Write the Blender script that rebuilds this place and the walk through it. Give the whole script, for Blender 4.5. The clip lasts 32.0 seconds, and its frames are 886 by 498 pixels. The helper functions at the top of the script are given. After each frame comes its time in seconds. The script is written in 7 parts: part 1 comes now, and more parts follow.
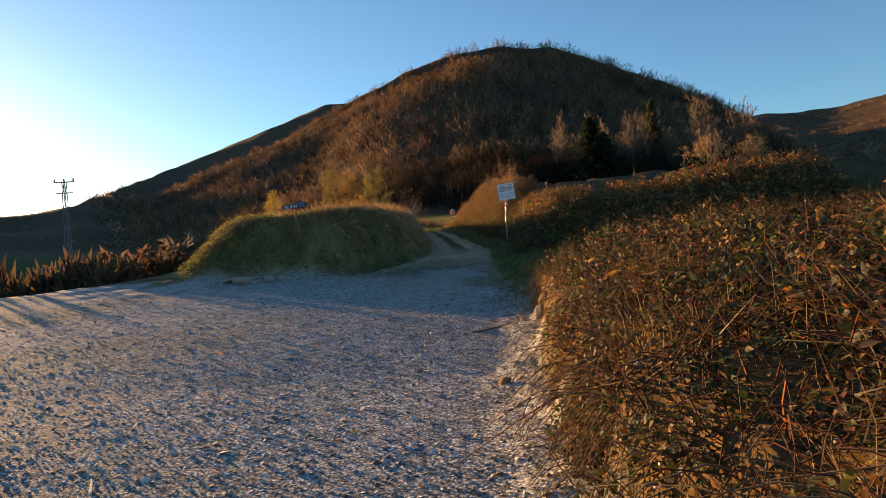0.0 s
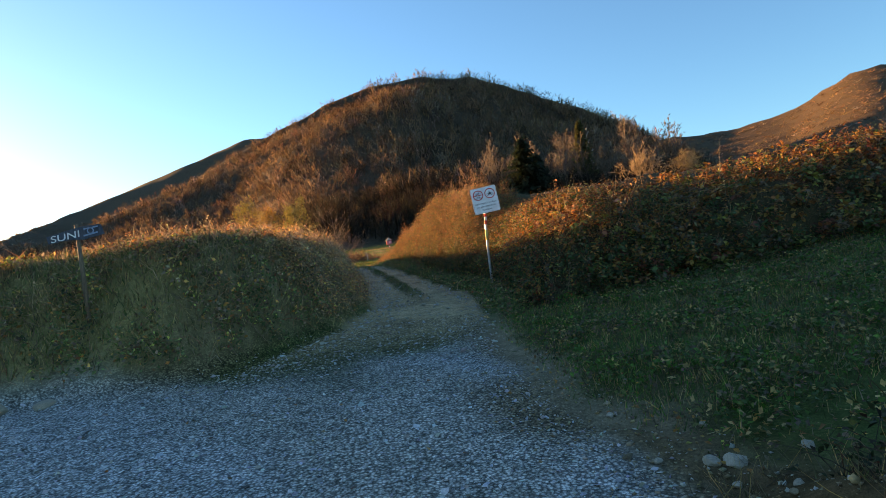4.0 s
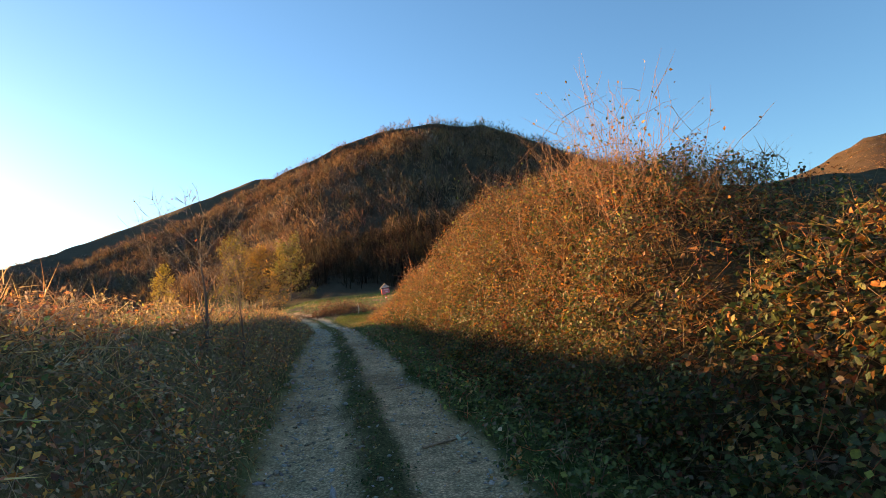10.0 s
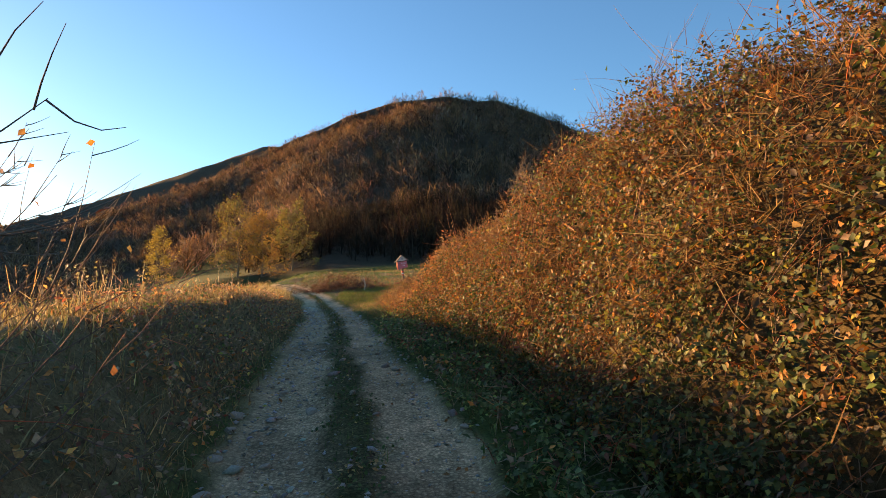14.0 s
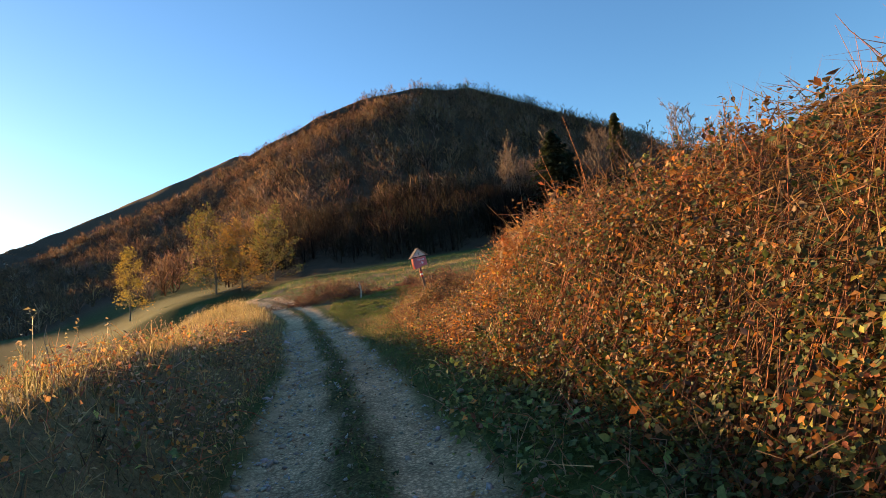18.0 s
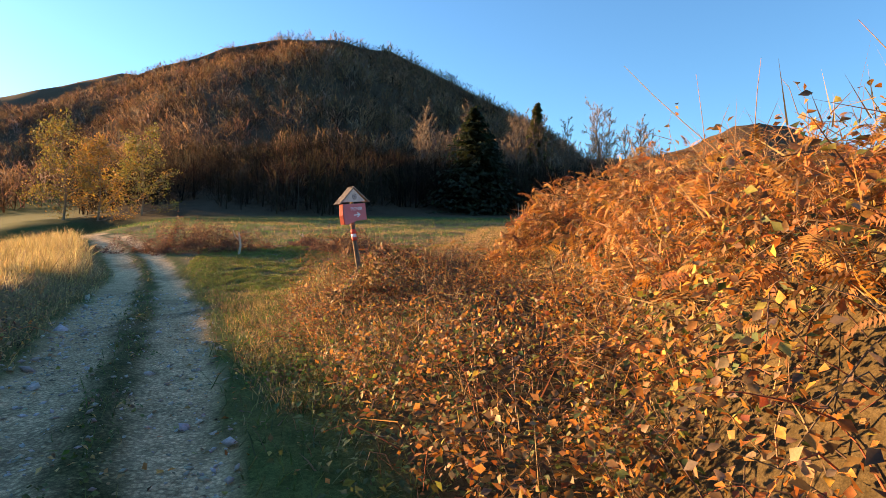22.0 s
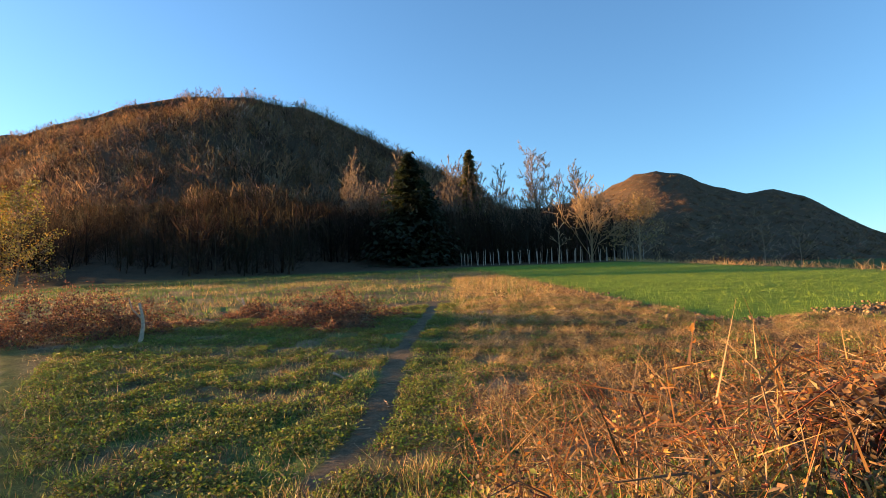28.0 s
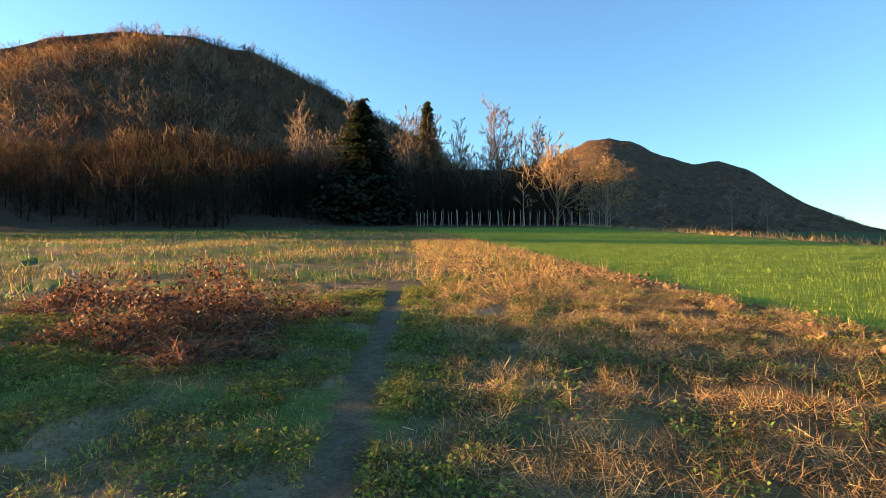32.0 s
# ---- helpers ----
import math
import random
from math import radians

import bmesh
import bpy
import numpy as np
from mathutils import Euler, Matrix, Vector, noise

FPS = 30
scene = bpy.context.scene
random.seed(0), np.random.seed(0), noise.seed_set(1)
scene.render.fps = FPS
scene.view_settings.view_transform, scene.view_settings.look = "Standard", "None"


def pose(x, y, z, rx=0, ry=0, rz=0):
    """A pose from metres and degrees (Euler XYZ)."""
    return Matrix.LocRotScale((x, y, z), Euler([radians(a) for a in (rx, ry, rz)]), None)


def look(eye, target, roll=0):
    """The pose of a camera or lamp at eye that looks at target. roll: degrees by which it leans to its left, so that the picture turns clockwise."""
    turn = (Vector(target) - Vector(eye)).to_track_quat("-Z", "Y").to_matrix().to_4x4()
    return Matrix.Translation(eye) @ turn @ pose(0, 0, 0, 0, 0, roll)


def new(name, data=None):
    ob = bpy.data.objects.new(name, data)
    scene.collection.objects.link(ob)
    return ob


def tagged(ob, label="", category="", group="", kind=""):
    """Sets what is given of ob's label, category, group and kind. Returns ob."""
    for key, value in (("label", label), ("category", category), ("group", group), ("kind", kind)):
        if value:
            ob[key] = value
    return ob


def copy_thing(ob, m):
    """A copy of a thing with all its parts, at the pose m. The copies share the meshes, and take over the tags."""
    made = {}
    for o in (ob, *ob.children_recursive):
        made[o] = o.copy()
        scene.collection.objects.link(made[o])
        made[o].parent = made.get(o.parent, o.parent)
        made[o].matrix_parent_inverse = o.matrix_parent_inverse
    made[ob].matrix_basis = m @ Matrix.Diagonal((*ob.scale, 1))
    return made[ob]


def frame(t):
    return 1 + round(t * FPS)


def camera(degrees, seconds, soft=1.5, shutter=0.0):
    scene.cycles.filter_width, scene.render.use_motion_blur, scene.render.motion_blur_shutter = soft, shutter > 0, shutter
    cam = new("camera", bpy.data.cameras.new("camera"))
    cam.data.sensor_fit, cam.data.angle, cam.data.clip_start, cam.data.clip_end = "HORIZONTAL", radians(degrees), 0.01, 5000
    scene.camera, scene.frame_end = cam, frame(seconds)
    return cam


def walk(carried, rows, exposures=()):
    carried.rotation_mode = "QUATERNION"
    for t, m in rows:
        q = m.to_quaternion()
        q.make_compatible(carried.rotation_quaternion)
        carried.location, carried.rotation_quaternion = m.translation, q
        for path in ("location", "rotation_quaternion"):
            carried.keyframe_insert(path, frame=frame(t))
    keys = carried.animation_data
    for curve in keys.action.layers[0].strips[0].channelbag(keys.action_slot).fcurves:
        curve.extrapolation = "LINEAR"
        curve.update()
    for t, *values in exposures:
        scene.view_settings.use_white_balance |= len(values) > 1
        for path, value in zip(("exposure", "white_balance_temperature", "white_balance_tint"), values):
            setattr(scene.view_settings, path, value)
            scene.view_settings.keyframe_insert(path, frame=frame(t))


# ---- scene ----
cam = camera(76.4, 32.0, soft=0.65)
PATH = [
    (0, (3.159, -5.999, 1.444), (3.166, -3.999, 1.424), -3.6),
    (0.5, (3.014, -5.025, 1.502), (3.084, -3.027, 1.435), -3.2),
    (1, (2.853, -3.882, 1.536), (2.972, -1.887, 1.466), -3.3),
    (2, (2.714, -1.741, 1.597), (2.900, 0.249, 1.556), -5.1),
    (3, (2.765, 0.355, 1.679), (3.005, 2.340, 1.690), -5.1),
    (4, (2.873, 2.233, 1.763), (3.135, 4.214, 1.829), -6.8),
    (4.5, (2.990, 3.420, 1.850), (3.293, 5.394, 1.957), -6.5),
    (6.5, (3.706, 8.742, 2.274), (4.199, 10.675, 2.422), -2.9),
    (7, (3.781, 9.615, 2.329), (4.297, 11.541, 2.485), -2.5),
    (7.5, (3.795, 10.430, 2.370), (4.334, 12.349, 2.533), -0.3),
    (8, (3.808, 11.377, 2.401), (4.291, 13.310, 2.569), -0.7),
    (8.5, (3.766, 12.291, 2.431), (4.188, 14.239, 2.602), -1.8),
    (9, (3.739, 13.129, 2.479), (4.117, 15.080, 2.705), -2.5),
    (10, (3.752, 14.648, 2.549), (4.006, 16.618, 2.786), -4.4),
    (11, (3.707, 16.308, 2.636), (3.855, 18.294, 2.820), -2.6),
    (11.5, (3.685, 16.941, 2.682), (3.661, 18.929, 2.905), -3.1),
    (12, (3.617, 17.634, 2.684), (3.438, 19.609, 2.942), -2.7),
    (12.5, (3.516, 18.347, 2.692), (3.519, 20.335, 2.910), -2.0),
    (13, (3.496, 19.073, 2.719), (3.663, 21.058, 2.902), -1.5),
    (14, (3.455, 20.293, 2.853), (3.687, 22.273, 3.009), -1.6),
    (15, (3.363, 21.584, 2.964), (3.575, 23.570, 3.077), -4.0),
    (15.5, (3.244, 22.400, 3.001), (3.449, 24.385, 3.122), -4.5),
    (17.5, (3.011, 25.275, 3.229), (3.270, 27.253, 3.373), -6.9),
    (18, (2.964, 25.998, 3.220), (3.251, 27.973, 3.347), -7.4),
    (19, (2.766, 27.502, 3.287), (3.084, 29.474, 3.388), -5.4),
    (20, (2.725, 28.999, 3.323), (3.155, 30.949, 3.442), -4.5),
    (21, (2.879, 30.613, 3.322), (3.367, 32.551, 3.399), -2.9),
    (21.5, (2.994, 31.374, 3.325), (3.561, 33.292, 3.338), -0.5),
    (22, (3.059, 31.976, 3.362), (3.707, 33.868, 3.371), 1.3),
    (22.5, (3.120, 32.764, 3.420), (3.764, 34.657, 3.494), 0.5),
    (23, (3.152, 33.531, 3.464), (3.792, 35.420, 3.614), -0.3),
    (24, (3.224, 34.970, 3.538), (3.872, 36.846, 3.781), -1.1),
    (24.5, (3.176, 35.662, 3.580), (3.875, 37.518, 3.839), 0.1),
    (25, (3.026, 36.234, 3.605), (3.809, 38.056, 3.867), 1.4),
    (25.5, (2.845, 36.831, 3.625), (3.672, 38.634, 3.882), 1.4),
    (26, (2.691, 37.409, 3.618), (3.534, 39.206, 3.863), 0.4),
    (26.5, (2.700, 37.940, 3.600), (3.525, 39.749, 3.814), -0.9),
    (28.5, (3.100, 40.200, 3.600), (4.050, 41.950, 3.789), -1.6),
    (29, (3.243, 40.995, 3.578), (4.255, 42.712, 3.744), -0.2),
    (29.5, (3.490, 41.684, 3.554), (4.530, 43.388, 3.687), -1.0),
    (30, (3.806, 42.424, 3.625), (4.941, 44.070, 3.675), -1.1),
    (30.5, (4.145, 42.852, 3.711), (5.355, 44.445, 3.695), -1.0),
    (31, (4.503, 43.436, 3.854), (5.696, 45.041, 3.813), -0.8),
    (31.5, (4.949, 44.119, 3.979), (6.084, 45.765, 3.913), -1.2),
    (32, (5.377, 44.909, 4.062), (6.434, 46.607, 4.113), -0.4),
]
walk(cam, [(t, look(eye, target, roll)) for t, eye, target, roll in PATH], [
    (0, 1.7, 9200, 10), (2, 2.2, 9500, 10), (4, 2.3, 9500, 10), (9, 2.32, 9600, 10), (11, 2.05, 9200, 10), (13, 1.65, 8700, 10), (14, 2.05, 8800, 10), (15, 2.0, 8600, 10), (19, 1.98, 8200, 10), (22, 2.4, 8300, 10), (24, 2.25, 8200, 10), (26, 2.25, 8300, 10), (29, 2.38, 8800, 10), (32, 2.6, 9200, 10)])

SUN_AZ, SUN_EL = radians(-46.0), radians(6.2)
SUN_WAY = Vector((math.sin(SUN_AZ) * math.cos(SUN_EL), math.cos(SUN_AZ) * math.cos(SUN_EL), math.sin(SUN_EL)))

# ---- sky and sun ----
world = bpy.data.worlds.new("world")
scene.world = world
world.use_nodes = True
wt = world.node_tree
wt.nodes.clear()
sky = wt.nodes.new("ShaderNodeTexSky")
sky.sky_type = "NISHITA"
sky.sun_disc = False
sky.sun_elevation = SUN_EL
sky.sun_rotation = SUN_AZ
sky.altitude = 300
sky.air_density = 1.0
sky.dust_density = 0.35
sky.ozone_density = 4.7
back = wt.nodes.new("ShaderNodeBackground")
back.inputs["Strength"].default_value = 0.116
wout = wt.nodes.new("ShaderNodeOutputWorld")
wt.links.new(sky.outputs[0], back.inputs[0])
wt.links.new(back.outputs[0], wout.inputs[0])

sun_data = bpy.data.lights.new("sun", "SUN")
sun_data.energy = 4.6
sun_data.angle = radians(0.9)
sun_data.color = (1.0, 0.64, 0.34)
sun = new("sun", sun_data)
sun.matrix_world = look(SUN_WAY * 100, (0, 0, 0))


# ---- materials ----
def node(nt, kind, **values):
    n = nt.nodes.new(kind)
    for key, value in values.items():
        n.inputs[key.replace("_", " ")].default_value = value
    return n


def material(name, build):
    m = bpy.data.materials.new(name)
    m.use_nodes = True
    nt = m.node_tree
    nt.nodes.clear()
    out = nt.nodes.new("ShaderNodeOutputMaterial")
    nt.links.new(build(nt), out.inputs["Surface"])
    return m


def noise_tex(nt, scale, detail=4.0, rough=0.6, coords=None):
    n = node(nt, "ShaderNodeTexNoise", Scale=scale, Detail=detail, Roughness=rough)
    if coords is None:
        coords = nt.nodes.new("ShaderNodeTexCoord").outputs["Object"]
    nt.links.new(coords, n.inputs["Vector"])
    return n


def ramp(nt, source, low, high, a=0.0, b=1.0):
    r = nt.nodes.new("ShaderNodeMapRange")
    r.inputs["From Min"].default_value, r.inputs["From Max"].default_value = low, high
    r.inputs["To Min"].default_value, r.inputs["To Max"].default_value = a, b
    nt.links.new(source, r.inputs["Value"])
    return r.outputs["Result"]


def mix(nt, fac, a, b, mode="MIX"):
    m = nt.nodes.new("ShaderNodeMix")
    m.data_type, m.blend_type = "RGBA", mode
    for value, slot in ((fac, m.inputs[0]), (a, m.inputs[6]), (b, m.inputs[7])):
        if isinstance(value, bpy.types.NodeSocket):
            nt.links.new(value, slot)
        elif isinstance(value, (int, float)):
            slot.default_value = value
        else:
            slot.default_value = (*value, 1)
    return m.outputs[2]


def bump(nt, height, strength, distance):
    b = node(nt, "ShaderNodeBump", Strength=strength, Distance=distance)
    nt.links.new(height, b.inputs["Height"])
    return b.outputs["Normal"]


def principled(nt, colour, rough=0.8, metal=0.0, normal=None, spec=0.3):
    p = node(nt, "ShaderNodeBsdfPrincipled", Roughness=rough, Metallic=metal)
    p.inputs["Specular IOR Level"].default_value = spec
    if isinstance(colour, bpy.types.NodeSocket):
        nt.links.new(colour, p.inputs["Base Color"])
    else:
        p.inputs["Base Color"].default_value = (*colour, 1)
    if normal:
        nt.links.new(normal, p.inputs["Normal"])
    return p.outputs[0]


def build_ground(nt):
    tint = nt.nodes.new("ShaderNodeAttribute")
    tint.attribute_name = "tint"
    grit = noise_tex(nt, 160, 4, 0.75)
    # loose crushed stone of the lot and track
    cells = node(nt, "ShaderNodeTexVoronoi", Scale=42.0)
    nt.links.new(nt.nodes.new("ShaderNodeTexCoord").outputs["Object"], cells.inputs["Vector"])
    pebble = nt.nodes.new("ShaderNodeSeparateColor")
    nt.links.new(cells.outputs["Color"], pebble.inputs[0])
    shade = mix(nt, 1.0, mix(nt, pebble.outputs[0], (0.5, 0.5, 0.5), (1.5, 1.5, 1.5)), mix(nt, ramp(nt, cells.outputs["Distance"], 0.3, 0.62), (1.15, 1.15, 1.15), (0.35, 0.35, 0.35)), "MULTIPLY")
    fine, mid, broad = noise_tex(nt, 38, 6, 0.7), noise_tex(nt, 5.5, 5, 0.65), noise_tex(nt, 0.5, 4)
    c = mix(nt, 1.0, tint.outputs["Color"], mix(nt, ramp(nt, fine.outputs[0], 0.3, 0.7), (0.55, 0.55, 0.55), (1.4, 1.4, 1.4)), "MULTIPLY")
    c = mix(nt, 1.0, c, mix(nt, ramp(nt, mid.outputs[0], 0.35, 0.65), (0.72, 0.74, 0.7), (1.22, 1.2, 1.18)), "MULTIPLY")
    c = mix(nt, 1.0, c, mix(nt, ramp(nt, broad.outputs[0], 0.35, 0.65), (0.85, 0.86, 0.84), (1.12, 1.1, 1.08)), "MULTIPLY")
    c = mix(nt, 1.0, c, mix(nt, ramp(nt, grit.outputs[0], 0.35, 0.65), (0.68, 0.68, 0.68), (1.3, 1.3, 1.3)), "MULTIPLY")
    bare = nt.nodes.new("ShaderNodeAttribute")
    bare.attribute_name = "stony"
    c = mix(nt, bare.outputs["Fac"], c, mix(nt, 1.0, c, shade, "MULTIPLY"))
    normal = bump(nt, mix(nt, 0.2, fine.outputs[0], mid.outputs[0]), 0.4, 0.015)
    return principled(nt, c, 0.95, normal=normal, spec=0.04)


def build_foliage(nt):
    """Leaves and blades: their own tint, a little mottling, and light that shines through."""
    tint = nt.nodes.new("ShaderNodeAttribute")
    tint.attribute_name = "tint"
    n = noise_tex(nt, 60, 3)
    c = mix(nt, 1.0, tint.outputs["Color"], mix(nt, ramp(nt, n.outputs[0], 0.3, 0.7), (0.7, 0.7, 0.7), (1.25, 1.25, 1.2)), "MULTIPLY")
    p = node(nt, "ShaderNodeBsdfPrincipled", Roughness=0.6)
    p.inputs["Specular IOR Level"].default_value = 0.3
    nt.links.new(c, p.inputs["Base Color"])
    t = nt.nodes.new("ShaderNodeBsdfTranslucent")
    nt.links.new(c, t.inputs["Color"])
    m = node(nt, "ShaderNodeMixShader", Fac=0.33)
    nt.links.new(p.outputs[0], m.inputs[1])
    nt.links.new(t.outputs[0], m.inputs[2])
    return m.outputs[0]


def build_twig(nt):
    tint = nt.nodes.new("ShaderNodeAttribute")
    tint.attribute_name = "tint"
    n = noise_tex(nt, 25, 4)
    c = mix(nt, 1.0, tint.outputs["Color"], mix(nt, ramp(nt, n.outputs[0], 0.3, 0.7), (0.65, 0.65, 0.65), (1.3, 1.3, 1.3)), "MULTIPLY")
    return principled(nt, c, 0.85, normal=bump(nt, n.outputs[0], 0.4, 0.01), spec=0.2)


def build_stone(nt):
    tint = nt.nodes.new("ShaderNodeAttribute")
    tint.attribute_name = "tint"
    n, v = noise_tex(nt, 70, 5), noise_tex(nt, 9, 4)
    c = mix(nt, 1.0, tint.outputs["Color"], mix(nt, ramp(nt, n.outputs[0], 0.3, 0.7), (0.7, 0.7, 0.7), (1.25, 1.25, 1.25)), "MULTIPLY")
    c = mix(nt, ramp(nt, v.outputs[0], 0.5, 0.75, 0, 0.5), c, (0.28, 0.22, 0.15))
    return principled(nt, c, 0.9, normal=bump(nt, n.outputs[0], 0.6, 0.01), spec=0.2)


GROUND = material("ground_surface", build_ground)
FOLIAGE = material("foliage", build_foliage)
TWIG = material("twig_bark", build_twig)
STONE = material("limestone", build_stone)


# ---- the plan ----
def smooth(a, b, v):
    k = np.clip((np.asarray(v, float) - a) / (b - a), 0, 1)
    return k * k * (3 - 2 * k)


def along(v, pairs):
    xs, ys = zip(*pairs)
    return np.interp(v, xs, ys)


# the track's profile and its two edges, by y
PROFILE = ((-60, -0.8), (-6, 0), (0, 0.05), (5, 0.35), (10, 0.75), (13.7, 1.05), (19, 1.33), (22.6, 1.65), (26, 1.9), (29, 2.13), (32, 2.26), (38, 2.35), (46, 2.46), (54, 2.95), (70, 3.9))
EDGE_L = ((9, 0.6), (10, 1.2), (12, 2.3), (14, 2.8), (18, 2.8), (22, 2.6), (26, 2.25), (29, 2.1), (35, 1.65), (41, 0.75), (47, 0.05), (55, -2.0), (66, -5.2), (80, -11.5), (95, -20))
EDGE_R = ((-20, 3.6), (-2.5, 3.85), (-0.6, 4.0), (0.6, 4.22), (1.5, 4.4), (3, 4.45), (5, 4.55), (7, 4.25), (10, 4.35), (13, 4.9), (16, 4.95), (20, 4.6), (23, 4.2), (26, 3.95), (29, 3.55), (35, 2.96), (41, 2.4), (46, 1.6), (55, -0.2), (66, -3.4), (80, -9.6), (95, -18))
VERGE = ((9, 2.2), (12, 2.6), (14, 2.62), (20, 2.66), (26, 2.78), (30, 2.95), (36, 2.93), (42, 2.85), (50, 2.88), (60, 3.5), (72, 4.1))
HEDGE = ((10.6, 0.9), (11.4, 1.9), (12.5, 2.2), (14, 2.6), (18, 2.55), (19.2, 3.2), (21, 3.75), (23, 3.95), (25, 4.3), (27, 4.15), (28.4, 3.55), (30, 3.65), (32, 3.5), (33.5, 3.45), (35, 3.45), (36.5, 3.6), (38, 3.65), (38.7, 3.2), (39.3, 2.4))


def field_plane(x, y):
    z = 2.67 + 0.04 * (x - 4.1) + 0.075 * (y - 44.9) - 0.11 * np.clip(-4 - x, 0, 40)
    return z - 0.07 * np.clip(x - (35 + 0.58 * (y - 55)), 0, 60)


SKY_A = ((-70, 0), (-56, 0.8), (-45, 2.0), (-38, 2.9), (-32, 4.6), (-27, 6.6), (-24, 7.9), (-20, 9.7), (-15, 12.0), (-11, 14.0), (-8, 15.4), (-3, 17.8), (2, 19.15), (7.5, 19.75), (12.5, 19.0), (16, 17.7), (20, 15.9), (24, 14.0), (28, 11.6), (31, 9.0), (36, 5.0), (42, 2.0), (46, 0))
# B's rise left of -44 is unseen, added to shade the hill foot
SKY_B = ((-180, 1.5), (-90, 2.6), (-64, 4.0), (-54, 5.2), (-46, 5.2), (-42.5, 4.3), (-38, 4.5), (-34, 5.5), (-30, 7.0), (-27.5, 7.9), (-25, 8.9), (-20, 11.0), (-17, 12.3), (-14, 13.6), (-11, 14.6), (-8, 14.8), (-5, 13.4), (0, 9), (15, 4), (40, 1.5), (180, 1.5))
SKY_C = ((-180, 1), (0, 2), (20, 7), (26, 9), (29, 9.8), (33, 9.5), (36, 9.3), (41, 9.9), (44, 11.2), (45.5, 11.8), (47, 12.0), (49.5, 11.5), (52, 10.1), (54.5, 9.1), (57, 9.1), (59, 8.4), (61, 6.8), (63.7, 4.8), (67.7, 2.8), (72, 1.6), (80, 1.3), (95, 2), (180, 1.2))
HUB = (4.0, 20.0)


def hills(x, y):
    """The three ranges of hills round the valley, each a skyline by bearing at its own distance."""
    dx, dy = x - HUB[0], y - HUB[1]
    r, az = np.hypot(dx, dy), np.degrees(np.arctan2(dx, dy))
    best = np.full(np.shape(r), -1e9)
    which = np.zeros(np.shape(r), int)
    for n, (table, far, foot, base) in enumerate(((SKY_A, 450.0, 84.0, 6.0), (SKY_B, 800.0, 240.0, 0.0), (SKY_C, 1000.0, 260.0, 6.0))):
        # B's left part is drawn nearer to cast shade on the hill foot
        if n == 1:
            close = smooth(-24, -36, az) * smooth(-100, -75, az)
            far, foot = far - 380 * close, foot - 100 * close
        top = np.tan(np.radians(along(az, table))) * far
        k = (r - foot) / (far - foot)
        bend = 1.4 + 0.35 * smooth(10, -4, az) * (n == 0)
        up = np.where(k < 1, np.clip(k, 0, 1) ** bend, np.clip(1 - 0.35 * (k - 1) ** 2, 0.2, 1))
        if n == 0:
            shelf = np.interp(k, (0, 0.25, 0.5, 0.7, 0.8, 0.86, 0.92, 1.0), (0, 0.14, 0.40, 0.66, 0.775, 0.80, 0.85, 1.0))
            up = np.where(k < 1, up + (shelf - up) * smooth(-16, -6, az), up)
        low = base - 12 * smooth(-14, -34, az) * (n == 0)
        h = np.where(k > 0, low + (top - low + 2.7) * up, -1e9)
        h = np.where(top > 1.0, h, -1e9)
        which = np.where(h > best, n + 1, which)
        best = np.maximum(best, h)
    return best, which


def wave(x, y, scale, seed=0.0):
    """A cheap smooth unevenness, about -1 to 1."""
    x, y = np.asarray(x, np.float32) / np.float32(scale), np.asarray(y, np.float32) / np.float32(scale)
    seed = np.float32(seed)
    k = [np.float32(v) for v in (1.7, 2.1, 1.1, 1.9, 1.3, 2.3)]
    return (np.sin(k[0] * x + k[1] * np.sin(k[2] * y + seed) + seed) + np.sin(k[3] * y + k[0] * np.sin(k[4] * x - seed)) + np.sin(k[4] * (x + y) + k[5] * seed + np.sin(k[5] * x - k[2] * y))) / np.float32(3)


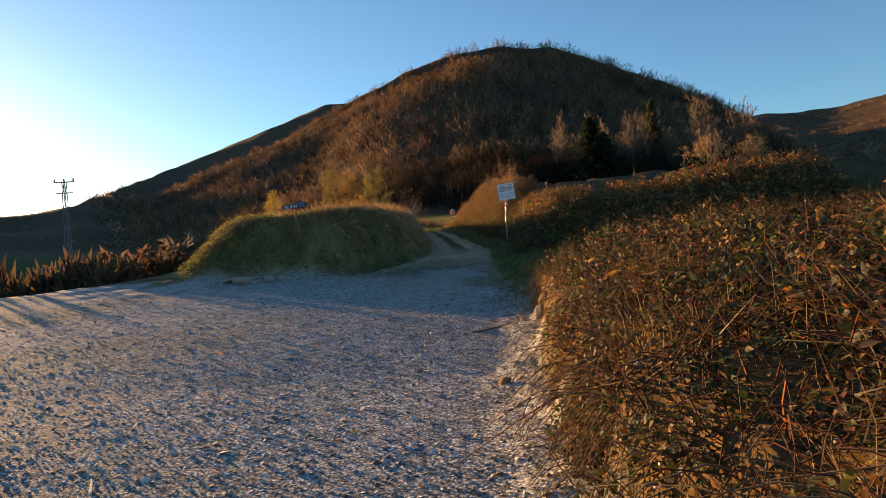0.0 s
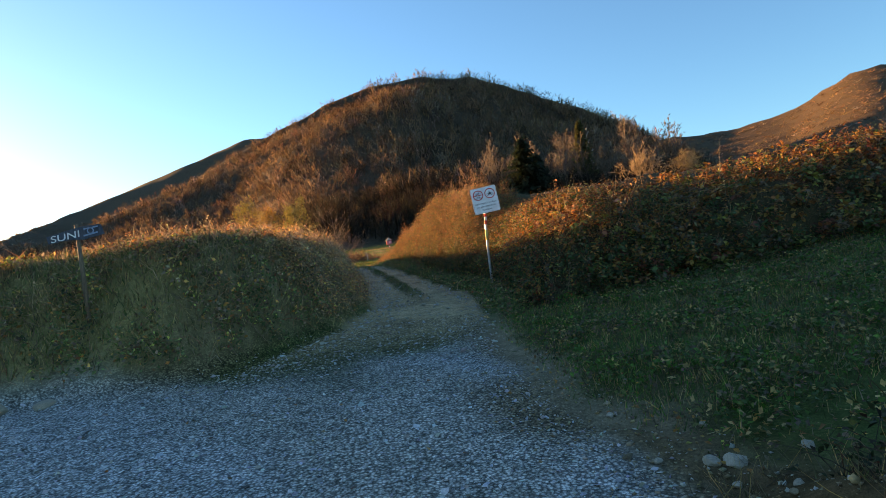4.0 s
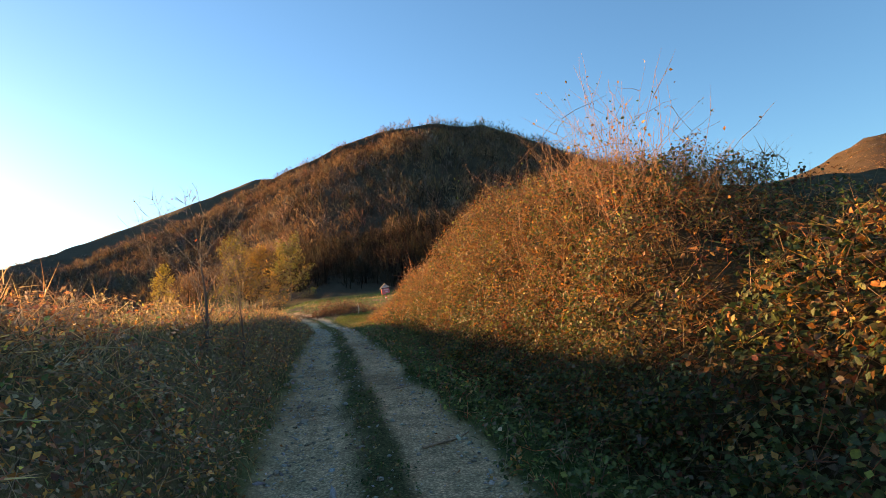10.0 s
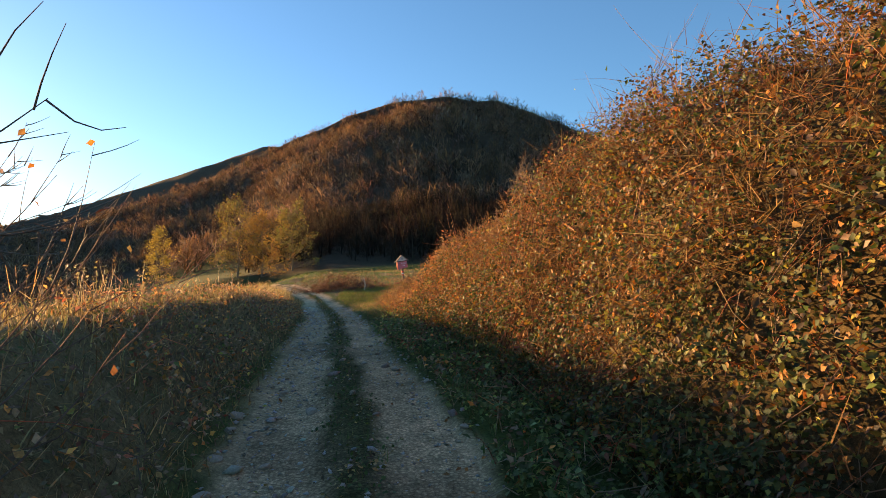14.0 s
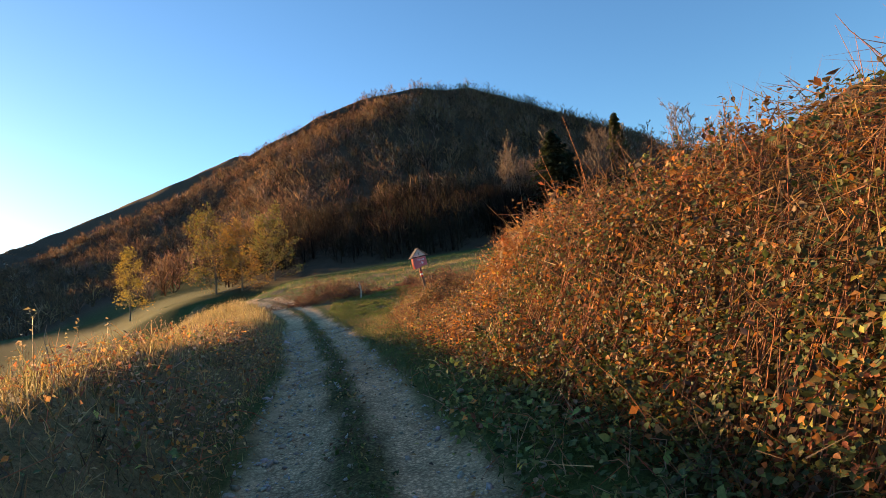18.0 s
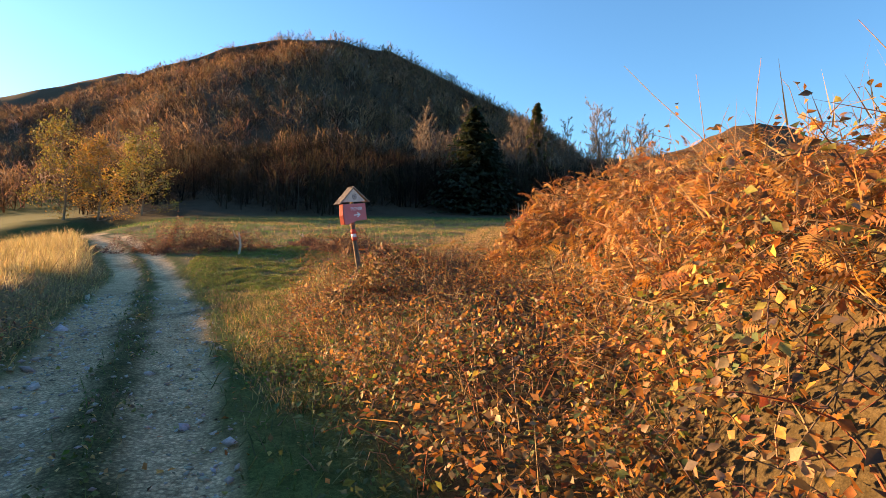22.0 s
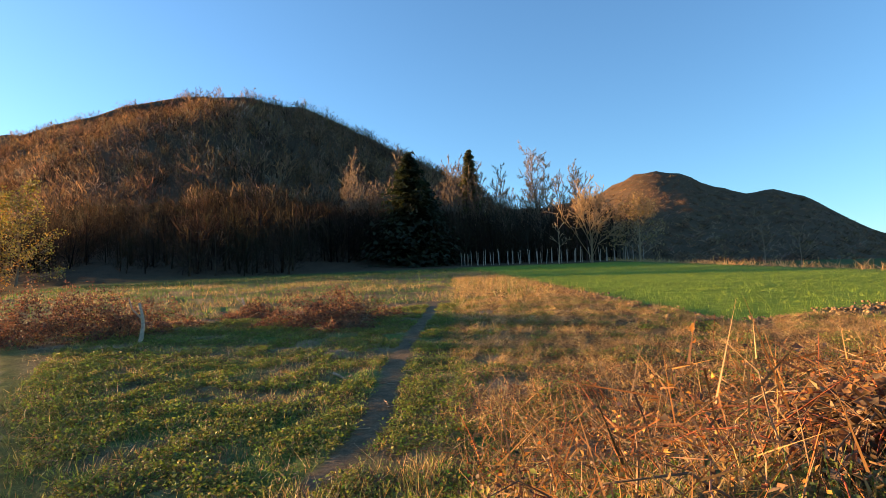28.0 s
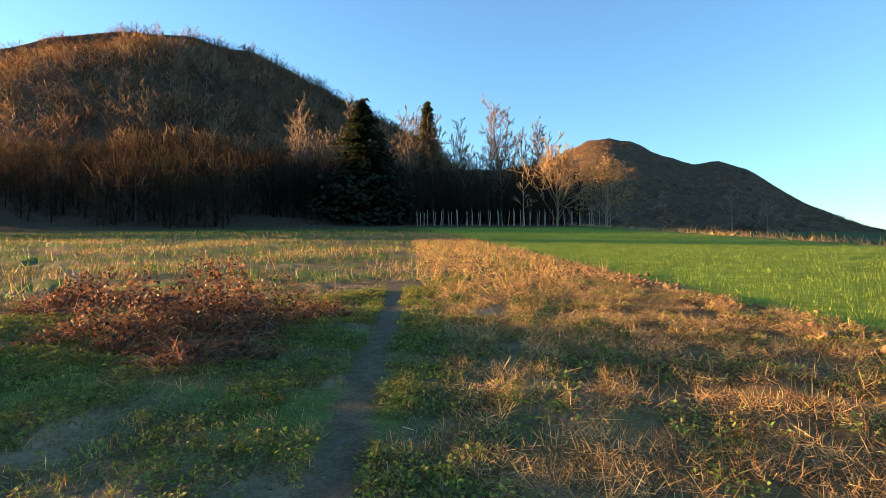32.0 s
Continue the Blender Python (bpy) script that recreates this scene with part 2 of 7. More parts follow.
def height(x, y):
    x, y = np.broadcast_arrays(np.atleast_1d(np.asarray(x, float)), np.atleast_1d(np.asarray(y, float)))
    left, right = along(y, EDGE_L), along(y, EDGE_R)
    mid = (left + right) / 2
    road = along(y, PROFILE)
    plane = field_plane(x, y)
    # ground beside the track: gently up on its uphill side, down into the valley on the other
    v = x - right
    near = road + np.where(v > 0, 0.06 * v, 0) + 0.025 * np.clip(v, 0, 7) * smooth(3.2, 6, y) * smooth(15, 10.5, y)
    near = near - 0.075 * np.clip(-12 - x, 0, 60) * smooth(16, -4, y) * 0.3
    z = near + (plane - near) * smooth(39, 50, y)
    z = z + (plane - z) * smooth(12, 30, x) * smooth(14, 34, y)
    # left verge: steep side to the track, flat crest, long fall into the valley
    u = left - x
    crest = along(y, VERGE) + 0.07 * wave(x, y, 1.6)
    later = smooth(23, 29, y)
    fall = np.clip(u - 3.0 + 2.1 * later, 0, None)
    side = crest - (0.05 + 0.10 * later) * np.minimum(fall, 4) - (0.12 + 0.06 * later) * np.clip(fall - 4, 0, 30)
    in_verge = smooth(0.0, 1.25, u) * np.where(y < 16, smooth(8.9, 11.4, y + 0.12 * x + 0.35 * wave(x, y, 1.1)) * smooth(-5.3, -3.1, x + 0.5 * (y - 12) * (y > 12)), 1.0)
    in_verge = in_verge * smooth(54, 43, y)
    low = np.where((y > 12.5) & (x < -3), np.minimum(z, side), z)
    z = np.where(y < 75, low + (side - low) * in_verge, z)
    z = z - (7.5 - 3.5 * smooth(22, 34, y)) * smooth(10.5, 19, y + 0.5 * np.clip(-x - 6, 0, 12)) * smooth(-5.6, -15, x) * smooth(130, 60, y)
    # ruts and crown of the track
    w = (x - left) / np.maximum(right - left, 0.3)
    on = smooth(12, 16, y) * (w > 0) * (w < 1)
    z = z + on * (0.05 * np.exp(-(((w - 0.5) / 0.13) ** 2)) - 0.03)
    # hedge bank on the right
    hv = x - right - 0.85 - 0.25 * wave(y, y * 0.3, 1.3) - 2.4 * smooth(32.5, 38.2, y)
    # the front of the hedge swings away to the right along the lawn
    front = np.where(x > 6.0, 10.8 + 0.3 * wave(x, x * 0.2, 1.7), 10.6)
    h = along(y, HEDGE) + np.clip(x - 6, 0, 10) * 0.09 * smooth(30, 14, y) + 0.17 * wave(x, y, 0.8) + 0.15 * wave(x, y, 2.3, 2.0)
    cross = smooth(0.0, 1.15, hv) * (1 - smooth(2.2, 6.0, hv) * smooth(24, 33, y) * 0.9) * (1 - 0.8 * smooth(12, 24, hv))
    rise = np.clip(h - z, 0, None) * cross * smooth(0, 1.2, y - front) * smooth(39.6, 38.4, y)
    z = z + rise
    # dead bramble on the low bank by the signpost
    z = z + 0.2 * np.exp(-(((x - 5.6) / 0.9) ** 2) - ((y - 39.7) / 0.9) ** 2) + 0.32 * smooth(0.5, 1.8, x - right) * smooth(32, 37, y) * smooth(42.5, 40.5, y) * smooth(9, 6, x)
    ridge = 3.13 + 0.02 * (x - 5) + 0.1 * wave(x, y, 0.35, 2.0)
    z = z + np.clip(ridge - z, 0, 1) * np.exp(-(((y - 40.2) / 0.85) ** 2)) * smooth(3.5, 4.4, x) * smooth(12, 9, x)
    # overgrown mound by the lot, its edge cut away
    cut = x - right - 0.05 - 0.12 * wave(x, y, 0.5) - 0.1 * wave(x, y, 0.2, 2.0) - 0.05 * wave(x, y, 0.1, 5.0)
    mound = smooth(5.6, 2.7, y) * smooth(-14, -9, y)
    z = z + mound * ((0.72 + 0.08 * wave(x, y, 0.6, 3.0)) * smooth(0.0, 0.3, cut) + (0.3 + 0.14 * wave(x, y, 0.9)) * smooth(0.3, 1.5, cut))
    # lumps and runnels of the bare soil face
    face = smooth(-0.25, 0.05, cut) * smooth(0.6, 0.3, cut) * smooth(6.0, 4.4, y)
    z = z + face * (0.06 * wave(x, y, 0.11, 1.0) + 0.05 * wave(x * 0.5, y, 0.2)) + 0.1 * smooth(-0.55, 0.0, cut) * smooth(0.2, 0.0, cut) * smooth(5.5, 4.0, y)
    # tussocks and trodden hollows of the meadow
    tuss = smooth(39, 42, y) * smooth(0.5, 1.2, x - right) * smooth(75, 62, y) * (1 - in_field(x, y)) * smooth(0.15, 0.4, path_off(x, y)[0])
    z = z + tuss * (0.028 * wave(x, y, 0.13, 4.0) + 0.018 * wave(x, y, 0.31, 2.0))
    # field bank: ploughed lip
    z = z + 0.03 * wave(x, y, 0.5) * smooth(3, 5, np.abs(x - mid)) * (y > 8) + 0.008 * wave(x, y, 0.17) * smooth(8, 12, y)
    # hills
    r = np.hypot(x - HUB[0], y - HUB[1])
    if not np.any(r > 70):
        return z
    far = np.full(np.shape(r), -1e9)
    out = r > 70
    far[out] = hills(x[out], y[out])[0]
    z = np.where(r > 70, np.maximum(z - 0.0, far + (z - far) * smooth(95, 70, r) * (far > -1e8)), z)
    z = np.where(r > 160, np.where(far > -1e8, far + (1.6 * wave(x, y, 23.0) + 4.0 * wave(x, y, 42.0, 2.0) * smooth(440, 370, r)) * smooth(150, 260, r), np.clip(z, -12, 40)), z)
    return z


def in_field(x, y):
    """The sown field above the footpath: 1 inside its edge."""
    edge = x - (12.9 + 0.45 * (y - 48)) + 0.15 * wave(x, y, 1.0)
    return smooth(-0.1, 0.3, edge) * smooth(45.8, 46.4, y + 0.12 * wave(x, y, 1.3)) * smooth(99, 95, y) * smooth(0.5, -0.5, x - (34 + 0.58 * (y - 55)))


def path_off(x, y):
    """Distance from the middle of the footpath, and the way along it from the track."""
    cx = 4.45 + 0.535 * (np.clip(y, 36, 140) - 43.8) - 0.9 * smooth(44.2, 41.2, y) + 0.1 * np.sin(y * 0.5)
    return np.abs(x - cx) * 0.88, y - 39.5


def build_haze(nt):
    """Fine twigs seen from afar, which let part of the light through."""
    tint = nt.nodes.new("ShaderNodeAttribute")
    tint.attribute_name = "tint"
    n = noise_tex(nt, 1.3, 3)
    c = mix(nt, 1.0, tint.outputs["Color"], mix(nt, ramp(nt, n.outputs[0], 0.3, 0.7), (0.7, 0.7, 0.7), (1.25, 1.22, 1.2)), "MULTIPLY")
    d = nt.nodes.new("ShaderNodeBsdfDiffuse")
    t = nt.nodes.new("ShaderNodeBsdfTranslucent")
    m = node(nt, "ShaderNodeMixShader", Fac=0.36)
    for k, s in enumerate((d, t)):
        nt.links.new(c, s.inputs["Color"])
        nt.links.new(s.outputs[0], m.inputs[1 + k])
    return m.outputs[0]


HAZE = material("twig_haze", build_haze)


# ---- mesh helpers ----
def shade_smooth(me):
    me.polygons.foreach_set("use_smooth", np.ones(len(me.polygons), bool))


def mesh_of(name, verts, tris, mat, tint=None, quads=False):
    me = bpy.data.meshes.new(name)
    verts, tris = np.ascontiguousarray(verts, np.float32), np.ascontiguousarray(tris, np.int32)
    k = tris.shape[1]
    me.vertices.add(len(verts))
    me.vertices.foreach_set("co", verts.ravel())
    me.loops.add(tris.size)
    me.loops.foreach_set("vertex_index", tris.ravel())
    me.polygons.add(len(tris))
    me.polygons.foreach_set("loop_start", np.arange(0, tris.size, k, dtype=np.int32))
    me.update(calc_edges=True)
    if tint is not None:
        rgba = np.ones((len(verts), 4), np.float32)
        rgba[:, :3] = tint
        me.color_attributes.new("tint", "FLOAT_COLOR", "POINT").data.foreach_set("color", rgba.ravel())
    me.materials.append(mat)
    return me


def part(name, bm, mat, parent, label=""):
    """A bmesh as one mesh object under a thing or a part."""
    me = bpy.data.meshes.new(name)
    bm.to_mesh(me)
    bm.free()
    me.materials.append(mat)
    ob = new(name, me)
    ob.parent = parent
    return tagged(ob, label)


def merged(tv, tf, turns, places, tints):
    """Copies of one small template, each with its own turn-and-size matrix, place and tint, as arrays of one mesh."""
    n, m = len(places), len(tv)
    verts = (np.einsum("nij,mj->nmi", turns, tv) + places[:, None]).reshape(-1, 3)
    tris = (tf[None] + (np.arange(n) * m)[:, None, None]).reshape(-1, 3)
    return verts, tris, np.repeat(tints, m, 0)


def gather(chunks):
    verts, tris, tints, start = [], [], [], 0
    for v, f, c in chunks:
        verts.append(v), tris.append(f + start), tints.append(c)
        start += len(v)
    return np.concatenate(verts), np.concatenate(tris), np.concatenate(tints)


def turned(rng, n, up=None, tilt=1.0):
    """Matrices whose third axis leans from up by a random tilt, with a random spin."""
    up = np.tile((0.0, 0.0, 1.0), (n, 1)) if up is None else up
    z = up + tilt * rng.normal(size=(n, 3))
    z /= np.linalg.norm(z, axis=1)[:, None] + 1e-9
    a = rng.normal(size=(n, 3))
    x = np.cross(a, z)
    x /= np.linalg.norm(x, axis=1)[:, None] + 1e-9
    y = np.cross(z, x)
    return np.stack([x, y, z], 2)


def sized(turns, s):
    s = np.asarray(s, float)
    return turns * (s[:, None, None] if s.ndim == 1 else s[:, None, :])


def pick(rng, n, palette, jitter=0.18):
    c = np.array(palette)[rng.integers(0, len(palette), n)]
    return np.clip(c * (1 + jitter * rng.normal(size=(n, 1))) * (1 + 0.06 * rng.normal(size=(n, 3))), 0.004, 0.9)


def normals(x, y, d=0.06):
    gx = (height(x + d, y) - height(x - d, y)) / (2 * d)
    gy = (height(x, y + d) - height(x, y - d)) / (2 * d)
    n = np.stack([-gx, -gy, np.ones_like(gx)], 1)
    size = np.linalg.norm(n, axis=1)
    return n / size[:, None], size


def strewn(rng, n, x0, x1, y0, y1, chance):
    """Places on the ground, evenly over its surface, kept where chance(x, y) says."""
    x, y = rng.uniform(x0, x1, n), rng.uniform(y0, y1, n)
    keep = rng.random(n) < chance(x, y)
    return x[keep], y[keep]


def tube(points, radii, sides=3):
    """A thin tapered tube along points."""
    points = np.asarray(points, float)
    ways = np.gradient(points, axis=0)
    ways /= np.linalg.norm(ways, axis=1)[:, None] + 1e-9
    a = np.cross(ways, (0.31, 0.77, 0.55))
    a /= np.linalg.norm(a, axis=1)[:, None] + 1e-9
    b = np.cross(ways, a)
    ang = np.linspace(0, 2 * np.pi, sides, endpoint=False)
    rings = points[:, None] + np.asarray(radii)[:, None, None] * (np.cos(ang)[None, :, None] * a[:, None] + np.sin(ang)[None, :, None] * b[:, None])
    tris = []
    for i in range(len(points) - 1):
        for j in range(sides):
            p, q = i * sides + j, i * sides + (j + 1) % sides
            tris += [(p, q, p + sides), (q, q + sides, p + sides)]
    return rings.reshape(-1, 3), np.array(tris)


def thing_of(name, chunks, mat, label, category, kind="", group="", parent=None, smooth_shade=False):
    v, f, c = gather(chunks)
    me = mesh_of(name, v, f, mat, c)
    if smooth_shade:
        shade_smooth(me)
    ob = new(name, me)
    if parent:
        ob.parent = parent
        return tagged(ob, label, kind=kind)
    return tagged(ob, label, category, group, kind)


# templates
LEAF_V = np.array([(0, 0, 0), (0.32, 0.42, 0.10), (0, 1, -0.05), (-0.32, 0.42, 0.10), (0, 0.45, 0.0)])
LEAF_T = np.array([(0, 1, 4), (1, 2, 4), (2, 3, 4), (3, 0, 4)])
OVAL_V = np.array([(0, 0, 0), (0.24, 0.22, 0.07), (0.31, 0.5, 0.1), (0.15, 0.8, 0.03), (0, 1, -0.06), (-0.15, 0.8, 0.03), (-0.31, 0.5, 0.1), (-0.24, 0.22, 0.07), (0, 0.5, 0.0)])
OVAL_T = np.array([(0, 1, 8), (1, 2, 8), (2, 3, 8), (3, 4, 8), (4, 5, 8), (5, 6, 8), (6, 7, 8), (7, 0, 8)])
STRAND_V = np.array([(-0.5, 0, 0), (0.5, 0, 0), (0, 0.3, 1.0)])
STRAND_T = np.array([(0, 1, 2)])
SMALL_T = np.array([(0, 1, 2), (0, 2, 3)])
BLADE_V = np.array([(-0.5, 0, 0), (0.5, 0, 0), (0.32, 0.16, 0.55), (-0.32, 0.16, 0.55), (0, 0.5, 1)])
BLADE_T = np.array([(0, 1, 2), (0, 2, 3), (3, 2, 4)])
STONE_V = np.array([(1, 0, 0.1), (0.2, 0.9, -0.1), (-0.9, 0.3, 0.1), (-0.4, -0.85, -0.05), (0.6, -0.7, 0.1), (0.1, 0.05, 0.75), (0, 0, -0.7)])
STONE_T = np.array([(0, 1, 5), (1, 2, 5), (2, 3, 5), (3, 4, 5), (4, 0, 5), (1, 0, 6), (2, 1, 6), (3, 2, 6), (4, 3, 6), (0, 4, 6)])


def frond(rng):
    """A dried bracken frond: a bowed rib with paired leaflets that shorten to the tip."""
    v, f = [], []
    for i in range(11):
        k = i / 11
        y, z = k, 0.35 * k - 0.55 * k * k
        s = 0.36 * (1 - k) ** 0.8 + 0.02
        for side in (-1, 1):
            n = len(v)
            droop = 0.10 + 0.08 * rng.random()
            v += [(0, y, z), (side * s * 0.5, y + 0.05, z - droop * 0.3), (side * s, y + 0.09, z - droop), (side * s * 0.45, y - 0.035, z - droop * 0.3)]
            f += [(n, n + 1, n + 3), (n + 1, n + 2, n + 3)]
    n = len(v)
    v += [(-0.012, -0.25, -0.1), (0.012, -0.25, -0.1), (0, 1, -0.2)]
    f += [(n, n + 1, n + 2)]
    return np.array(v), np.array(f)


# ---- ground ----
def spread(lo, hi, step, far_lo, far_hi):
    def out(start, end):
        vals, s, p = [], step, start
        while abs(p - start) < abs(end - start):
            s = min(s * 1.13, 6.5) if abs(p) < 480 else s * (1.08 if abs(p) < 1000 else 1.3)
            p = p + math.copysign(s, end - start)
            vals.append(p)
        return vals
    return np.array(out(lo, far_lo)[::-1] + list(np.arange(lo, hi + 1e-6, step)) + out(hi, far_hi))


def ground_tint(x, y):
    left, right = along(y, EDGE_L), along(y, EDGE_R)
    w = (x - left) / np.maximum(right - left, 0.3)
    n1, n2 = wave(x, y, 0.7), wave(x, y, 2.1, 1.0)
    r = np.hypot(x - HUB[0], y - HUB[1])
    c = np.zeros(x.shape + (3,))

    def lay(mask, colour):
        c[:] = c + (np.array(colour) - c) * np.clip(mask, 0, 1)[..., None]
    lay(np.ones_like(x), (0.065, 0.095, 0.03))
    lay(smooth(-0.2, 0.5, n2 + 0.4 * n1) * 0.5, (0.13, 0.12, 0.045))
    # valley meadows
    lay(smooth(58, 68, y) * smooth(-0.6, 0.2, n2) * 0.85, (0.035, 0.075, 0.022))
    lay(smooth(56, 60, y) * smooth(74, 64, y) * smooth(-0.3, 0.3, n2 + 0.4 * n1) * smooth(0.5, 3, x - right) * 0.8, (0.30, 0.22, 0.09))
    # dry verge
    u = left - x
    lay(smooth(0.1, 0.4, u) * (y > 9) * smooth(60, 50, y), (0.19, 0.145, 0.075))
    lay(smooth(0.9, 1.6, u) * (y > 9) * smooth(60, 50, y) * smooth(7, 4, u), (0.26, 0.20, 0.085))
    lay(smooth(3, 6, u) * (y > 14) * smooth(90, 70, y), (0.05, 0.085, 0.026))
    # track
    track = smooth(-0.06, 0.05, w + 0.05 * n1) * smooth(1.06, 0.95, w + 0.05 * n1) * smooth(9, 12, y)
    lay(track, (0.55, 0.385, 0.235))
    lay(track * smooth(0.16, 0.08, np.abs(w - 0.52 + 0.05 * n1)) * smooth(13, 19, y), (0.10, 0.10, 0.045))
    lay(track * smooth(0.2, 0.6, n1) * 0.5, (0.26, 0.18, 0.11))
    # gravel lot
    lot = smooth(10.2, 7.6, y - 0.25 * (x - 2) * (x > 2) + 0.9 * n1) * smooth(4.3, 3.9, x - (right - 4.0) + 0.12 * n1)
    lot = np.where(x < 1, smooth(9.9, 8.9, y + 0.12 * x + 0.3 * n1 - np.where(x < -5.4, 0.8, 0)) * smooth(-24, -18, x), lot)
    lay(lot, (0.45, 0.45, 0.46))
    lay(lot * smooth(0.0, 0.6, n2) * 0.5, (0.40, 0.34, 0.27))
    lay(smooth(-5.6, -6.6, x) * smooth(10.5, 12.0, y + 0.12 * x) * smooth(30, 20, y), (0.055, 0.05, 0.028))
    # lawn and cut bank
    v = x - right
    lay(smooth(-0.7, 0.0, v + 0.3 * n1) * smooth(1.0, 0.4, v + 0.3 * n1) * smooth(3, 5, y) * smooth(13, 9.5, y), (0.24, 0.18, 0.12))
    lay(smooth(0.35, 0.8, v + 0.3 * n1) * smooth(5.5, 7.0, y) * smooth(11.2, 10.2, y), (0.075, 0.10, 0.032))
    lay(smooth(0.35, 0.8, v + 0.3 * n1) * smooth(5.5, 7.0, y) * smooth(11.2, 10.2, y) * smooth(-0.1, 0.5, wave(x, y, 0.4, 2.0)) * 0.8, (0.13, 0.095, 0.05))
    lay(smooth(0.0, 0.15, v) * smooth(0.95, 0.6, v + 0.25 * n1) * smooth(6.5, 5.0, y + 0.5 * n1), (0.135, 0.083, 0.041))
    lay(smooth(0.0, 0.15, v) * smooth(0.95, 0.6, v) * smooth(6.5, 5.0, y) * smooth(-0.1, 0.3, wave(x, y, 0.12, 3.0)) * 0.7, (0.10, 0.062, 0.033))
    lay(smooth(0.55, 0.95, v + 0.25 * n1) * smooth(5.2, 4.2, y), (0.09, 0.065, 0.035))
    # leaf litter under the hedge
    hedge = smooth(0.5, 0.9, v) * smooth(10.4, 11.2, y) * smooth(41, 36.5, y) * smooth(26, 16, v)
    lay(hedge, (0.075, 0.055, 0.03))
    # rough ground, straw strip, sown field, footpath
    rough = smooth(36.5, 39, y) * smooth(0.2, 0.8, v) * smooth(90, 78, y)
    lay(rough, (0.13, 0.11, 0.06))
    lay(rough * smooth(0.1, 0.6, wave(x, y, 0.55, 3.0) + 0.4 * wave(x, y, 1.6, 1.0)) * 0.9, (0.24, 0.17, 0.11))
    lay(rough * smooth(0.0, 0.5, wave(x, y, 0.8, 5.0) + 0.4 * wave(x, y, 2.2, 2.0)) * 0.8, (0.085, 0.15, 0.035))
    off, way = path_off(x, y)
    to_field = np.minimum(x - (12.9 + 0.45 * (y - 48)), (y - 46.0) * 1.5)
    lay(rough * smooth(0.5, 1.2, x - (5.6 + 0.535 * (y - 43.8))) * smooth(0.6, 0.2, to_field), (0.15, 0.10, 0.05))
    lay(rough * smooth(-0.9, -0.2, to_field) * smooth(0.3, 0, to_field), (0.26, 0.15, 0.075))
    lay(in_field(x, y), (0.16, 0.24, 0.035))
    lay(smooth(0.18, 0.125, off + 0.03 * n1) * smooth(0, 2.5, way) * smooth(100, 85, y), (0.14, 0.105, 0.07))
    # hills
    _, which = hills(x, y)
    lay(smooth(80, 92, r) * (which == 1), (0.08, 0.055, 0.038))
    bearing = np.degrees(np.arctan2(x - HUB[0], y - HUB[1]))
    # green valley floor, darkened in colour to stand in for the shadow over it
    lay(smooth(75, 85, r) * smooth(205, 165, r) * smooth(-10, -15, bearing) * smooth(-62, -52, bearing), (0.036, 0.066, 0.02))
    lay(smooth(200, 230, r) * (which == 2), (0.10, 0.068, 0.045))
    lay(smooth(260, 300, r) * (which == 3), (0.10, 0.066, 0.042))
    return c


def build_terrain():
    xs, ys = spread(-5.6, 12.0, 0.14, -2600, 2600), spread(-6, 53, 0.13, -900, 2600)
    xs = np.unique(np.concatenate([xs, np.arange(3.67, 5.2, 0.07)]).round(3))
    X, Y = np.meshgrid(xs, ys)
    Z = height(X, Y)
    c = ground_tint(X, Y)
    nx, ny = len(xs), len(ys)
    i = (np.arange(ny - 1)[:, None] * nx + np.arange(nx - 1)[None]).ravel()
    quads = np.stack([i, i + 1, i + nx + 1, i + nx], 1)
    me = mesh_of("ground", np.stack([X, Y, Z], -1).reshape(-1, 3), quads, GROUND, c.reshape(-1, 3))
    left, right = along(Y, EDGE_L), along(Y, EDGE_R)
    stony = smooth(0.3, -0.2, X - right) * np.where(Y < 12, smooth(0.35, 0.1, Z - along(Y, PROFILE)), 0.55 * smooth(-0.1, 0.2, X - left)) * smooth(50, 40, Y)
    me.attributes.new("stony", "FLOAT", "POINT").data.foreach_set("value", np.clip(stony, 0, 1).astype(np.float32).ravel())
    shade_smooth(me)
    return tagged(new("ground", me), "uneven ground of gravel, track, banks, meadow and hills", "ground", kind="structure")


build_terrain()


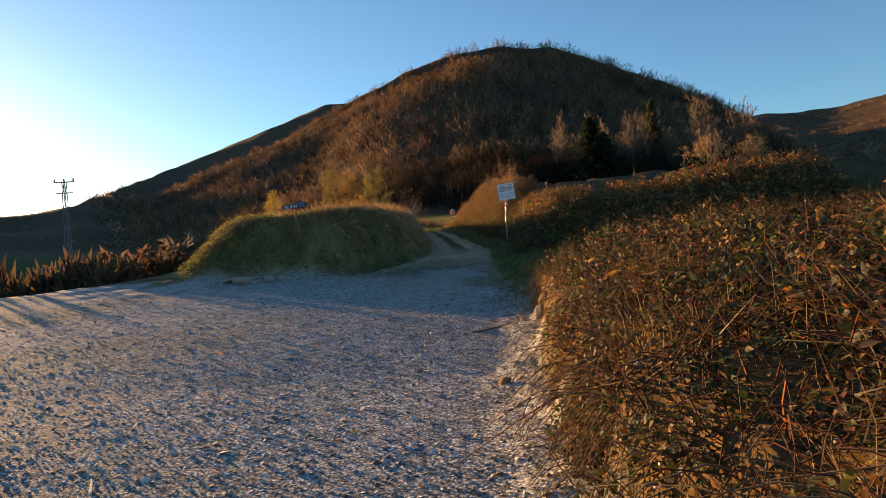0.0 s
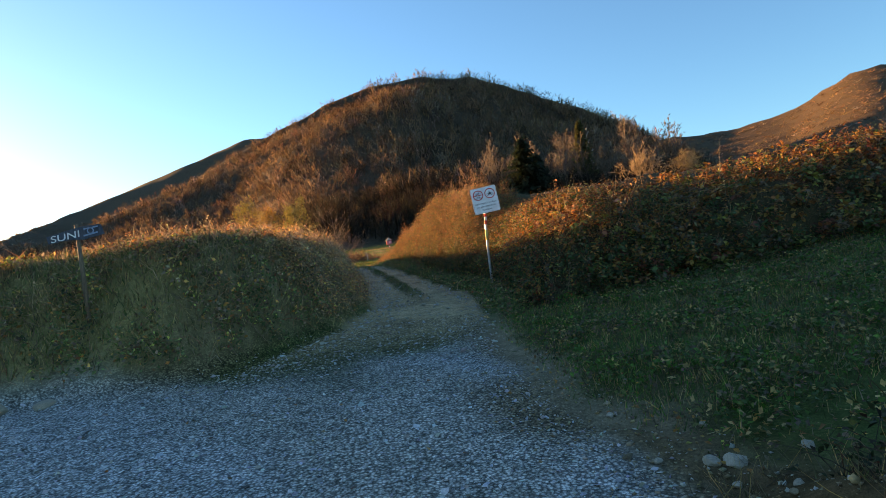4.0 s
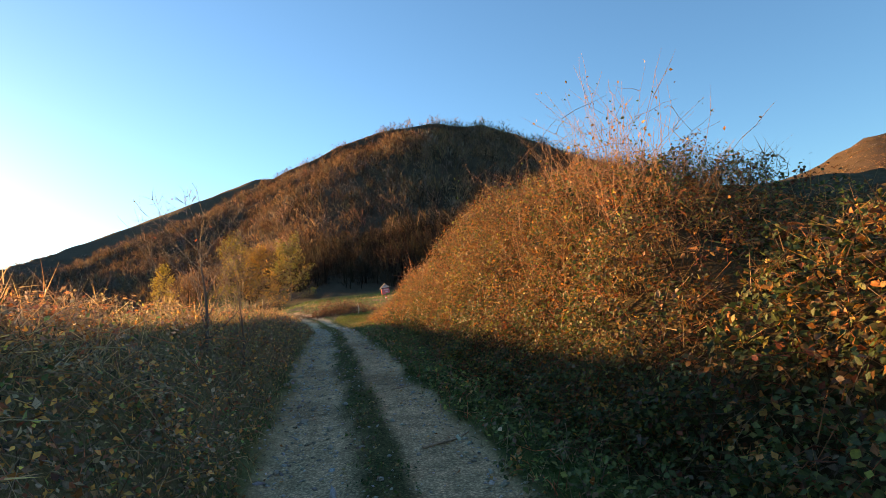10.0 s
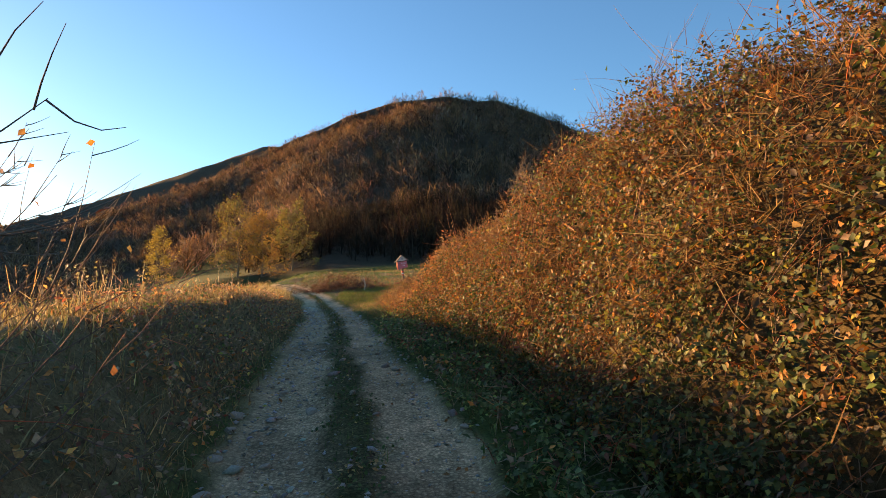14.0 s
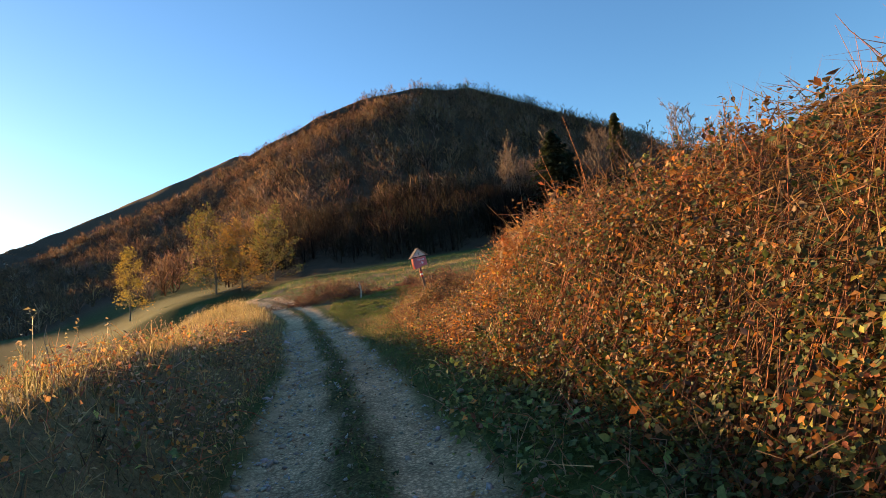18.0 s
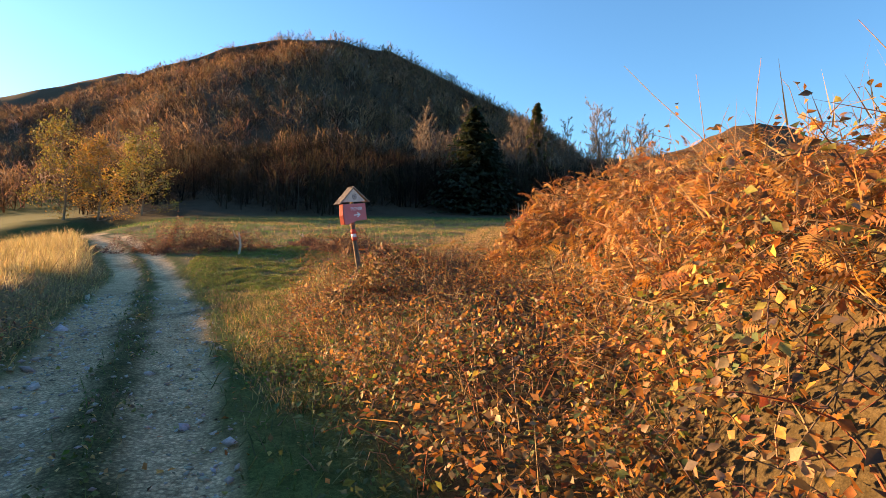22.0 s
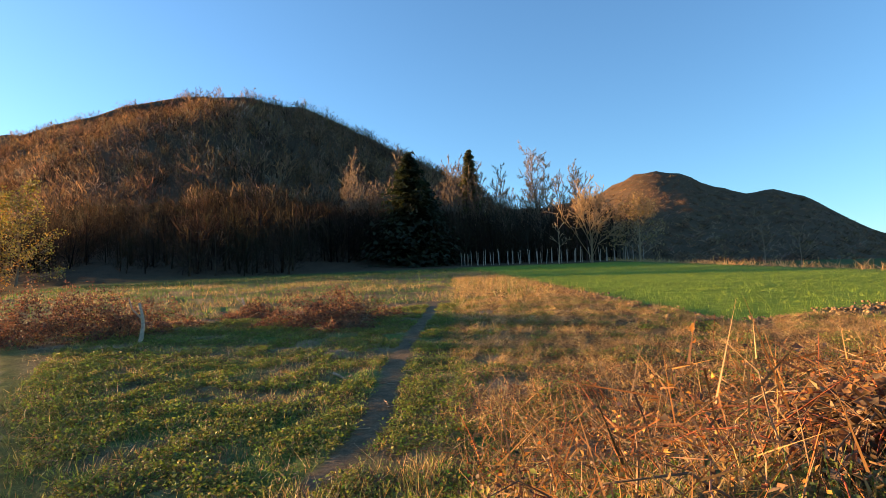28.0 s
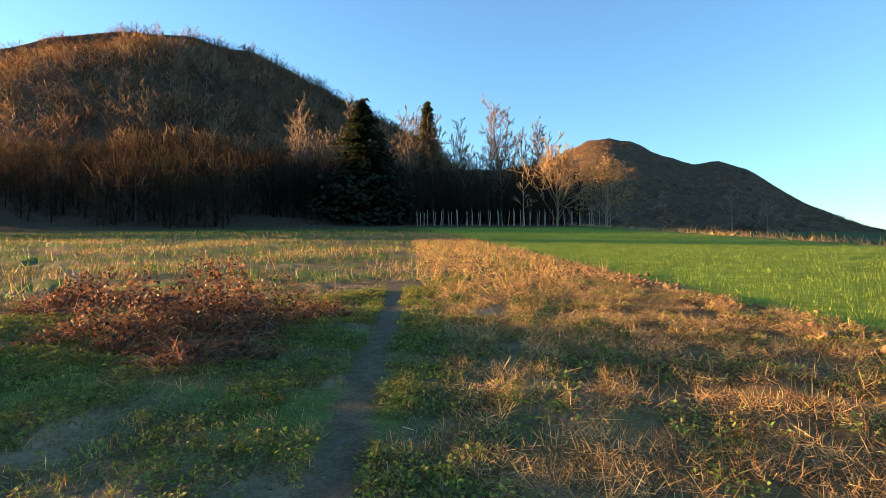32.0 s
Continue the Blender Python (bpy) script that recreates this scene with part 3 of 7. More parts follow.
# ---- woods on the hills ----
def bare_tree(rng, twigs, broad=0.33, thick=0.009, clumps=7):
    """A leafless tree one unit high: a tapered trunk, limbs, and sprays of twigs gathered at the limbs' ends."""
    v, f = tube([(0, 0, -0.05), (0.01, 0.0, 0.4), (0.0, 0.02, 0.8)], [0.016, 0.012, 0.004], 3)
    vs, fs, n = [v], [f], len(v)

    def blade(s, e, wide):
        nonlocal n
        side = np.cross(e - s, rng.normal(size=3))
        side *= wide / (np.linalg.norm(side) + 1e-9)
        mid = 0.5 * (s + e) + rng.normal(size=3) * 0.02
        vs.append(np.array([s - side * 0.6, mid + side, e, mid - side]))
        fs.append(np.array([(n, n + 1, n + 3), (n + 1, n + 2, n + 3)]))
        n += 4
    ends = []
    for i in range(clumps):
        a, u = 2.4 * i + rng.uniform(-0.4, 0.4), -0.95 + 1.9 * (i + 0.5) / clumps
        ring = math.sqrt(max(0.06, 1 - u * u)) * rng.uniform(0.55, 0.95)
        ends.append(np.array((broad * ring * math.cos(a), broad * ring * math.sin(a), 0.58 + 0.35 * u)))
        blade(np.array((0, 0, max(0.03, ends[-1][2] - 0.32))), ends[-1], thick * 1.2)
    for j in range(twigs):
        c = ends[j % clumps]
        s = c * rng.uniform(0.75, 1.0) - np.array((0, 0, rng.uniform(0.02, 0.12)))
        way = c * (1.0, 1.0, 0.0) / broad * 0.5 + rng.normal(size=3) * 0.55 + np.array((0, 0, 0.65))
        e = s + way / np.linalg.norm(way) * rng.uniform(0.13, 0.26)
        blade(s, e, rng.uniform(0.6, 1.2) * thick)
    return np.concatenate(vs), np.concatenate(fs)


BARK = [(0.28, 0.175, 0.11), (0.31, 0.195, 0.12), (0.22, 0.145, 0.10), (0.33, 0.195, 0.105), (0.26, 0.195, 0.15)]


# bark darkened and greyed: the hill foot's shade put into the colour
SHADED_BARK = [(0.17, 0.125, 0.095), (0.14, 0.11, 0.085), (0.21, 0.14, 0.095), (0.12, 0.105, 0.07)]


def build_woods():
    rng = np.random.default_rng(5)

    def stand(kinds, az0, az1, r0, r1, n, keep_if, tall, wide, span=25.0, shade=0.8, bark=BARK):
        az, r = rng.uniform(az0, az1, n), np.sqrt(rng.uniform(r0**2, r1**2, n))
        x, y = HUB[0] + r * np.sin(np.radians(az)), HUB[1] + r * np.cos(np.radians(az))
        keep = keep_if(x, y, az, r, hills(x, y)[1])
        x, y, az = x[keep], y[keep], az[keep]
        z, patch = height(x, y), wave(x, y, span, 4.0)
        which = rng.integers(0, len(kinds), len(x))
        out = []
        for k, (tv, tf) in enumerate(kinds):
            s = which == k
            m = int(s.sum())
            h = rng.uniform(*tall, m) * (1 + 0.15 * patch[s]) * np.where((az[s] < 2) & (az[s] > -30), 0.75, 1) * np.where(np.abs(az[s] + 40.5) < 7, 0.45, 1)
            turns = sized(turned(rng, m, tilt=0.05), np.stack([h * wide, h * wide, h], 1))
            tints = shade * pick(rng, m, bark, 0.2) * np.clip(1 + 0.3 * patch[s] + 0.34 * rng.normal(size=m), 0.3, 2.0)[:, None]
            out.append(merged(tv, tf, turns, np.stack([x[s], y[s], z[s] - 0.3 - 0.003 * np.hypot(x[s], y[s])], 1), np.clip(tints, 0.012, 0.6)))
        return out
    edge = lambda x, y: 90 + 7 * wave(x, y, 14.0)
    near = [bare_tree(rng, k, thick=0.0042, clumps=c) for k, c in ((110, 9), (130, 11), (100, 8), (120, 10))]
    far = [bare_tree(rng, k, 0.36, 0.012) for k in (30, 34, 26)]
    # near stand: tint cut to 0.3 to stand in for shade at the hill foot
    chunks = stand(near, -24, 37, 84, 175, 4600, lambda x, y, az, r, w: (r > edge(x, y)) & (az > -13) & ((az > -3) | (r > 101)) & (rng.random(len(x)) < 0.5) & ((az < 9) | (r > 103)) & ((w == 1) | (r < 150)), (6.5, 12.0), 0.95, shade=0.3, bark=SHADED_BARK)
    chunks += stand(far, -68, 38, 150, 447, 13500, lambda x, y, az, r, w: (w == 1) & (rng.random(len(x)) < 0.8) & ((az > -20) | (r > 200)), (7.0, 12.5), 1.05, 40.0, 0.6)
    distant = [bare_tree(rng, 9, 0.55, 0.035) for _ in range(2)]
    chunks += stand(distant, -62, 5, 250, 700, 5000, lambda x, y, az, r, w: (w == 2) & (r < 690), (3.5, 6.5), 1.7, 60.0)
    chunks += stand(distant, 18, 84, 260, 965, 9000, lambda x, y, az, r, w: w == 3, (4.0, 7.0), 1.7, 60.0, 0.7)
    # scrub on the low ground beyond the lot
    low = [bare_tree(rng, k, 0.5, 0.02) for k in (30, 36)]
    chunks += stand(low, -85, -44, 26, 200, 3600, lambda x, y, az, r, w: (x < -13) & (y < 24) & (height(x, y) < 0.6) & (rng.random(len(x)) < 0.25 + 35 / r), (2.0, 4.0), 1.3, 30.0, 0.5)
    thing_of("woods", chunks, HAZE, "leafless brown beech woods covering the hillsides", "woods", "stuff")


build_woods()


def build_shading_scrub():
    """Leafless scrub along the far edge of the lot, rooted on the lower ground, added to keep the sun off the lot."""
    rng = np.random.default_rng(6)
    kinds = [bare_tree(rng, k, 0.42, 0.03) for k in (60, 70)]
    chunks = []
    for i in range(230):
        k = rng.random()
        x, y = -23 + 14.2 * k + rng.normal() * 0.9, 5.6 + 11.6 * k + rng.normal() * 0.9
        g = float(height(x, y)[0])
        h = 2.35 + 0.25 * rng.normal() - g
        tv, tf = kinds[i % 2]
        wide = rng.uniform(1.6, 2.6)
        turns = sized(turned(rng, 1, tilt=0.05), np.array([[wide, wide, h]]))
        chunks.append(merged(tv, tf, turns, np.array([[x, y, g - 0.1]]), 0.45 * pick(rng, 1, BARK, 0.2)))
    thing_of("scrub", chunks, HAZE, "dense leafless brown scrub added below the lot's edge to shade it", "scrub", "stuff")


build_shading_scrub()


# ---- hedge of bramble and bracken ----
GREEN = [(0.095, 0.13, 0.04), (0.08, 0.115, 0.04), (0.125, 0.145, 0.045), (0.065, 0.09, 0.032)]
YELLOW = [(0.36, 0.30, 0.07), (0.30, 0.27, 0.06), (0.25, 0.24, 0.07)]
RUST = [(0.40, 0.15, 0.04), (0.46, 0.20, 0.05), (0.32, 0.11, 0.035), (0.52, 0.25, 0.065), (0.32, 0.16, 0.065)]
DEAD = [(0.20, 0.13, 0.08), (0.15, 0.10, 0.065), (0.26, 0.18, 0.11), (0.12, 0.08, 0.05)]
RED = [(0.26, 0.07, 0.035), (0.20, 0.07, 0.04), (0.30, 0.10, 0.05)]


def hedge_zone(x, y):
    right = along(y, EDGE_R)
    return smooth(0.55, 0.8, x - right) * smooth(10.5, 11.0, y) * smooth(40.2, 39.0, y) * (np.hypot(x - 5.75, y - 15.2) > 0.42)


def bramble(label, x0, x1, y0, y1, leaves, canes, fronds, mix_of, seed, zone=hedge_zone, thick=0.46, leaf=(0.03, 0.066), dim=0.68, fern=(0.07, 0.12), strands=0.32, stalk=None):
    """One stretch of thicket: leaves in a deep layer, arching canes, dried fronds."""
    leaves, canes = int(leaves * 1.3), int(canes * 1.6)
    rng = np.random.default_rng(seed)
    thing = tagged(new("bramble_thicket"), label, "thicket", group="thickets by the track")
    # leaves
    x, y = rng.uniform(x0, x1, leaves * 4), rng.uniform(y0, y1, leaves * 4)
    nrm, size = normals(x, y, 0.1)
    keep = rng.random(len(x)) < zone(x, y) * np.minimum(size, 4) / 4
    x, y, nrm = x[keep][:leaves], y[keep][:leaves], nrm[keep][:leaves]
    hole = wave(x + 0.7 * height(x, y), y - 0.7 * height(x, y), 0.26, seed + 1.0) > -0.33
    x, y, nrm = x[hole], y[hole], nrm[hole]
    n = len(x)
    lump = 0.5 + 0.35 * wave(x + 0.4 * y, y, 0.45, seed) + 0.3 * wave(x, y + 0.6 * height(x, y), 0.2, seed)
    lump = np.clip(lump, 0, 1.2)
    out = rng.random(n) ** 0.8 * thick * (0.45 + 0.9 * lump)
    p = np.stack([x, y, height(x, y)], 1) + nrm * out[:, None]
    up = nrm * 0.6 + np.array((0, 0, 0.5))
    s = rng.uniform(*leaf, n)
    turns = sized(turned(rng, n, up, 0.75), np.stack([s * 1.05, s, s], 1))
    fam = rng.random(n)
    lowness = np.clip((height(x, y) - along(y, PROFILE)) / 1.6, 0, 1)
    tints = np.zeros((n, 3))
    shares = np.cumsum([mix_of[k] for k in ("green", "yellow", "rust", "dead", "red")])
    shares = shares / shares[-1]
    fam = np.clip(fam - (0.45 if mix_of["green"] > 0.2 else 0.0) * (1 - lowness) * (rng.random(n) < 0.7), 0, 0.999)
    patch = 0.26 * wave(x, y, 0.7, seed + 2.0)
    fam = np.abs(fam + patch)
    fam = np.where(fam > 0.999, 1.998 - fam, fam)
    for k, pal in enumerate((GREEN, YELLOW, RUST, DEAD, RED)):
        sel = np.searchsorted(shares, fam) == k
        tints[sel] = dim * pick(rng, int(sel.sum()), pal)
    tints *= np.clip(1 + 0.75 * wave(p[:, 0] + 0.8 * p[:, 2], p[:, 1] - 0.8 * p[:, 2], 0.17, seed + 3.0), 0.4, 1.8)[:, None]
    thing_of("leaves", [merged(LEAF_V[:4], SMALL_T, turns, p, tints)], FOLIAGE, "green, yellow and rusty autumn leaves", "", "stuff", parent=thing)
    # dry strands of grass and bracken stalk on the upper part
    m = int(leaves * strands)
    x, y = rng.uniform(x0, x1, m * 4), rng.uniform(y0, y1, m * 4)
    nrm, size = normals(x, y, 0.1)
    keep = rng.random(len(x)) < zone(x, y) * np.minimum(size, 4) / 4 * (0.12 + 0.88 * smooth(0.5, 1.3, height(x, y) - along(y, PROFILE) + 0.4 * wave(x, y, 0.6, seed))) * smooth(-0.35, 0.35, wave(x, y + height(x, y), 0.5, seed + 4.0))
    x, y, nrm = x[keep][:m], y[keep][:m], nrm[keep][:m]
    m = len(x)
    h = rng.uniform(0.08, 0.3, m)
    p = np.stack([x, y, height(x, y)], 1) + nrm * (rng.random(m) * thick * 1.1)[:, None]
    turns = sized(turned(rng, m, nrm * 0.5, 0.75), np.stack([rng.uniform(0.004, 0.008, m), h, h], 1))
    thing_of("dry_tangle", [merged(STRAND_V, STRAND_T, turns, p, dim * pick(rng, m, stalk or STALK, 0.25))], FOLIAGE, "dry orange-brown stalks and grass strands", "", "stuff", parent=thing)
    # canes
    if canes:
        chunks = []
        x, y = rng.uniform(x0, x1, canes * 6), rng.uniform(y0, y1, canes * 6)
        nrm, size = normals(x, y, 0.1)
        keep = rng.random(len(x)) < zone(x, y) * np.minimum(size, 4) / 4
        x, y, nrm = x[keep][:canes], y[keep][:canes], nrm[keep][:canes]
        z = height(x, y)
        tint = dim * 1.15 * pick(rng, len(x), RED + DEAD + DEAD + [(0.28, 0.17, 0.10)])
        for i in range(len(x)):
            length = rng.uniform(0.3, 0.85)
            way = nrm[i] * rng.uniform(0.2, 0.7) + rng.normal(size=3) * 0.6 + np.array((0, 0, 0.35))
            way /= np.linalg.norm(way)
            k = np.linspace(0, 1, 4)
            pts = np.array((x[i], y[i], z[i])) - nrm[i] * 0.02 + length * (k[:, None] * way + (k**2)[:, None] * np.array((0, 0, -rng.uniform(0.3, 1.0))) + 0.05 * rng.normal(size=(4, 3)) * k[:, None])
            base = rng.uniform(0.0025, 0.006)
            v, f = tube(pts, base * (1 - 0.7 * k), 3)
            chunks.append((v, f, np.tile(tint[i], (len(v), 1))))
        thing_of("cane_tangle", chunks, TWIG, "thin reddish and grey-brown arching canes", "", "stuff", parent=thing)
    if fronds:
        fv, ff = frond(rng)
        x, y = rng.uniform(x0, x1, fronds * 4), rng.uniform(y0, y1, fronds * 4)
        nrm, size = normals(x, y, 0.1)
        keep = rng.random(len(x)) < zone(x, y) * smooth(0.6, 1.3, height(x, y) - along(y, PROFILE)) * np.minimum(size, 3) / 3
        x, y, nrm = x[keep][:fronds], y[keep][:fronds], nrm[keep][:fronds]
        n = len(x)
        p = np.stack([x, y, height(x, y)], 1) + nrm * rng.uniform(0.1, 0.45, n)[:, None]
        turns = sized(turned(rng, n, nrm * 0.5 + np.array((0, 0, 0.6)), 0.55), rng.uniform(*fern, n))
        thing_of("bracken", [merged(fv, ff, turns, p, 0.85 * pick(rng, n, RUST, 0.2))], FOLIAGE, "dried rust-orange bracken fronds", "", "stuff", parent=thing)
    return thing


def sprays(thing, x0, x1, y0, y1, n, weights, seed, zone=hedge_zone, long=(0.25, 0.6), leaf=(0.03, 0.07), per=14, dim=0.8):
    """Leafy shoots that stand out of a thicket, each of one colour."""
    rng = np.random.default_rng(seed)
    x, y = rng.uniform(x0, x1, n * 12), rng.uniform(y0, y1, n * 12)
    nrm, size = normals(x, y, 0.1)
    keep = rng.random(len(x)) < zone(x, y) * np.minimum(size, 4) / 4
    x, y, nrm = x[keep][:n], y[keep][:n], nrm[keep][:n]
    z = height(x, y)
    share = np.array([weights[k] for k in ("green", "yellow", "rust", "dead", "red")])
    low = np.clip((z - along(y, PROFILE)) / 1.6, 0, 1)
    stems, leafs = [], []
    k = np.linspace(0, 1, 4)
    for i in range(len(x)):
        w = share * np.array((1.6 - low[i], 1, 0.35 + low[i], 1, 1))
        pal = (GREEN, YELLOW, RUST, DEAD, RED)[rng.choice(5, p=w / w.sum())]
        way = nrm[i] * rng.uniform(0.4, 1.0) + rng.normal(size=3) * 0.5 + np.array((0, 0, 0.45))
        way /= np.linalg.norm(way)
        size = rng.uniform(*long)
        sag = np.array((0, 0, -rng.uniform(0.1, 0.7)))
        root = np.array((x[i], y[i], z[i])) + nrm[i] * rng.uniform(0.0, 0.15)
        pts = root + size * (k[:, None] * way + (k**2)[:, None] * sag)
        v, f = tube(pts, 0.004 * (1 - 0.6 * k), 3)
        stems.append((v, f, np.repeat(dim * pick(rng, 1, RED + DEAD), len(v), 0)))
        t = rng.uniform(0.15, 1.05, per)
        p = root + size * (t[:, None] * way + (t**2)[:, None] * sag) + rng.normal(size=(per, 3)) * 0.025
        up = np.tile(nrm[i] * 0.5 + np.array((0, 0, 0.6)), (per, 1))
        leafs.append(merged(OVAL_V, OVAL_T, sized(turned(rng, per, up, 0.6), rng.uniform(*leaf, per)), p, dim * pick(rng, per, pal, 0.2)))
    thing_of("shoot_tangle", stems, TWIG, "thin arching stems", "", "stuff", parent=thing)
    thing_of("shoot_foliage", leafs, FOLIAGE, "leafy autumn shoots standing out", "", "stuff", parent=thing)


ROD_V, ROD_T = tube([(0, 0, 0), (0, 0, 0.55), (0, 0, 1)], [1, 0.8, 0.45], 3)


def dead_stalks(label, n, box, zone, tall, thick, palette, seed, lean=0.4, name="dead_stalk_litter"):
    """Broken upright and leaning dead stalks."""
    rng = np.random.default_rng(seed)
    x, y = strewn(rng, n, *box, zone)
    m = len(x)
    r, h = rng.uniform(*thick, m), rng.uniform(*tall, m)
    turns = sized(turned(rng, m, tilt=lean), np.stack([r, r, h], 1))
    thing_of(name, [merged(ROD_V, ROD_T, turns, np.stack([x, y, height(x, y) - 0.03], 1), pick(rng, m, palette, 0.25))], TWIG, label, "stalks", "stuff")


def upright(thing, y0, y1, n, seed):
    """Upright red-brown stems that lean on the face of the hedge."""
    rng = np.random.default_rng(seed)
    out = []
    k = np.linspace(0, 1, 6)
    for _ in range(n):
        y = rng.uniform(y0, y1)
        x = float(along(y, EDGE_R)) + rng.uniform(0.75, 1.05)
        run, drift = rng.uniform(0.5, 1.1), rng.normal() * 0.25
        px, py = x + run * k, y + drift * k
        lift = 0.06 + 0.28 * rng.random()
        pts = np.stack([px - 0.1, py, height(px, py) + lift * (0.4 + k)], 1) + rng.normal(size=(6, 3)) * 0.015
        v, f = tube(pts, rng.uniform(0.003, 0.0065) * (1 - 0.5 * k), 4)
        out.append((v, f, np.repeat(pick(rng, 1, [(0.30, 0.12, 0.06), (0.22, 0.09, 0.05), (0.34, 0.18, 0.10)], 0.2), len(v), 0)))
    thing_of("knotweed_tangle", out, TWIG, "upright red-brown knotweed stems", "", "stuff", parent=thing)


STALK = [(0.34, 0.16, 0.06), (0.40, 0.22, 0.09), (0.26, 0.11, 0.045), (0.44, 0.28, 0.13), (0.18, 0.10, 0.055)]
MIXED = dict(green=0.42, yellow=0.10, rust=0.24, dead=0.16, red=0.08)
WARM = dict(green=0.32, yellow=0.08, rust=0.36, dead=0.16, red=0.08)
BROWN = dict(green=0.28, yellow=0.14, rust=0.24, dead=0.26, red=0.08)
BRACKEN = dict(green=0.10, yellow=0.08, rust=0.58, dead=0.20, red=0.04)
hedge = bramble("bramble thicket with rusty and green leaves above the lawn", 6.5, 16, 10.6, 14.0, 13000, 380, 500, WARM, 11)
sprays(hedge, 6.5, 16, 10.6, 14.0, 1100, WARM, 511, leaf=(0.06, 0.12), long=(0.3, 0.7))
hedge = bramble("bramble hedge beside the round prohibition sign", 4.9, 8.5, 11.0, 15.0, 13000, 350, 260, WARM, 12)
sprays(hedge, 4.9, 8.5, 11, 15, 560, WARM, 512, leaf=(0.04, 0.085))
hedge = bramble("green and yellow bramble hedge with orange bracken", 4.9, 8.2, 15.0, 18.6, 15000, 420, 260, MIXED, 13)
sprays(hedge, 4.9, 8.2, 15, 18.6, 380, MIXED, 513)
hedge = bramble("tall bramble hedge overgrown with brown vines", 4.6, 7.8, 18.6, 21.6, 24000, 520, 120, MIXED, 14, leaf=(0.022, 0.05))
sprays(hedge, 4.6, 7.8, 18.6, 21.6, 420, MIXED, 514, leaf=(0.022, 0.052))
hedge = bramble("tall hedge of dried reddish brown bramble", 4.3, 7.4, 21.6, 25.0, 26000, 700, 60, BROWN, 15, leaf=(0.022, 0.05))
sprays(hedge, 4.3, 7.4, 21.6, 25, 420, BROWN, 515, leaf=(0.022, 0.052))
hedge = bramble("tall green and yellow bramble hedge with bare stems", 4.2, 7.2, 25.0, 28.6, 26000, 560, 60, MIXED, 16, leaf=(0.022, 0.05))
sprays(hedge, 4.2, 7.2, 25, 28.6, 420, MIXED, 516, leaf=(0.022, 0.052))
upright(hedge, 25, 28.6, 170, 536)
hedge = bramble("hedge of rust-red knotweed stems and bramble leaves", 3.9, 7.0, 28.6, 32.0, 24000, 520, 160, WARM, 17, leaf=(0.022, 0.05))
sprays(hedge, 3.9, 7.0, 28.6, 32, 420, WARM, 517, leaf=(0.022, 0.052))
upright(hedge, 28.6, 32, 110, 537)
hedge = bramble("orange bracken and bramble bank above the track", 3.4, 8.4, 32.0, 35.6, 22000, 520, 3000, BRACKEN, 18, leaf=(0.022, 0.05), dim=0.9, fern=(0.08, 0.18), strands=0.8)
sprays(hedge, 3.4, 8.4, 32, 35.6, 300, BRACKEN, 518, leaf=(0.02, 0.05))
hedge = bramble("dense orange bracken bank beside the wooden signpost", 3.6, 10, 35.6, 39.8, 22000, 620, 4200, BRACKEN, 19, thick=0.3, leaf=(0.018, 0.042), dim=0.9, fern=(0.08, 0.18), strands=0.8)
sprays(hedge, 3.6, 10, 35.6, 39.8, 160, BRACKEN, 519, leaf=(0.02, 0.045))


def mound_zone(x, y):
    return smooth(0.3, 0.5, x - along(y, EDGE_R) + 0.16 * wave(x, y, 0.5) + 0.35 * smooth(-0.9, -2.2, y)) * smooth(5.2, 3.6, y + 0.4 * wave(x, y, 0.8) - 0.25 * np.clip(x - 5, 0, 6))


mound_growth = bramble("dense bramble mound at the edge of the gravel lot", 4.6, 9.5, -5.5, 6.0, 30000, 1100, 160, MIXED, 20, zone=mound_zone, thick=0.3, dim=0.28, strands=0.35)
sprays(mound_growth, 4.4, 7.5, -4.5, 5.0, 420, MIXED, 540, zone=mound_zone, long=(0.15, 0.4), leaf=(0.03, 0.065), dim=0.6)
bramble("dry bramble and dead stalks hanging over the cut bank", 3.8, 5.1, -5.2, 4.9, 16000, 1700, 60, BROWN, 21, zone=mound_zone, thick=0.22, leaf=(0.02, 0.05), dim=0.36, strands=0.5)


def post_zone(x, y):
    """Rough ground round the signpost, up to the footpath."""
    middle = 4.45 + 0.535 * (y - 43.8) - 0.9 * smooth(44.2, 41.2, y)
    tread = along(y, ((36, 2.7), (38, 2.75), (40.2, 3.15), (42.4, 3.9), (44, 4.9)))
    return smooth(0.45, 0.8, x - tread) * smooth(0.3, 0.7, x - middle + 0.2 * wave(x, y, 0.7)) * smooth(0.45, 0.9, x - along(y, EDGE_R)) * smooth(44.8, 42.6, y + 0.5 * wave(x, y, 0.9)) * smooth(36.0, 37.5, y)


post_growth = bramble("matted brown bramble and dry bracken stalks round the wooden signpost", 2.9, 9.5, 36.0, 44.8, 34000, 1500, 900, dict(green=0.07, yellow=0.03, rust=0.42, dead=0.44, red=0.04), 22, zone=post_zone, thick=0.3, leaf=(0.012, 0.032), dim=0.75, strands=2.6, fern=(0.05, 0.12))
dead_stalks("broken dead bracken and bramble stalks round the signpost", 5200, (3.0, 10, 36.3, 41.6), post_zone, (0.08, 0.28), (0.0015, 0.0035), STALK[:1] + STALK[2:3] + DEAD, 551, 0.7)
dead_stalks("dead stalks standing in the bracken bank", 2600, (3.6, 9.5, 32, 39.8), hedge_zone, (0.12, 0.4), (0.0015, 0.0035), STALK + DEAD, 552, 0.6)
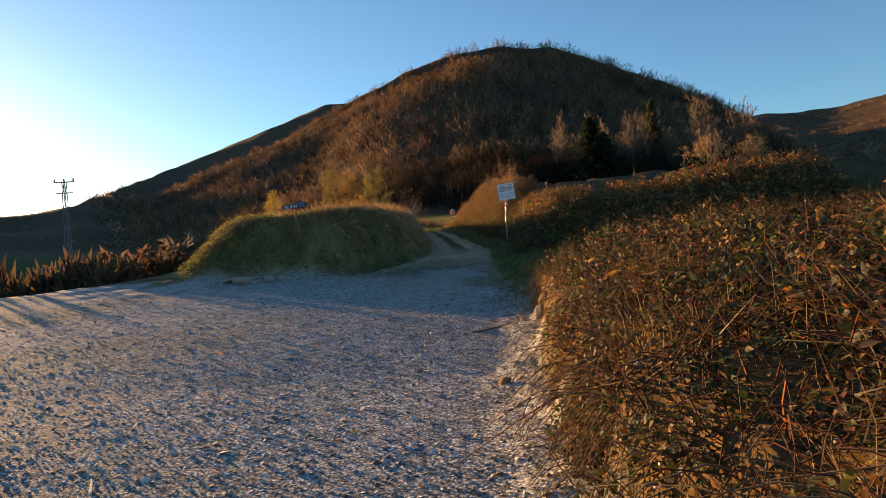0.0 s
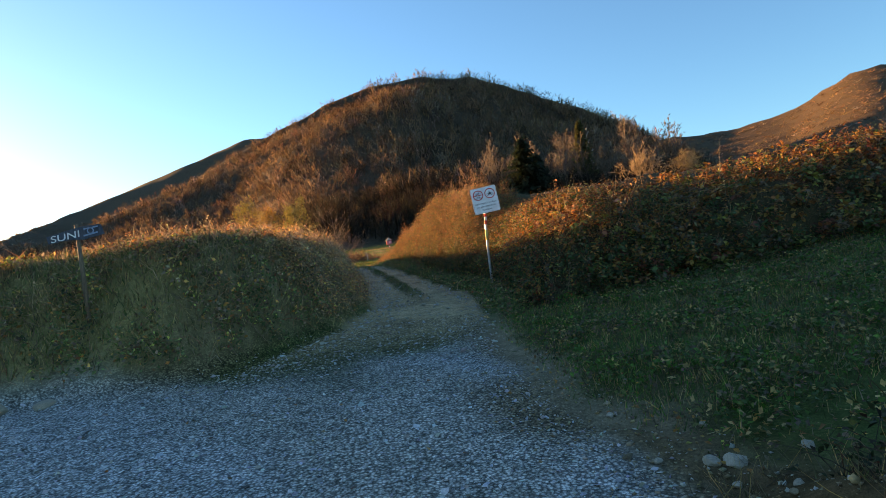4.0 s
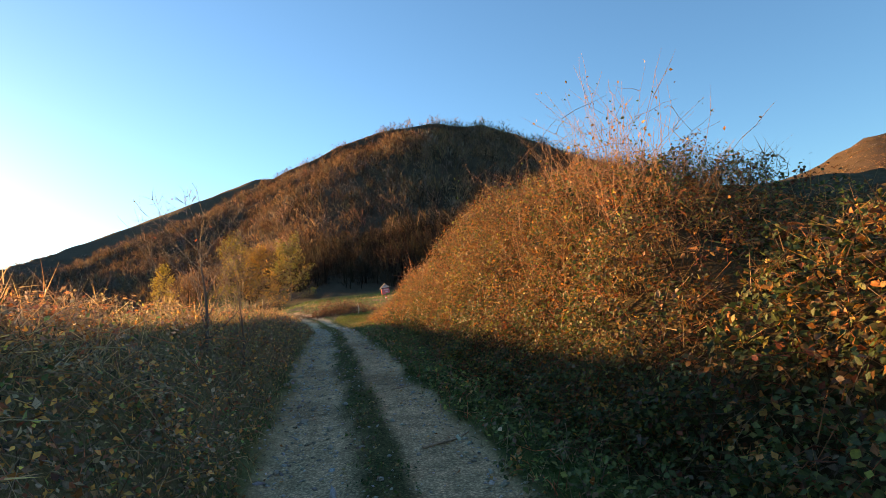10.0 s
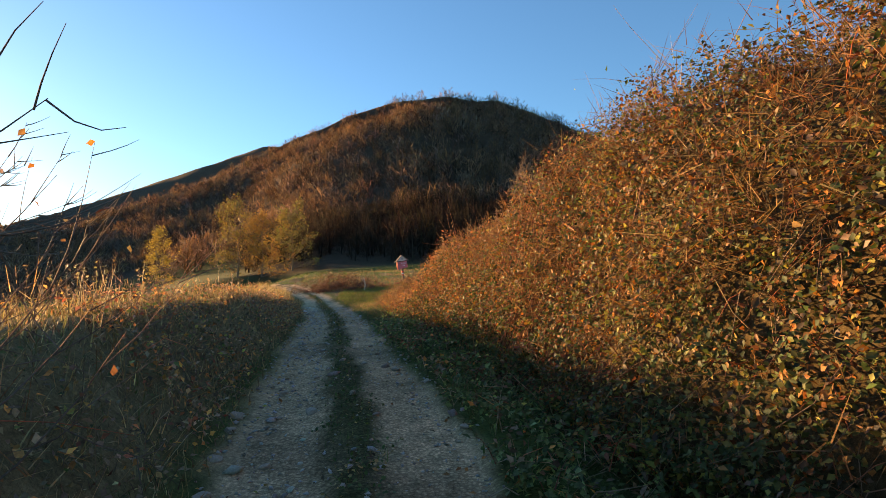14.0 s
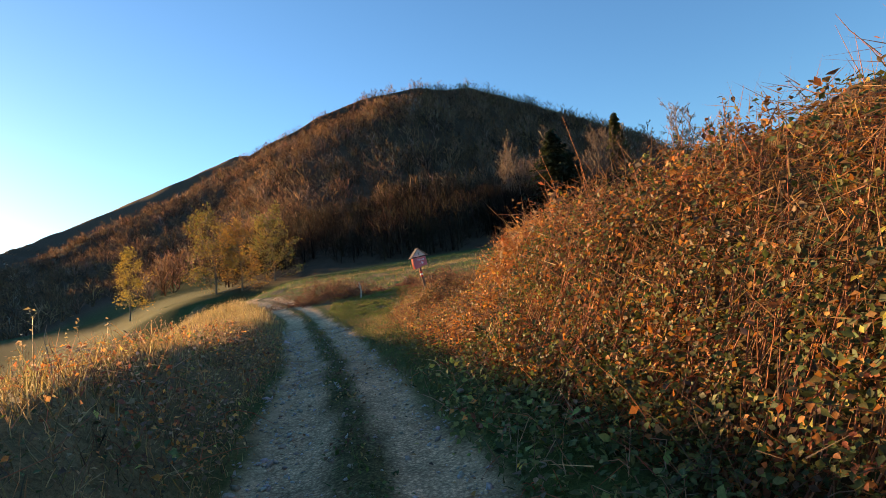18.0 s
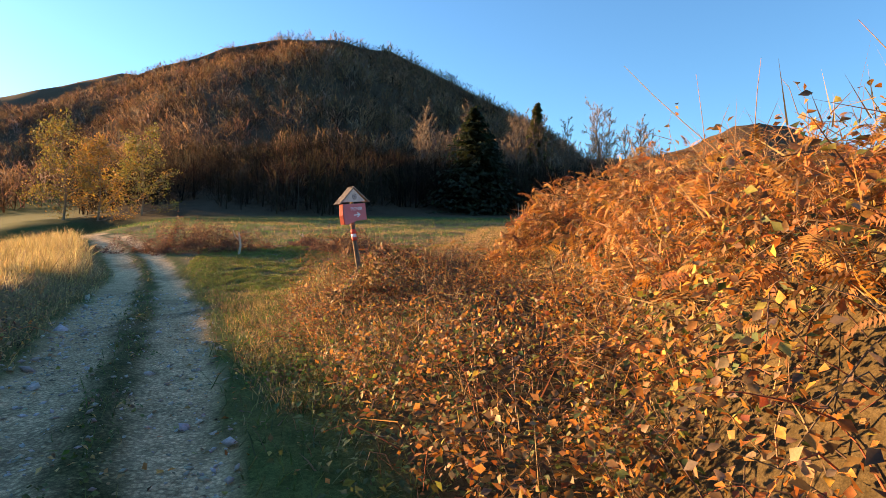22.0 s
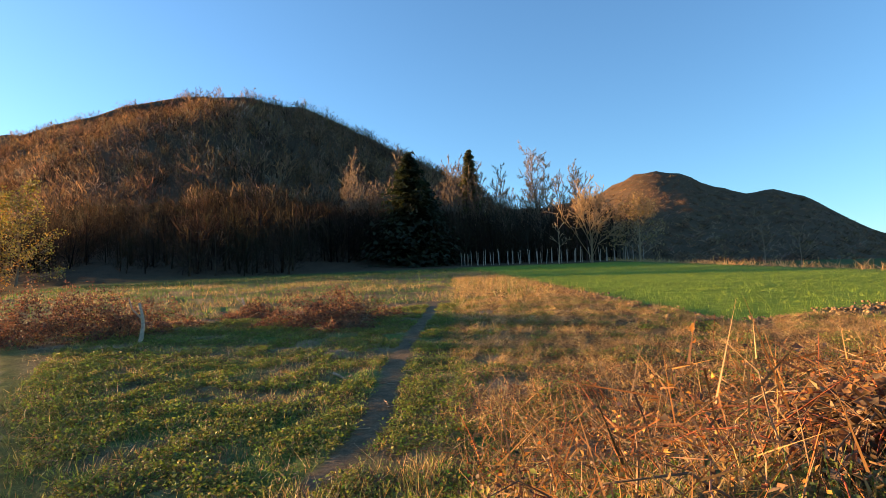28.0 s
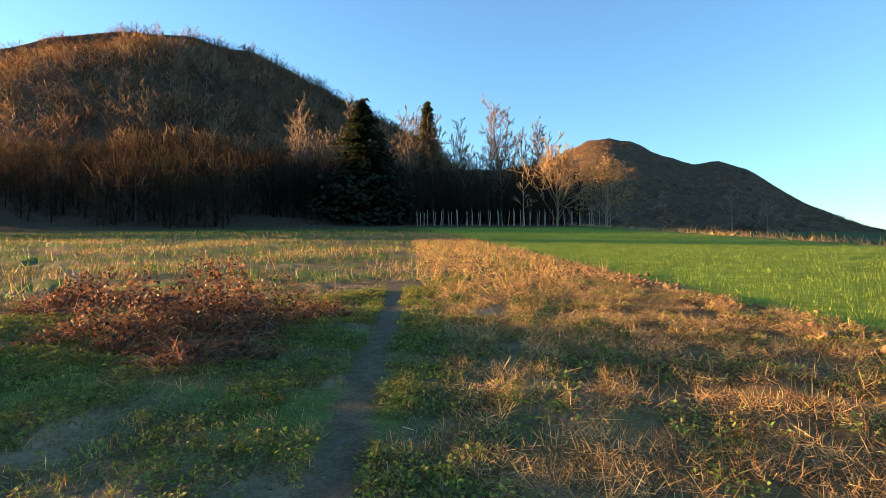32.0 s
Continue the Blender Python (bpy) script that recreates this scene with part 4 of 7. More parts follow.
dead_stalks("dead brown stalks on the verge beside the track", 3000, (-1.0, 2.9, 11.5, 40), lambda x, y: smooth(0.2, 0.6, along(y, EDGE_L) - x) * smooth(3.5, 1.0, along(y, EDGE_L) - x), (0.12, 0.4), (0.0015, 0.0035), DEAD + STALK, 553, 0.4)


def verge_zone(x, y):
    u = along(y, EDGE_L) - x
    return smooth(0.1, 0.4, u) * smooth(3.2, 2.2, u + 0.4 * wave(x, y, 0.9)) * smooth(11.4, 12.4, y) * smooth(22, 17.0, y + 0.8 * wave(x, y, 1.0))


def verge_foot(x, y):
    u = along(y, EDGE_L) - x
    return smooth(0.05, 0.3, u) * smooth(2.2, 1.3, u) * smooth(16, 18, y) * smooth(42, 36, y) * smooth(-0.6, 0.1, wave(x, y, 0.8, 3.0))


def mound_side(x, y):
    return smooth(0.1, 0.3, height(x, y) - along(y, PROFILE)) * smooth(13.0, 12.0, y) * smooth(-5.2, -4.4, x) * smooth(-0.4, 0.2, wave(x, y, 0.7, 5.0) + 0.3)


def hedge_foot(x, y):
    v = x - along(y, EDGE_R)
    return smooth(-0.02, 0.12, v + 0.1 * wave(x, y, 0.4)) * smooth(1.1, 0.7, v) * smooth(10.8, 11.6, y) * smooth(33, 30, y)


WITHERED = dict(green=0.08, yellow=0.02, rust=0.28, dead=0.52, red=0.10)
bramble("withered bramble with curled brown leaves on the verge", -1.0, 3.0, 11.4, 22, 30000, 900, 0, WITHERED, 23, zone=verge_zone, thick=0.3, leaf=(0.022, 0.055), dim=2.0, strands=0.8, stalk=DEAD + STALK)
foot = bramble("dark ivy, bramble and dead stalks at the hedge's foot", 3.4, 6.2, 11, 33, 26000, 700, 0, dict(green=0.62, yellow=0.03, rust=0.08, dead=0.24, red=0.03), 26, zone=hedge_foot, thick=0.24, leaf=(0.03, 0.075), dim=1.7, strands=0.5, stalk=DEAD + STALK)
sprays(foot, 3.6, 6.2, 11, 32, 420, dict(green=0.62, yellow=0.03, rust=0.05, dead=0.26, red=0.04), 541, zone=hedge_foot, long=(0.12, 0.35), leaf=(0.03, 0.065), per=11, dim=1.25)
bramble("brown withered weeds and dry stalks on the mound", -5.0, 2.6, 9.2, 13.0, 15000, 420, 0, dict(green=0.30, yellow=0.10, rust=0.14, dead=0.42, red=0.04), 25, zone=mound_side, thick=0.22, leaf=(0.03, 0.075), dim=1.35, strands=1.0, stalk=DEAD + STALK)
bramble("low withered weeds along the foot of the verge", -0.6, 3.0, 16.0, 42.0, 30000, 500, 0, WITHERED, 24, zone=verge_foot, thick=0.24, leaf=(0.025, 0.06), dim=1.6, strands=1.0, stalk=DEAD + STALK)


# ---- plain materials ----
def painted(name, colour, rough=0.45, metal=0.0, wear=(0.35, 0.3, 0.26), amount=0.25, scale=30, spec=0.4):
    def build(nt):
        n, b = noise_tex(nt, scale, 6, 0.7), noise_tex(nt, scale * 0.2, 4)
        c = mix(nt, ramp(nt, n.outputs[0], 0.58, 0.75, 0, amount), colour, wear)
        c = mix(nt, 1.0, c, mix(nt, ramp(nt, b.outputs[0], 0.35, 0.65), (0.86, 0.86, 0.86), (1.08, 1.08, 1.08)), "MULTIPLY")
        return principled(nt, c, rough, metal, bump(nt, n.outputs[0], 0.15, 0.004), spec)
    return material(name, build)


def grained(name, light, dark, scale=9.0):
    """Weathered wood: long streaks along z."""
    def build(nt):
        co = nt.nodes.new("ShaderNodeTexCoord").outputs["Object"]
        m = nt.nodes.new("ShaderNodeMapping")
        m.inputs["Scale"].default_value = (8, 8, 0.8)
        nt.links.new(co, m.inputs["Vector"])
        n, s = noise_tex(nt, scale, 6, 0.65, m.outputs[0]), noise_tex(nt, 6, 4)
        c = mix(nt, ramp(nt, n.outputs[0], 0.35, 0.65), dark, light)
        c = mix(nt, ramp(nt, s.outputs[0], 0.5, 0.7, 0, 0.6), c, tuple(v * 0.55 for v in dark))
        return principled(nt, c, 0.85, normal=bump(nt, n.outputs[0], 0.5, 0.006), spec=0.2)
    return material(name, build)


WHITE_PLATE = painted("white_sign_face", (0.80, 0.80, 0.80), 0.35, wear=(0.55, 0.52, 0.48), amount=0.2)
SIGN_BLACK = painted("black_sign_print", (0.02, 0.02, 0.022), 0.5, amount=0.1)
SIGN_RED = painted("red_sign_print", (0.62, 0.035, 0.03), 0.4, wear=(0.5, 0.2, 0.15))
STEEL = painted("galvanised_steel", (0.48, 0.48, 0.49), 0.42, 0.8, wear=(0.3, 0.27, 0.24))
RED_PAINT = painted("trail_mark_red", (0.62, 0.055, 0.03), 0.6, wear=(0.35, 0.15, 0.1), amount=0.5)
WHITE_PAINT = painted("trail_mark_white", (0.78, 0.76, 0.72), 0.6, amount=0.5)
YELLOW_PAINT = painted("faded_yellow_paint", (0.55, 0.47, 0.16), 0.6, amount=0.5)
PINK_RED = painted("faded_red_board_paint", (0.60, 0.15, 0.15), 0.65, wear=(0.42, 0.22, 0.2), amount=0.35, scale=18)
BRIGHT_RED = painted("orange_red_board_edge", (0.70, 0.06, 0.025), 0.55, amount=0.2)
SHINGLE = grained("grey_weathered_shingle", (0.30, 0.24, 0.19), (0.15, 0.115, 0.09))
PALE_WOOD = grained("pale_weathered_wood", (0.60, 0.52, 0.44), (0.46, 0.39, 0.32))
POST_WOOD = grained("brown_post_wood", (0.24, 0.16, 0.10), (0.11, 0.075, 0.05))
DARK_BOARD = grained("dark_painted_board", (0.10, 0.11, 0.13), (0.05, 0.055, 0.07))
STAKE_WOOD = grained("grey_stake_wood", (0.42, 0.37, 0.31), (0.26, 0.22, 0.18))
CABINET = painted("grey_cabinet_paint", (0.55, 0.56, 0.56), 0.5)
LATTICE = painted("dark_lattice_steel", (0.16, 0.16, 0.17), 0.5, 0.6)


def basis(origin, right, up):
    """A pose with x along right, z near up, y away from the viewer."""
    x = Vector(right).normalized()
    y = Vector(up).cross(x).normalized()
    z = x.cross(y)
    m = Matrix((x, y, z)).transposed().to_4x4()
    m.translation = Vector(origin)
    return m


def rounded_plate(w, h, t, r, n=5):
    bm = bmesh.new()
    ring = []
    for cx, cz, a0 in ((w / 2 - r, h / 2 - r, 0), (-w / 2 + r, h / 2 - r, 90), (-w / 2 + r, -h / 2 + r, 180), (w / 2 - r, -h / 2 + r, 270)):
        for i in range(n + 1):
            a = radians(a0 + 90 * i / n)
            ring.append((cx + r * math.cos(a), cz + r * math.sin(a)))
    front = bm.faces.new([bm.verts.new((x, 0, z)) for x, z in ring])
    if t:
        out = bmesh.ops.extrude_face_region(bm, geom=[front])
        bmesh.ops.translate(bm, vec=(0, t, 0), verts=[v for v in out["geom"] if isinstance(v, bmesh.types.BMVert)])
    bmesh.ops.recalc_face_normals(bm, faces=bm.faces)
    return bm


def outline(bm, pts, y0, y1):
    """A flat solid from a closed outline in x and z."""
    f = bm.faces.new([bm.verts.new((x, y0, z)) for x, z in pts])
    out = bmesh.ops.extrude_face_region(bm, geom=[f])
    bmesh.ops.translate(bm, vec=(0, y1 - y0, 0), verts=[v for v in out["geom"] if isinstance(v, bmesh.types.BMVert)])


def ring_band(bm, cx, cz, r0, r1, y0, y1, n=40):
    rows = []
    for r, y in ((r0, y0), (r1, y0), (r1, y1), (r0, y1)):
        rows.append([bm.verts.new((cx + r * math.cos(2 * math.pi * i / n), y, cz + r * math.sin(2 * math.pi * i / n))) for i in range(n)])
    for k in range(4):
        a, b = rows[k], rows[(k + 1) % 4]
        for i in range(n):
            bm.faces.new((a[i], a[(i + 1) % n], b[(i + 1) % n], b[i]))


def stroke(bm, a, b, w, y0, y1):
    d = Vector((b[0] - a[0], b[1] - a[1])).normalized() * w / 2
    p = Vector((-d.y, d.x))
    outline(bm, [(a[0] - d.x + p.x, a[1] - d.y + p.y), (a[0] - d.x - p.x, a[1] - d.y - p.y), (b[0] + d.x - p.x, b[1] + d.y - p.y), (b[0] + d.x + p.x, b[1] + d.y + p.y)], y0, y1)


def finish(bm):
    bmesh.ops.recalc_face_normals(bm, faces=bm.faces)
    return bm


def lettering(text, size, mat, parent, x, z, y=-0.0035, wide=None, label="", lean=0.0):
    cu = bpy.data.curves.new("lettering", "FONT")
    cu.body, cu.size, cu.extrude, cu.align_x, cu.align_y = text, size, 0.001, "CENTER", "CENTER"
    ob = bpy.data.objects.new("lettering", cu)
    scene.collection.objects.link(ob)
    bpy.context.view_layer.update()
    me = bpy.data.meshes.new_from_object(ob)
    bpy.data.objects.remove(ob)
    co = np.empty(len(me.vertices) * 3, np.float32)
    me.vertices.foreach_get("co", co)
    co = co.reshape(-1, 3)
    span = float(np.ptp(co[:, 0])) or 1.0
    k = wide / span if wide else 1.0
    flat = np.stack([x + co[:, 0] * k, y - co[:, 2], z + co[:, 1] + co[:, 0] * k * math.tan(lean)], 1)
    me.vertices.foreach_set("co", flat.astype(np.float32).ravel())
    me.update()
    me.materials.clear()
    me.materials.append(mat)
    out = new("lettering", me)
    out.parent = parent
    return tagged(out, label)


def round_post(radii, points, mat, name, parent, label="", sides=12):
    v, f = tube(points, radii, sides)
    me = mesh_of(name, v, f, mat)
    shade_smooth(me)
    caps = bmesh.new()
    caps.from_mesh(me)
    bmesh.ops.holes_fill(caps, edges=[e for e in caps.edges if e.is_boundary])
    caps.to_mesh(me)
    caps.free()
    ob = new(name, me)
    ob.parent = parent
    return tagged(ob, label)


# ---- prohibition sign by the track ----
def build_prohibition_sign():
    thing = tagged(new("prohibition_sign"), "white prohibition sign on a slightly bent galvanised steel pole", "sign")
    foot = float(height(5.72, 15.5)[0])
    thing.location = (5.72, 15.5, foot)
    m = Matrix.Translation((-5.72, -15.5, -foot)) @ basis((5.775, 15.455, 3.262), (0.98, -0.165, 0.108), (-0.10, 0.06, 1))
    face = part("plate", rounded_plate(0.625, 0.625, 0.004, 0.035), WHITE_PLATE, thing)
    face.matrix_basis = m
    part("plate_back", rounded_plate(0.60, 0.60, 0.006, 0.03), STEEL, face, "grey metal back").location = (0, 0.0045, 0)
    bm = bmesh.new()
    for r0, r1 in ((0.600, 0.592),):
        outer, inner = [], []
        for w, store in ((r0, outer), (r1, inner)):
            r = 0.028
            for cx, cz, a0 in ((1, 1, 0), (-1, 1, 90), (-1, -1, 180), (1, -1, 270)):
                for i in range(6):
                    a = radians(a0 + 90 * i / 5)
                    store.append(bm.verts.new((cx * (w / 2 - r) + r * math.cos(a), -0.0015, cz * (w / 2 - r) + r * math.sin(a))))
        for i in range(len(outer)):
            j = (i + 1) % len(outer)
            bm.faces.new((outer[i], outer[j], inner[j], inner[i]))
    part("border", finish(bm), SIGN_BLACK, face, "thin black border line")
    for cx, bar in ((-0.142, True), (0.142, False)):
        bm = bmesh.new()
        ring_band(bm, cx, 0.135, 0.103, 0.124, -0.003, 0.0)
        if bar:
            stroke(bm, (cx - 0.10, 0.135), (cx + 0.10, 0.135), 0.018, -0.003, 0.0)
        part("prohibition_ring", finish(bm), SIGN_RED, face)
    for cz, motor in ((0.182, True), (0.085, False)):
        bm = bmesh.new()
        for dx in (-0.042, 0.042):
            ring_band(bm, -0.142 + dx, cz - 0.012, 0.019, 0.025, -0.0026, -0.0004, 20)
        c = lambda x, z: (-0.142 + x, cz + z)
        for a, b in ((c(-0.042, -0.012), c(-0.012, 0.02)), (c(-0.012, 0.02), c(0.026, 0.018)), (c(0.026, 0.018), c(0.042, -0.012)), (c(-0.012, 0.02), c(0.0, -0.014)), (c(0.0, -0.014), c(0.026, 0.018)), (c(0.022, 0.034), c(0.034, 0.03))):
            stroke(bm, a, b, 0.005 if not motor else 0.007, -0.0026, -0.0004)
        if motor:
            outline(bm, [c(-0.02, -0.018), c(0.015, -0.018), c(0.018, 0.004), c(-0.012, 0.006)], -0.0026, -0.0004)
        part("moped_symbol" if motor else "bicycle_symbol", finish(bm), SIGN_BLACK, face, "black vehicle symbol")
    bm = bmesh.new()
    for dx in (-0.05, 0.05):
        ring_band(bm, 0.142 + dx, 0.112, 0.018, 0.027, -0.0026, -0.0004, 20)
    c = lambda x, z: (0.142 + x, 0.135 + z)
    outline(bm, [c(-0.045, -0.015), c(-0.02, -0.03), c(0.03, -0.03), c(0.045, -0.01), c(0.03, 0.012), c(0.0, 0.03), c(-0.012, 0.022), c(-0.03, 0.005)], -0.0026, -0.0004)
    stroke(bm, c(0.02, 0.01), c(0.036, 0.03), 0.006, -0.0026, -0.0004)
    stroke(bm, c(0.0, 0.028), c(-0.006, 0.052), 0.018, -0.0026, -0.0004)
    part("motorcycle_symbol", finish(bm), SIGN_BLACK, face, "black motorcycle symbol")
    for text, z, wide in (("Zabranjena vožnja", -0.072, 0.53), ("po planinarskim", -0.152, 0.45), ("stazama", -0.228, 0.25)):
        words = text.split(" ")
        unit = wide / len(text)
        left = -wide / 2
        for word in words:
            lettering(word, 0.066, SIGN_BLACK, face, left + unit * len(word) / 2, z, wide=unit * len(word) * 0.97, label="black lettering")
            left += unit * (len(word) + 1)
    z = lambda v: v - foot
    pts = [(0.01, 0.05, -0.3), (0.005, 0.05, 0.3), (0.0, 0.04, z(2.0)), (0.01, 0.02, z(2.6)), (0.03, 0.025, z(2.95)), (0.06, 0.055, z(3.45))]
    pole = round_post([0.031] * 6, pts, STEEL, "pole", thing, sides=16)
    for name, a, b, mat in (("red_band", 2.86, 2.93, RED_PAINT), ("white_band", 2.77, 2.86, WHITE_PAINT), ("red_band", 2.68, 2.77, RED_PAINT), ("yellow_band", 2.30, 2.55, YELLOW_PAINT)):
        x = lambda v: np.interp(v - foot, [q[2] for q in pts], [q[0] for q in pts])
        y = lambda v: np.interp(v - foot, [q[2] for q in pts], [q[1] for q in pts])
        round_post([0.0325, 0.0325], [(x(a), y(a), z(a)), (x(b), y(b), z(b))], mat, name, pole, sides=16)
    for h in (3.12, 3.4):
        bm = bmesh.new()
        ring_band(bm, 0.045, 0, 0.032, 0.036, -0.012, 0.012, 16)
        bmesh.ops.rotate(bm, verts=bm.verts, matrix=Matrix.Rotation(math.pi / 2, 3, "X"))
        clamp = part("clamp", finish(bm), STEEL, thing)
        clamp.location = (0, 0.035 + 0.04 * (h - 3.0), z(h))


build_prohibition_sign()


# ---- leaning wooden signpost with its little roof ----
def build_signpost():
    base = Vector((4.45, 38.97, float(height(4.45, 38.97)[0])))
    thing = tagged(new("wooden_signpost"), "leaning wooden trail signpost with a red board and small gabled roof", "signpost")
    thing.location = base
    loc = lambda x, y, z: Vector((x, y, z)) - base
    rng = np.random.default_rng(3)
    pts = [loc(4.42, 38.97, base.z - 0.25), loc(4.375, 38.965, 3.0), loc(4.32, 38.975, 3.3), loc(4.28, 38.985, 3.53), loc(4.255, 39.0, 3.75), loc(4.25, 39.02, 4.0)]
    post = round_post([0.036, 0.034, 0.032, 0.03, 0.028, 0.026], pts, POST_WOOD, "post", thing, sides=10)
    for name, a, b, mat in (("red_band", 3.556, 3.61, RED_PAINT), ("white_band", 3.515, 3.556, WHITE_PAINT), ("red_band", 3.475, 3.515, RED_PAINT)):
        zz = [q[2] + base.z for q in pts]
        at = lambda v: (np.interp(v, zz, [q[0] for q in pts]), np.interp(v, zz, [q[1] for q in pts]), v - base.z)
        round_post([0.0335, 0.0335], [at(a), at(b)], mat, name, post, sides=10)
    m = Matrix.Translation(-base) @ basis((4.285, 38.95, 3.815), (0.765, 0.635, 0.11), (-0.12, 0, 1)) @ Matrix.Diagonal((1.4, 1, 0.95, 1))
    # the board: a sawn plank with a wavy lower edge
    bm = bmesh.new()
    pts = [(-0.145, 0.12), (0.15, 0.125), (0.152, -0.095), (0.10, -0.10), (0.02, -0.098), (-0.05, -0.125), (-0.12, -0.142), (-0.15, -0.135), (-0.158, 0.0)]
    outline(bm, pts, 0, 0.028)
    board = part("board", finish(bm), PINK_RED, thing, "faded red wooden board")
    board.matrix_basis = m
    bm = bmesh.new()
    outline(bm, [(-0.153, 0.118), (-0.1465, 0.121), (-0.159, 0.0), (-0.1515, -0.136), (-0.158, -0.135), (-0.166, -0.02)], 0.002, 0.06)
    part("board_side", finish(bm), BRIGHT_RED, board, "bright orange-red painted side")
    lettering("PIONIR", 0.062, WHITE_PAINT, board, 0.02, 0.055, wide=0.155, label="hand-painted white lettering")
    bm = bmesh.new()
    stroke(bm, (-0.012, -0.025), (0.05, -0.022), 0.014, -0.003, 0)
    stroke(bm, (0.03, 0.004), (0.062, -0.021), 0.012, -0.003, 0)
    stroke(bm, (0.03, -0.048), (0.062, -0.021), 0.012, -0.003, 0)
    part("arrow", finish(bm), WHITE_PAINT, board, "white painted arrow")
    # gable and roof
    m2 = Matrix.Translation(-base) @ basis((4.27, 38.965, 3.955), (0.765, 0.635, 0.11), (-0.12, 0, 1)) @ Matrix.Diagonal((1.55, 1, 0.86, 1))
    bm = bmesh.new()
    outline(bm, [(-0.135, 0), (0.145, 0.005), (0.005, 0.19)], 0, 0.02)
    gable = part("gable", finish(bm), PALE_WOOD, thing, "pale weathered triangular gable board")
    gable.matrix_basis = m2
    bm = bmesh.new()
    ring_band(bm, 0, 0, 0.027, 0.031, -0.002, 0, 24)
    for dx in (-0.012, 0, 0.012):
        stroke(bm, (dx, -0.018), (dx, 0.018), 0.004, -0.002, 0)
    bmesh.ops.scale(bm, vec=(0.8, 1, 1.35), verts=bm.verts)
    emblem = part("emblem", finish(bm), DARK_BOARD, gable, "dark oval painted emblem")
    emblem.location = (0.01, 0, 0.075)
    for a, b in (((-0.175, -0.03), (0.02, 0.215)), ((0.18, -0.01), (-0.005, 0.215))):
        bm = bmesh.new()
        d = Vector((b[0] - a[0], b[1] - a[1])).normalized()
        p = Vector((-d.y, d.x)) * (0.014 if a[0] < 0 else -0.014)
        outline(bm, [a, b, (b[0] + p.x, b[1] + p.y), (a[0] + p.x, a[1] + p.y)], -0.014, 0.085)
        part("roof_panel", finish(bm), SHINGLE, gable, "grey shingled roof slope")


build_signpost()


# ---- small hand-lettered board on the grassy mound ----
def build_mound_sign():
    x, y = -0.98, 10.45
    base = Vector((x, y, float(height(x, y)[0])))
    thing = tagged(new("mound_sign"), "dark hand-lettered board on a thin post on the grassy mound", "sign")
    thing.location = base
    top = 2.72 - base.z
    round_post([0.03, 0.028, 0.024], [(0.03, 0, -0.25), (0.0, 0, 0.6), (-0.03, 0, top + 0.22)], POST_WOOD, "post", thing, sides=8)
    bm = bmesh.new()
    outline(bm, [(-0.34, -0.10), (-0.36, 0.0), (-0.10, 0.06), (0.10, 0.10), (0.33, 0.11), (0.37, -0.03), (0.1, -0.08), (-0.1, -0.07)], 0, 0.022)
    board = part("board", finish(bm), DARK_BOARD, thing, "dark wavy-edged board")
    board.location = (-0.03, -0.055, top + 0.08)
    lettering("SUNI", 0.13, WHITE_PAINT, board, -0.12, -0.025, wide=0.36, label="pale hand-painted lettering", lean=radians(8))
    bm = bmesh.new()
    ring_band(bm, 0.2, 0.03, 0.03, 0.045, -0.003, 0, 20)
    stroke(bm, (0.12, -0.03), (0.28, 0.0), 0.02, -0.003, 0)
    stroke(bm, (0.12, 0.06), (0.29, 0.08), 0.016, -0.003, 0)
    part("emblem", finish(bm), painted("blue_grey_emblem", (0.20, 0.28, 0.38)), board, "blue-grey painted emblem")


build_mound_sign()


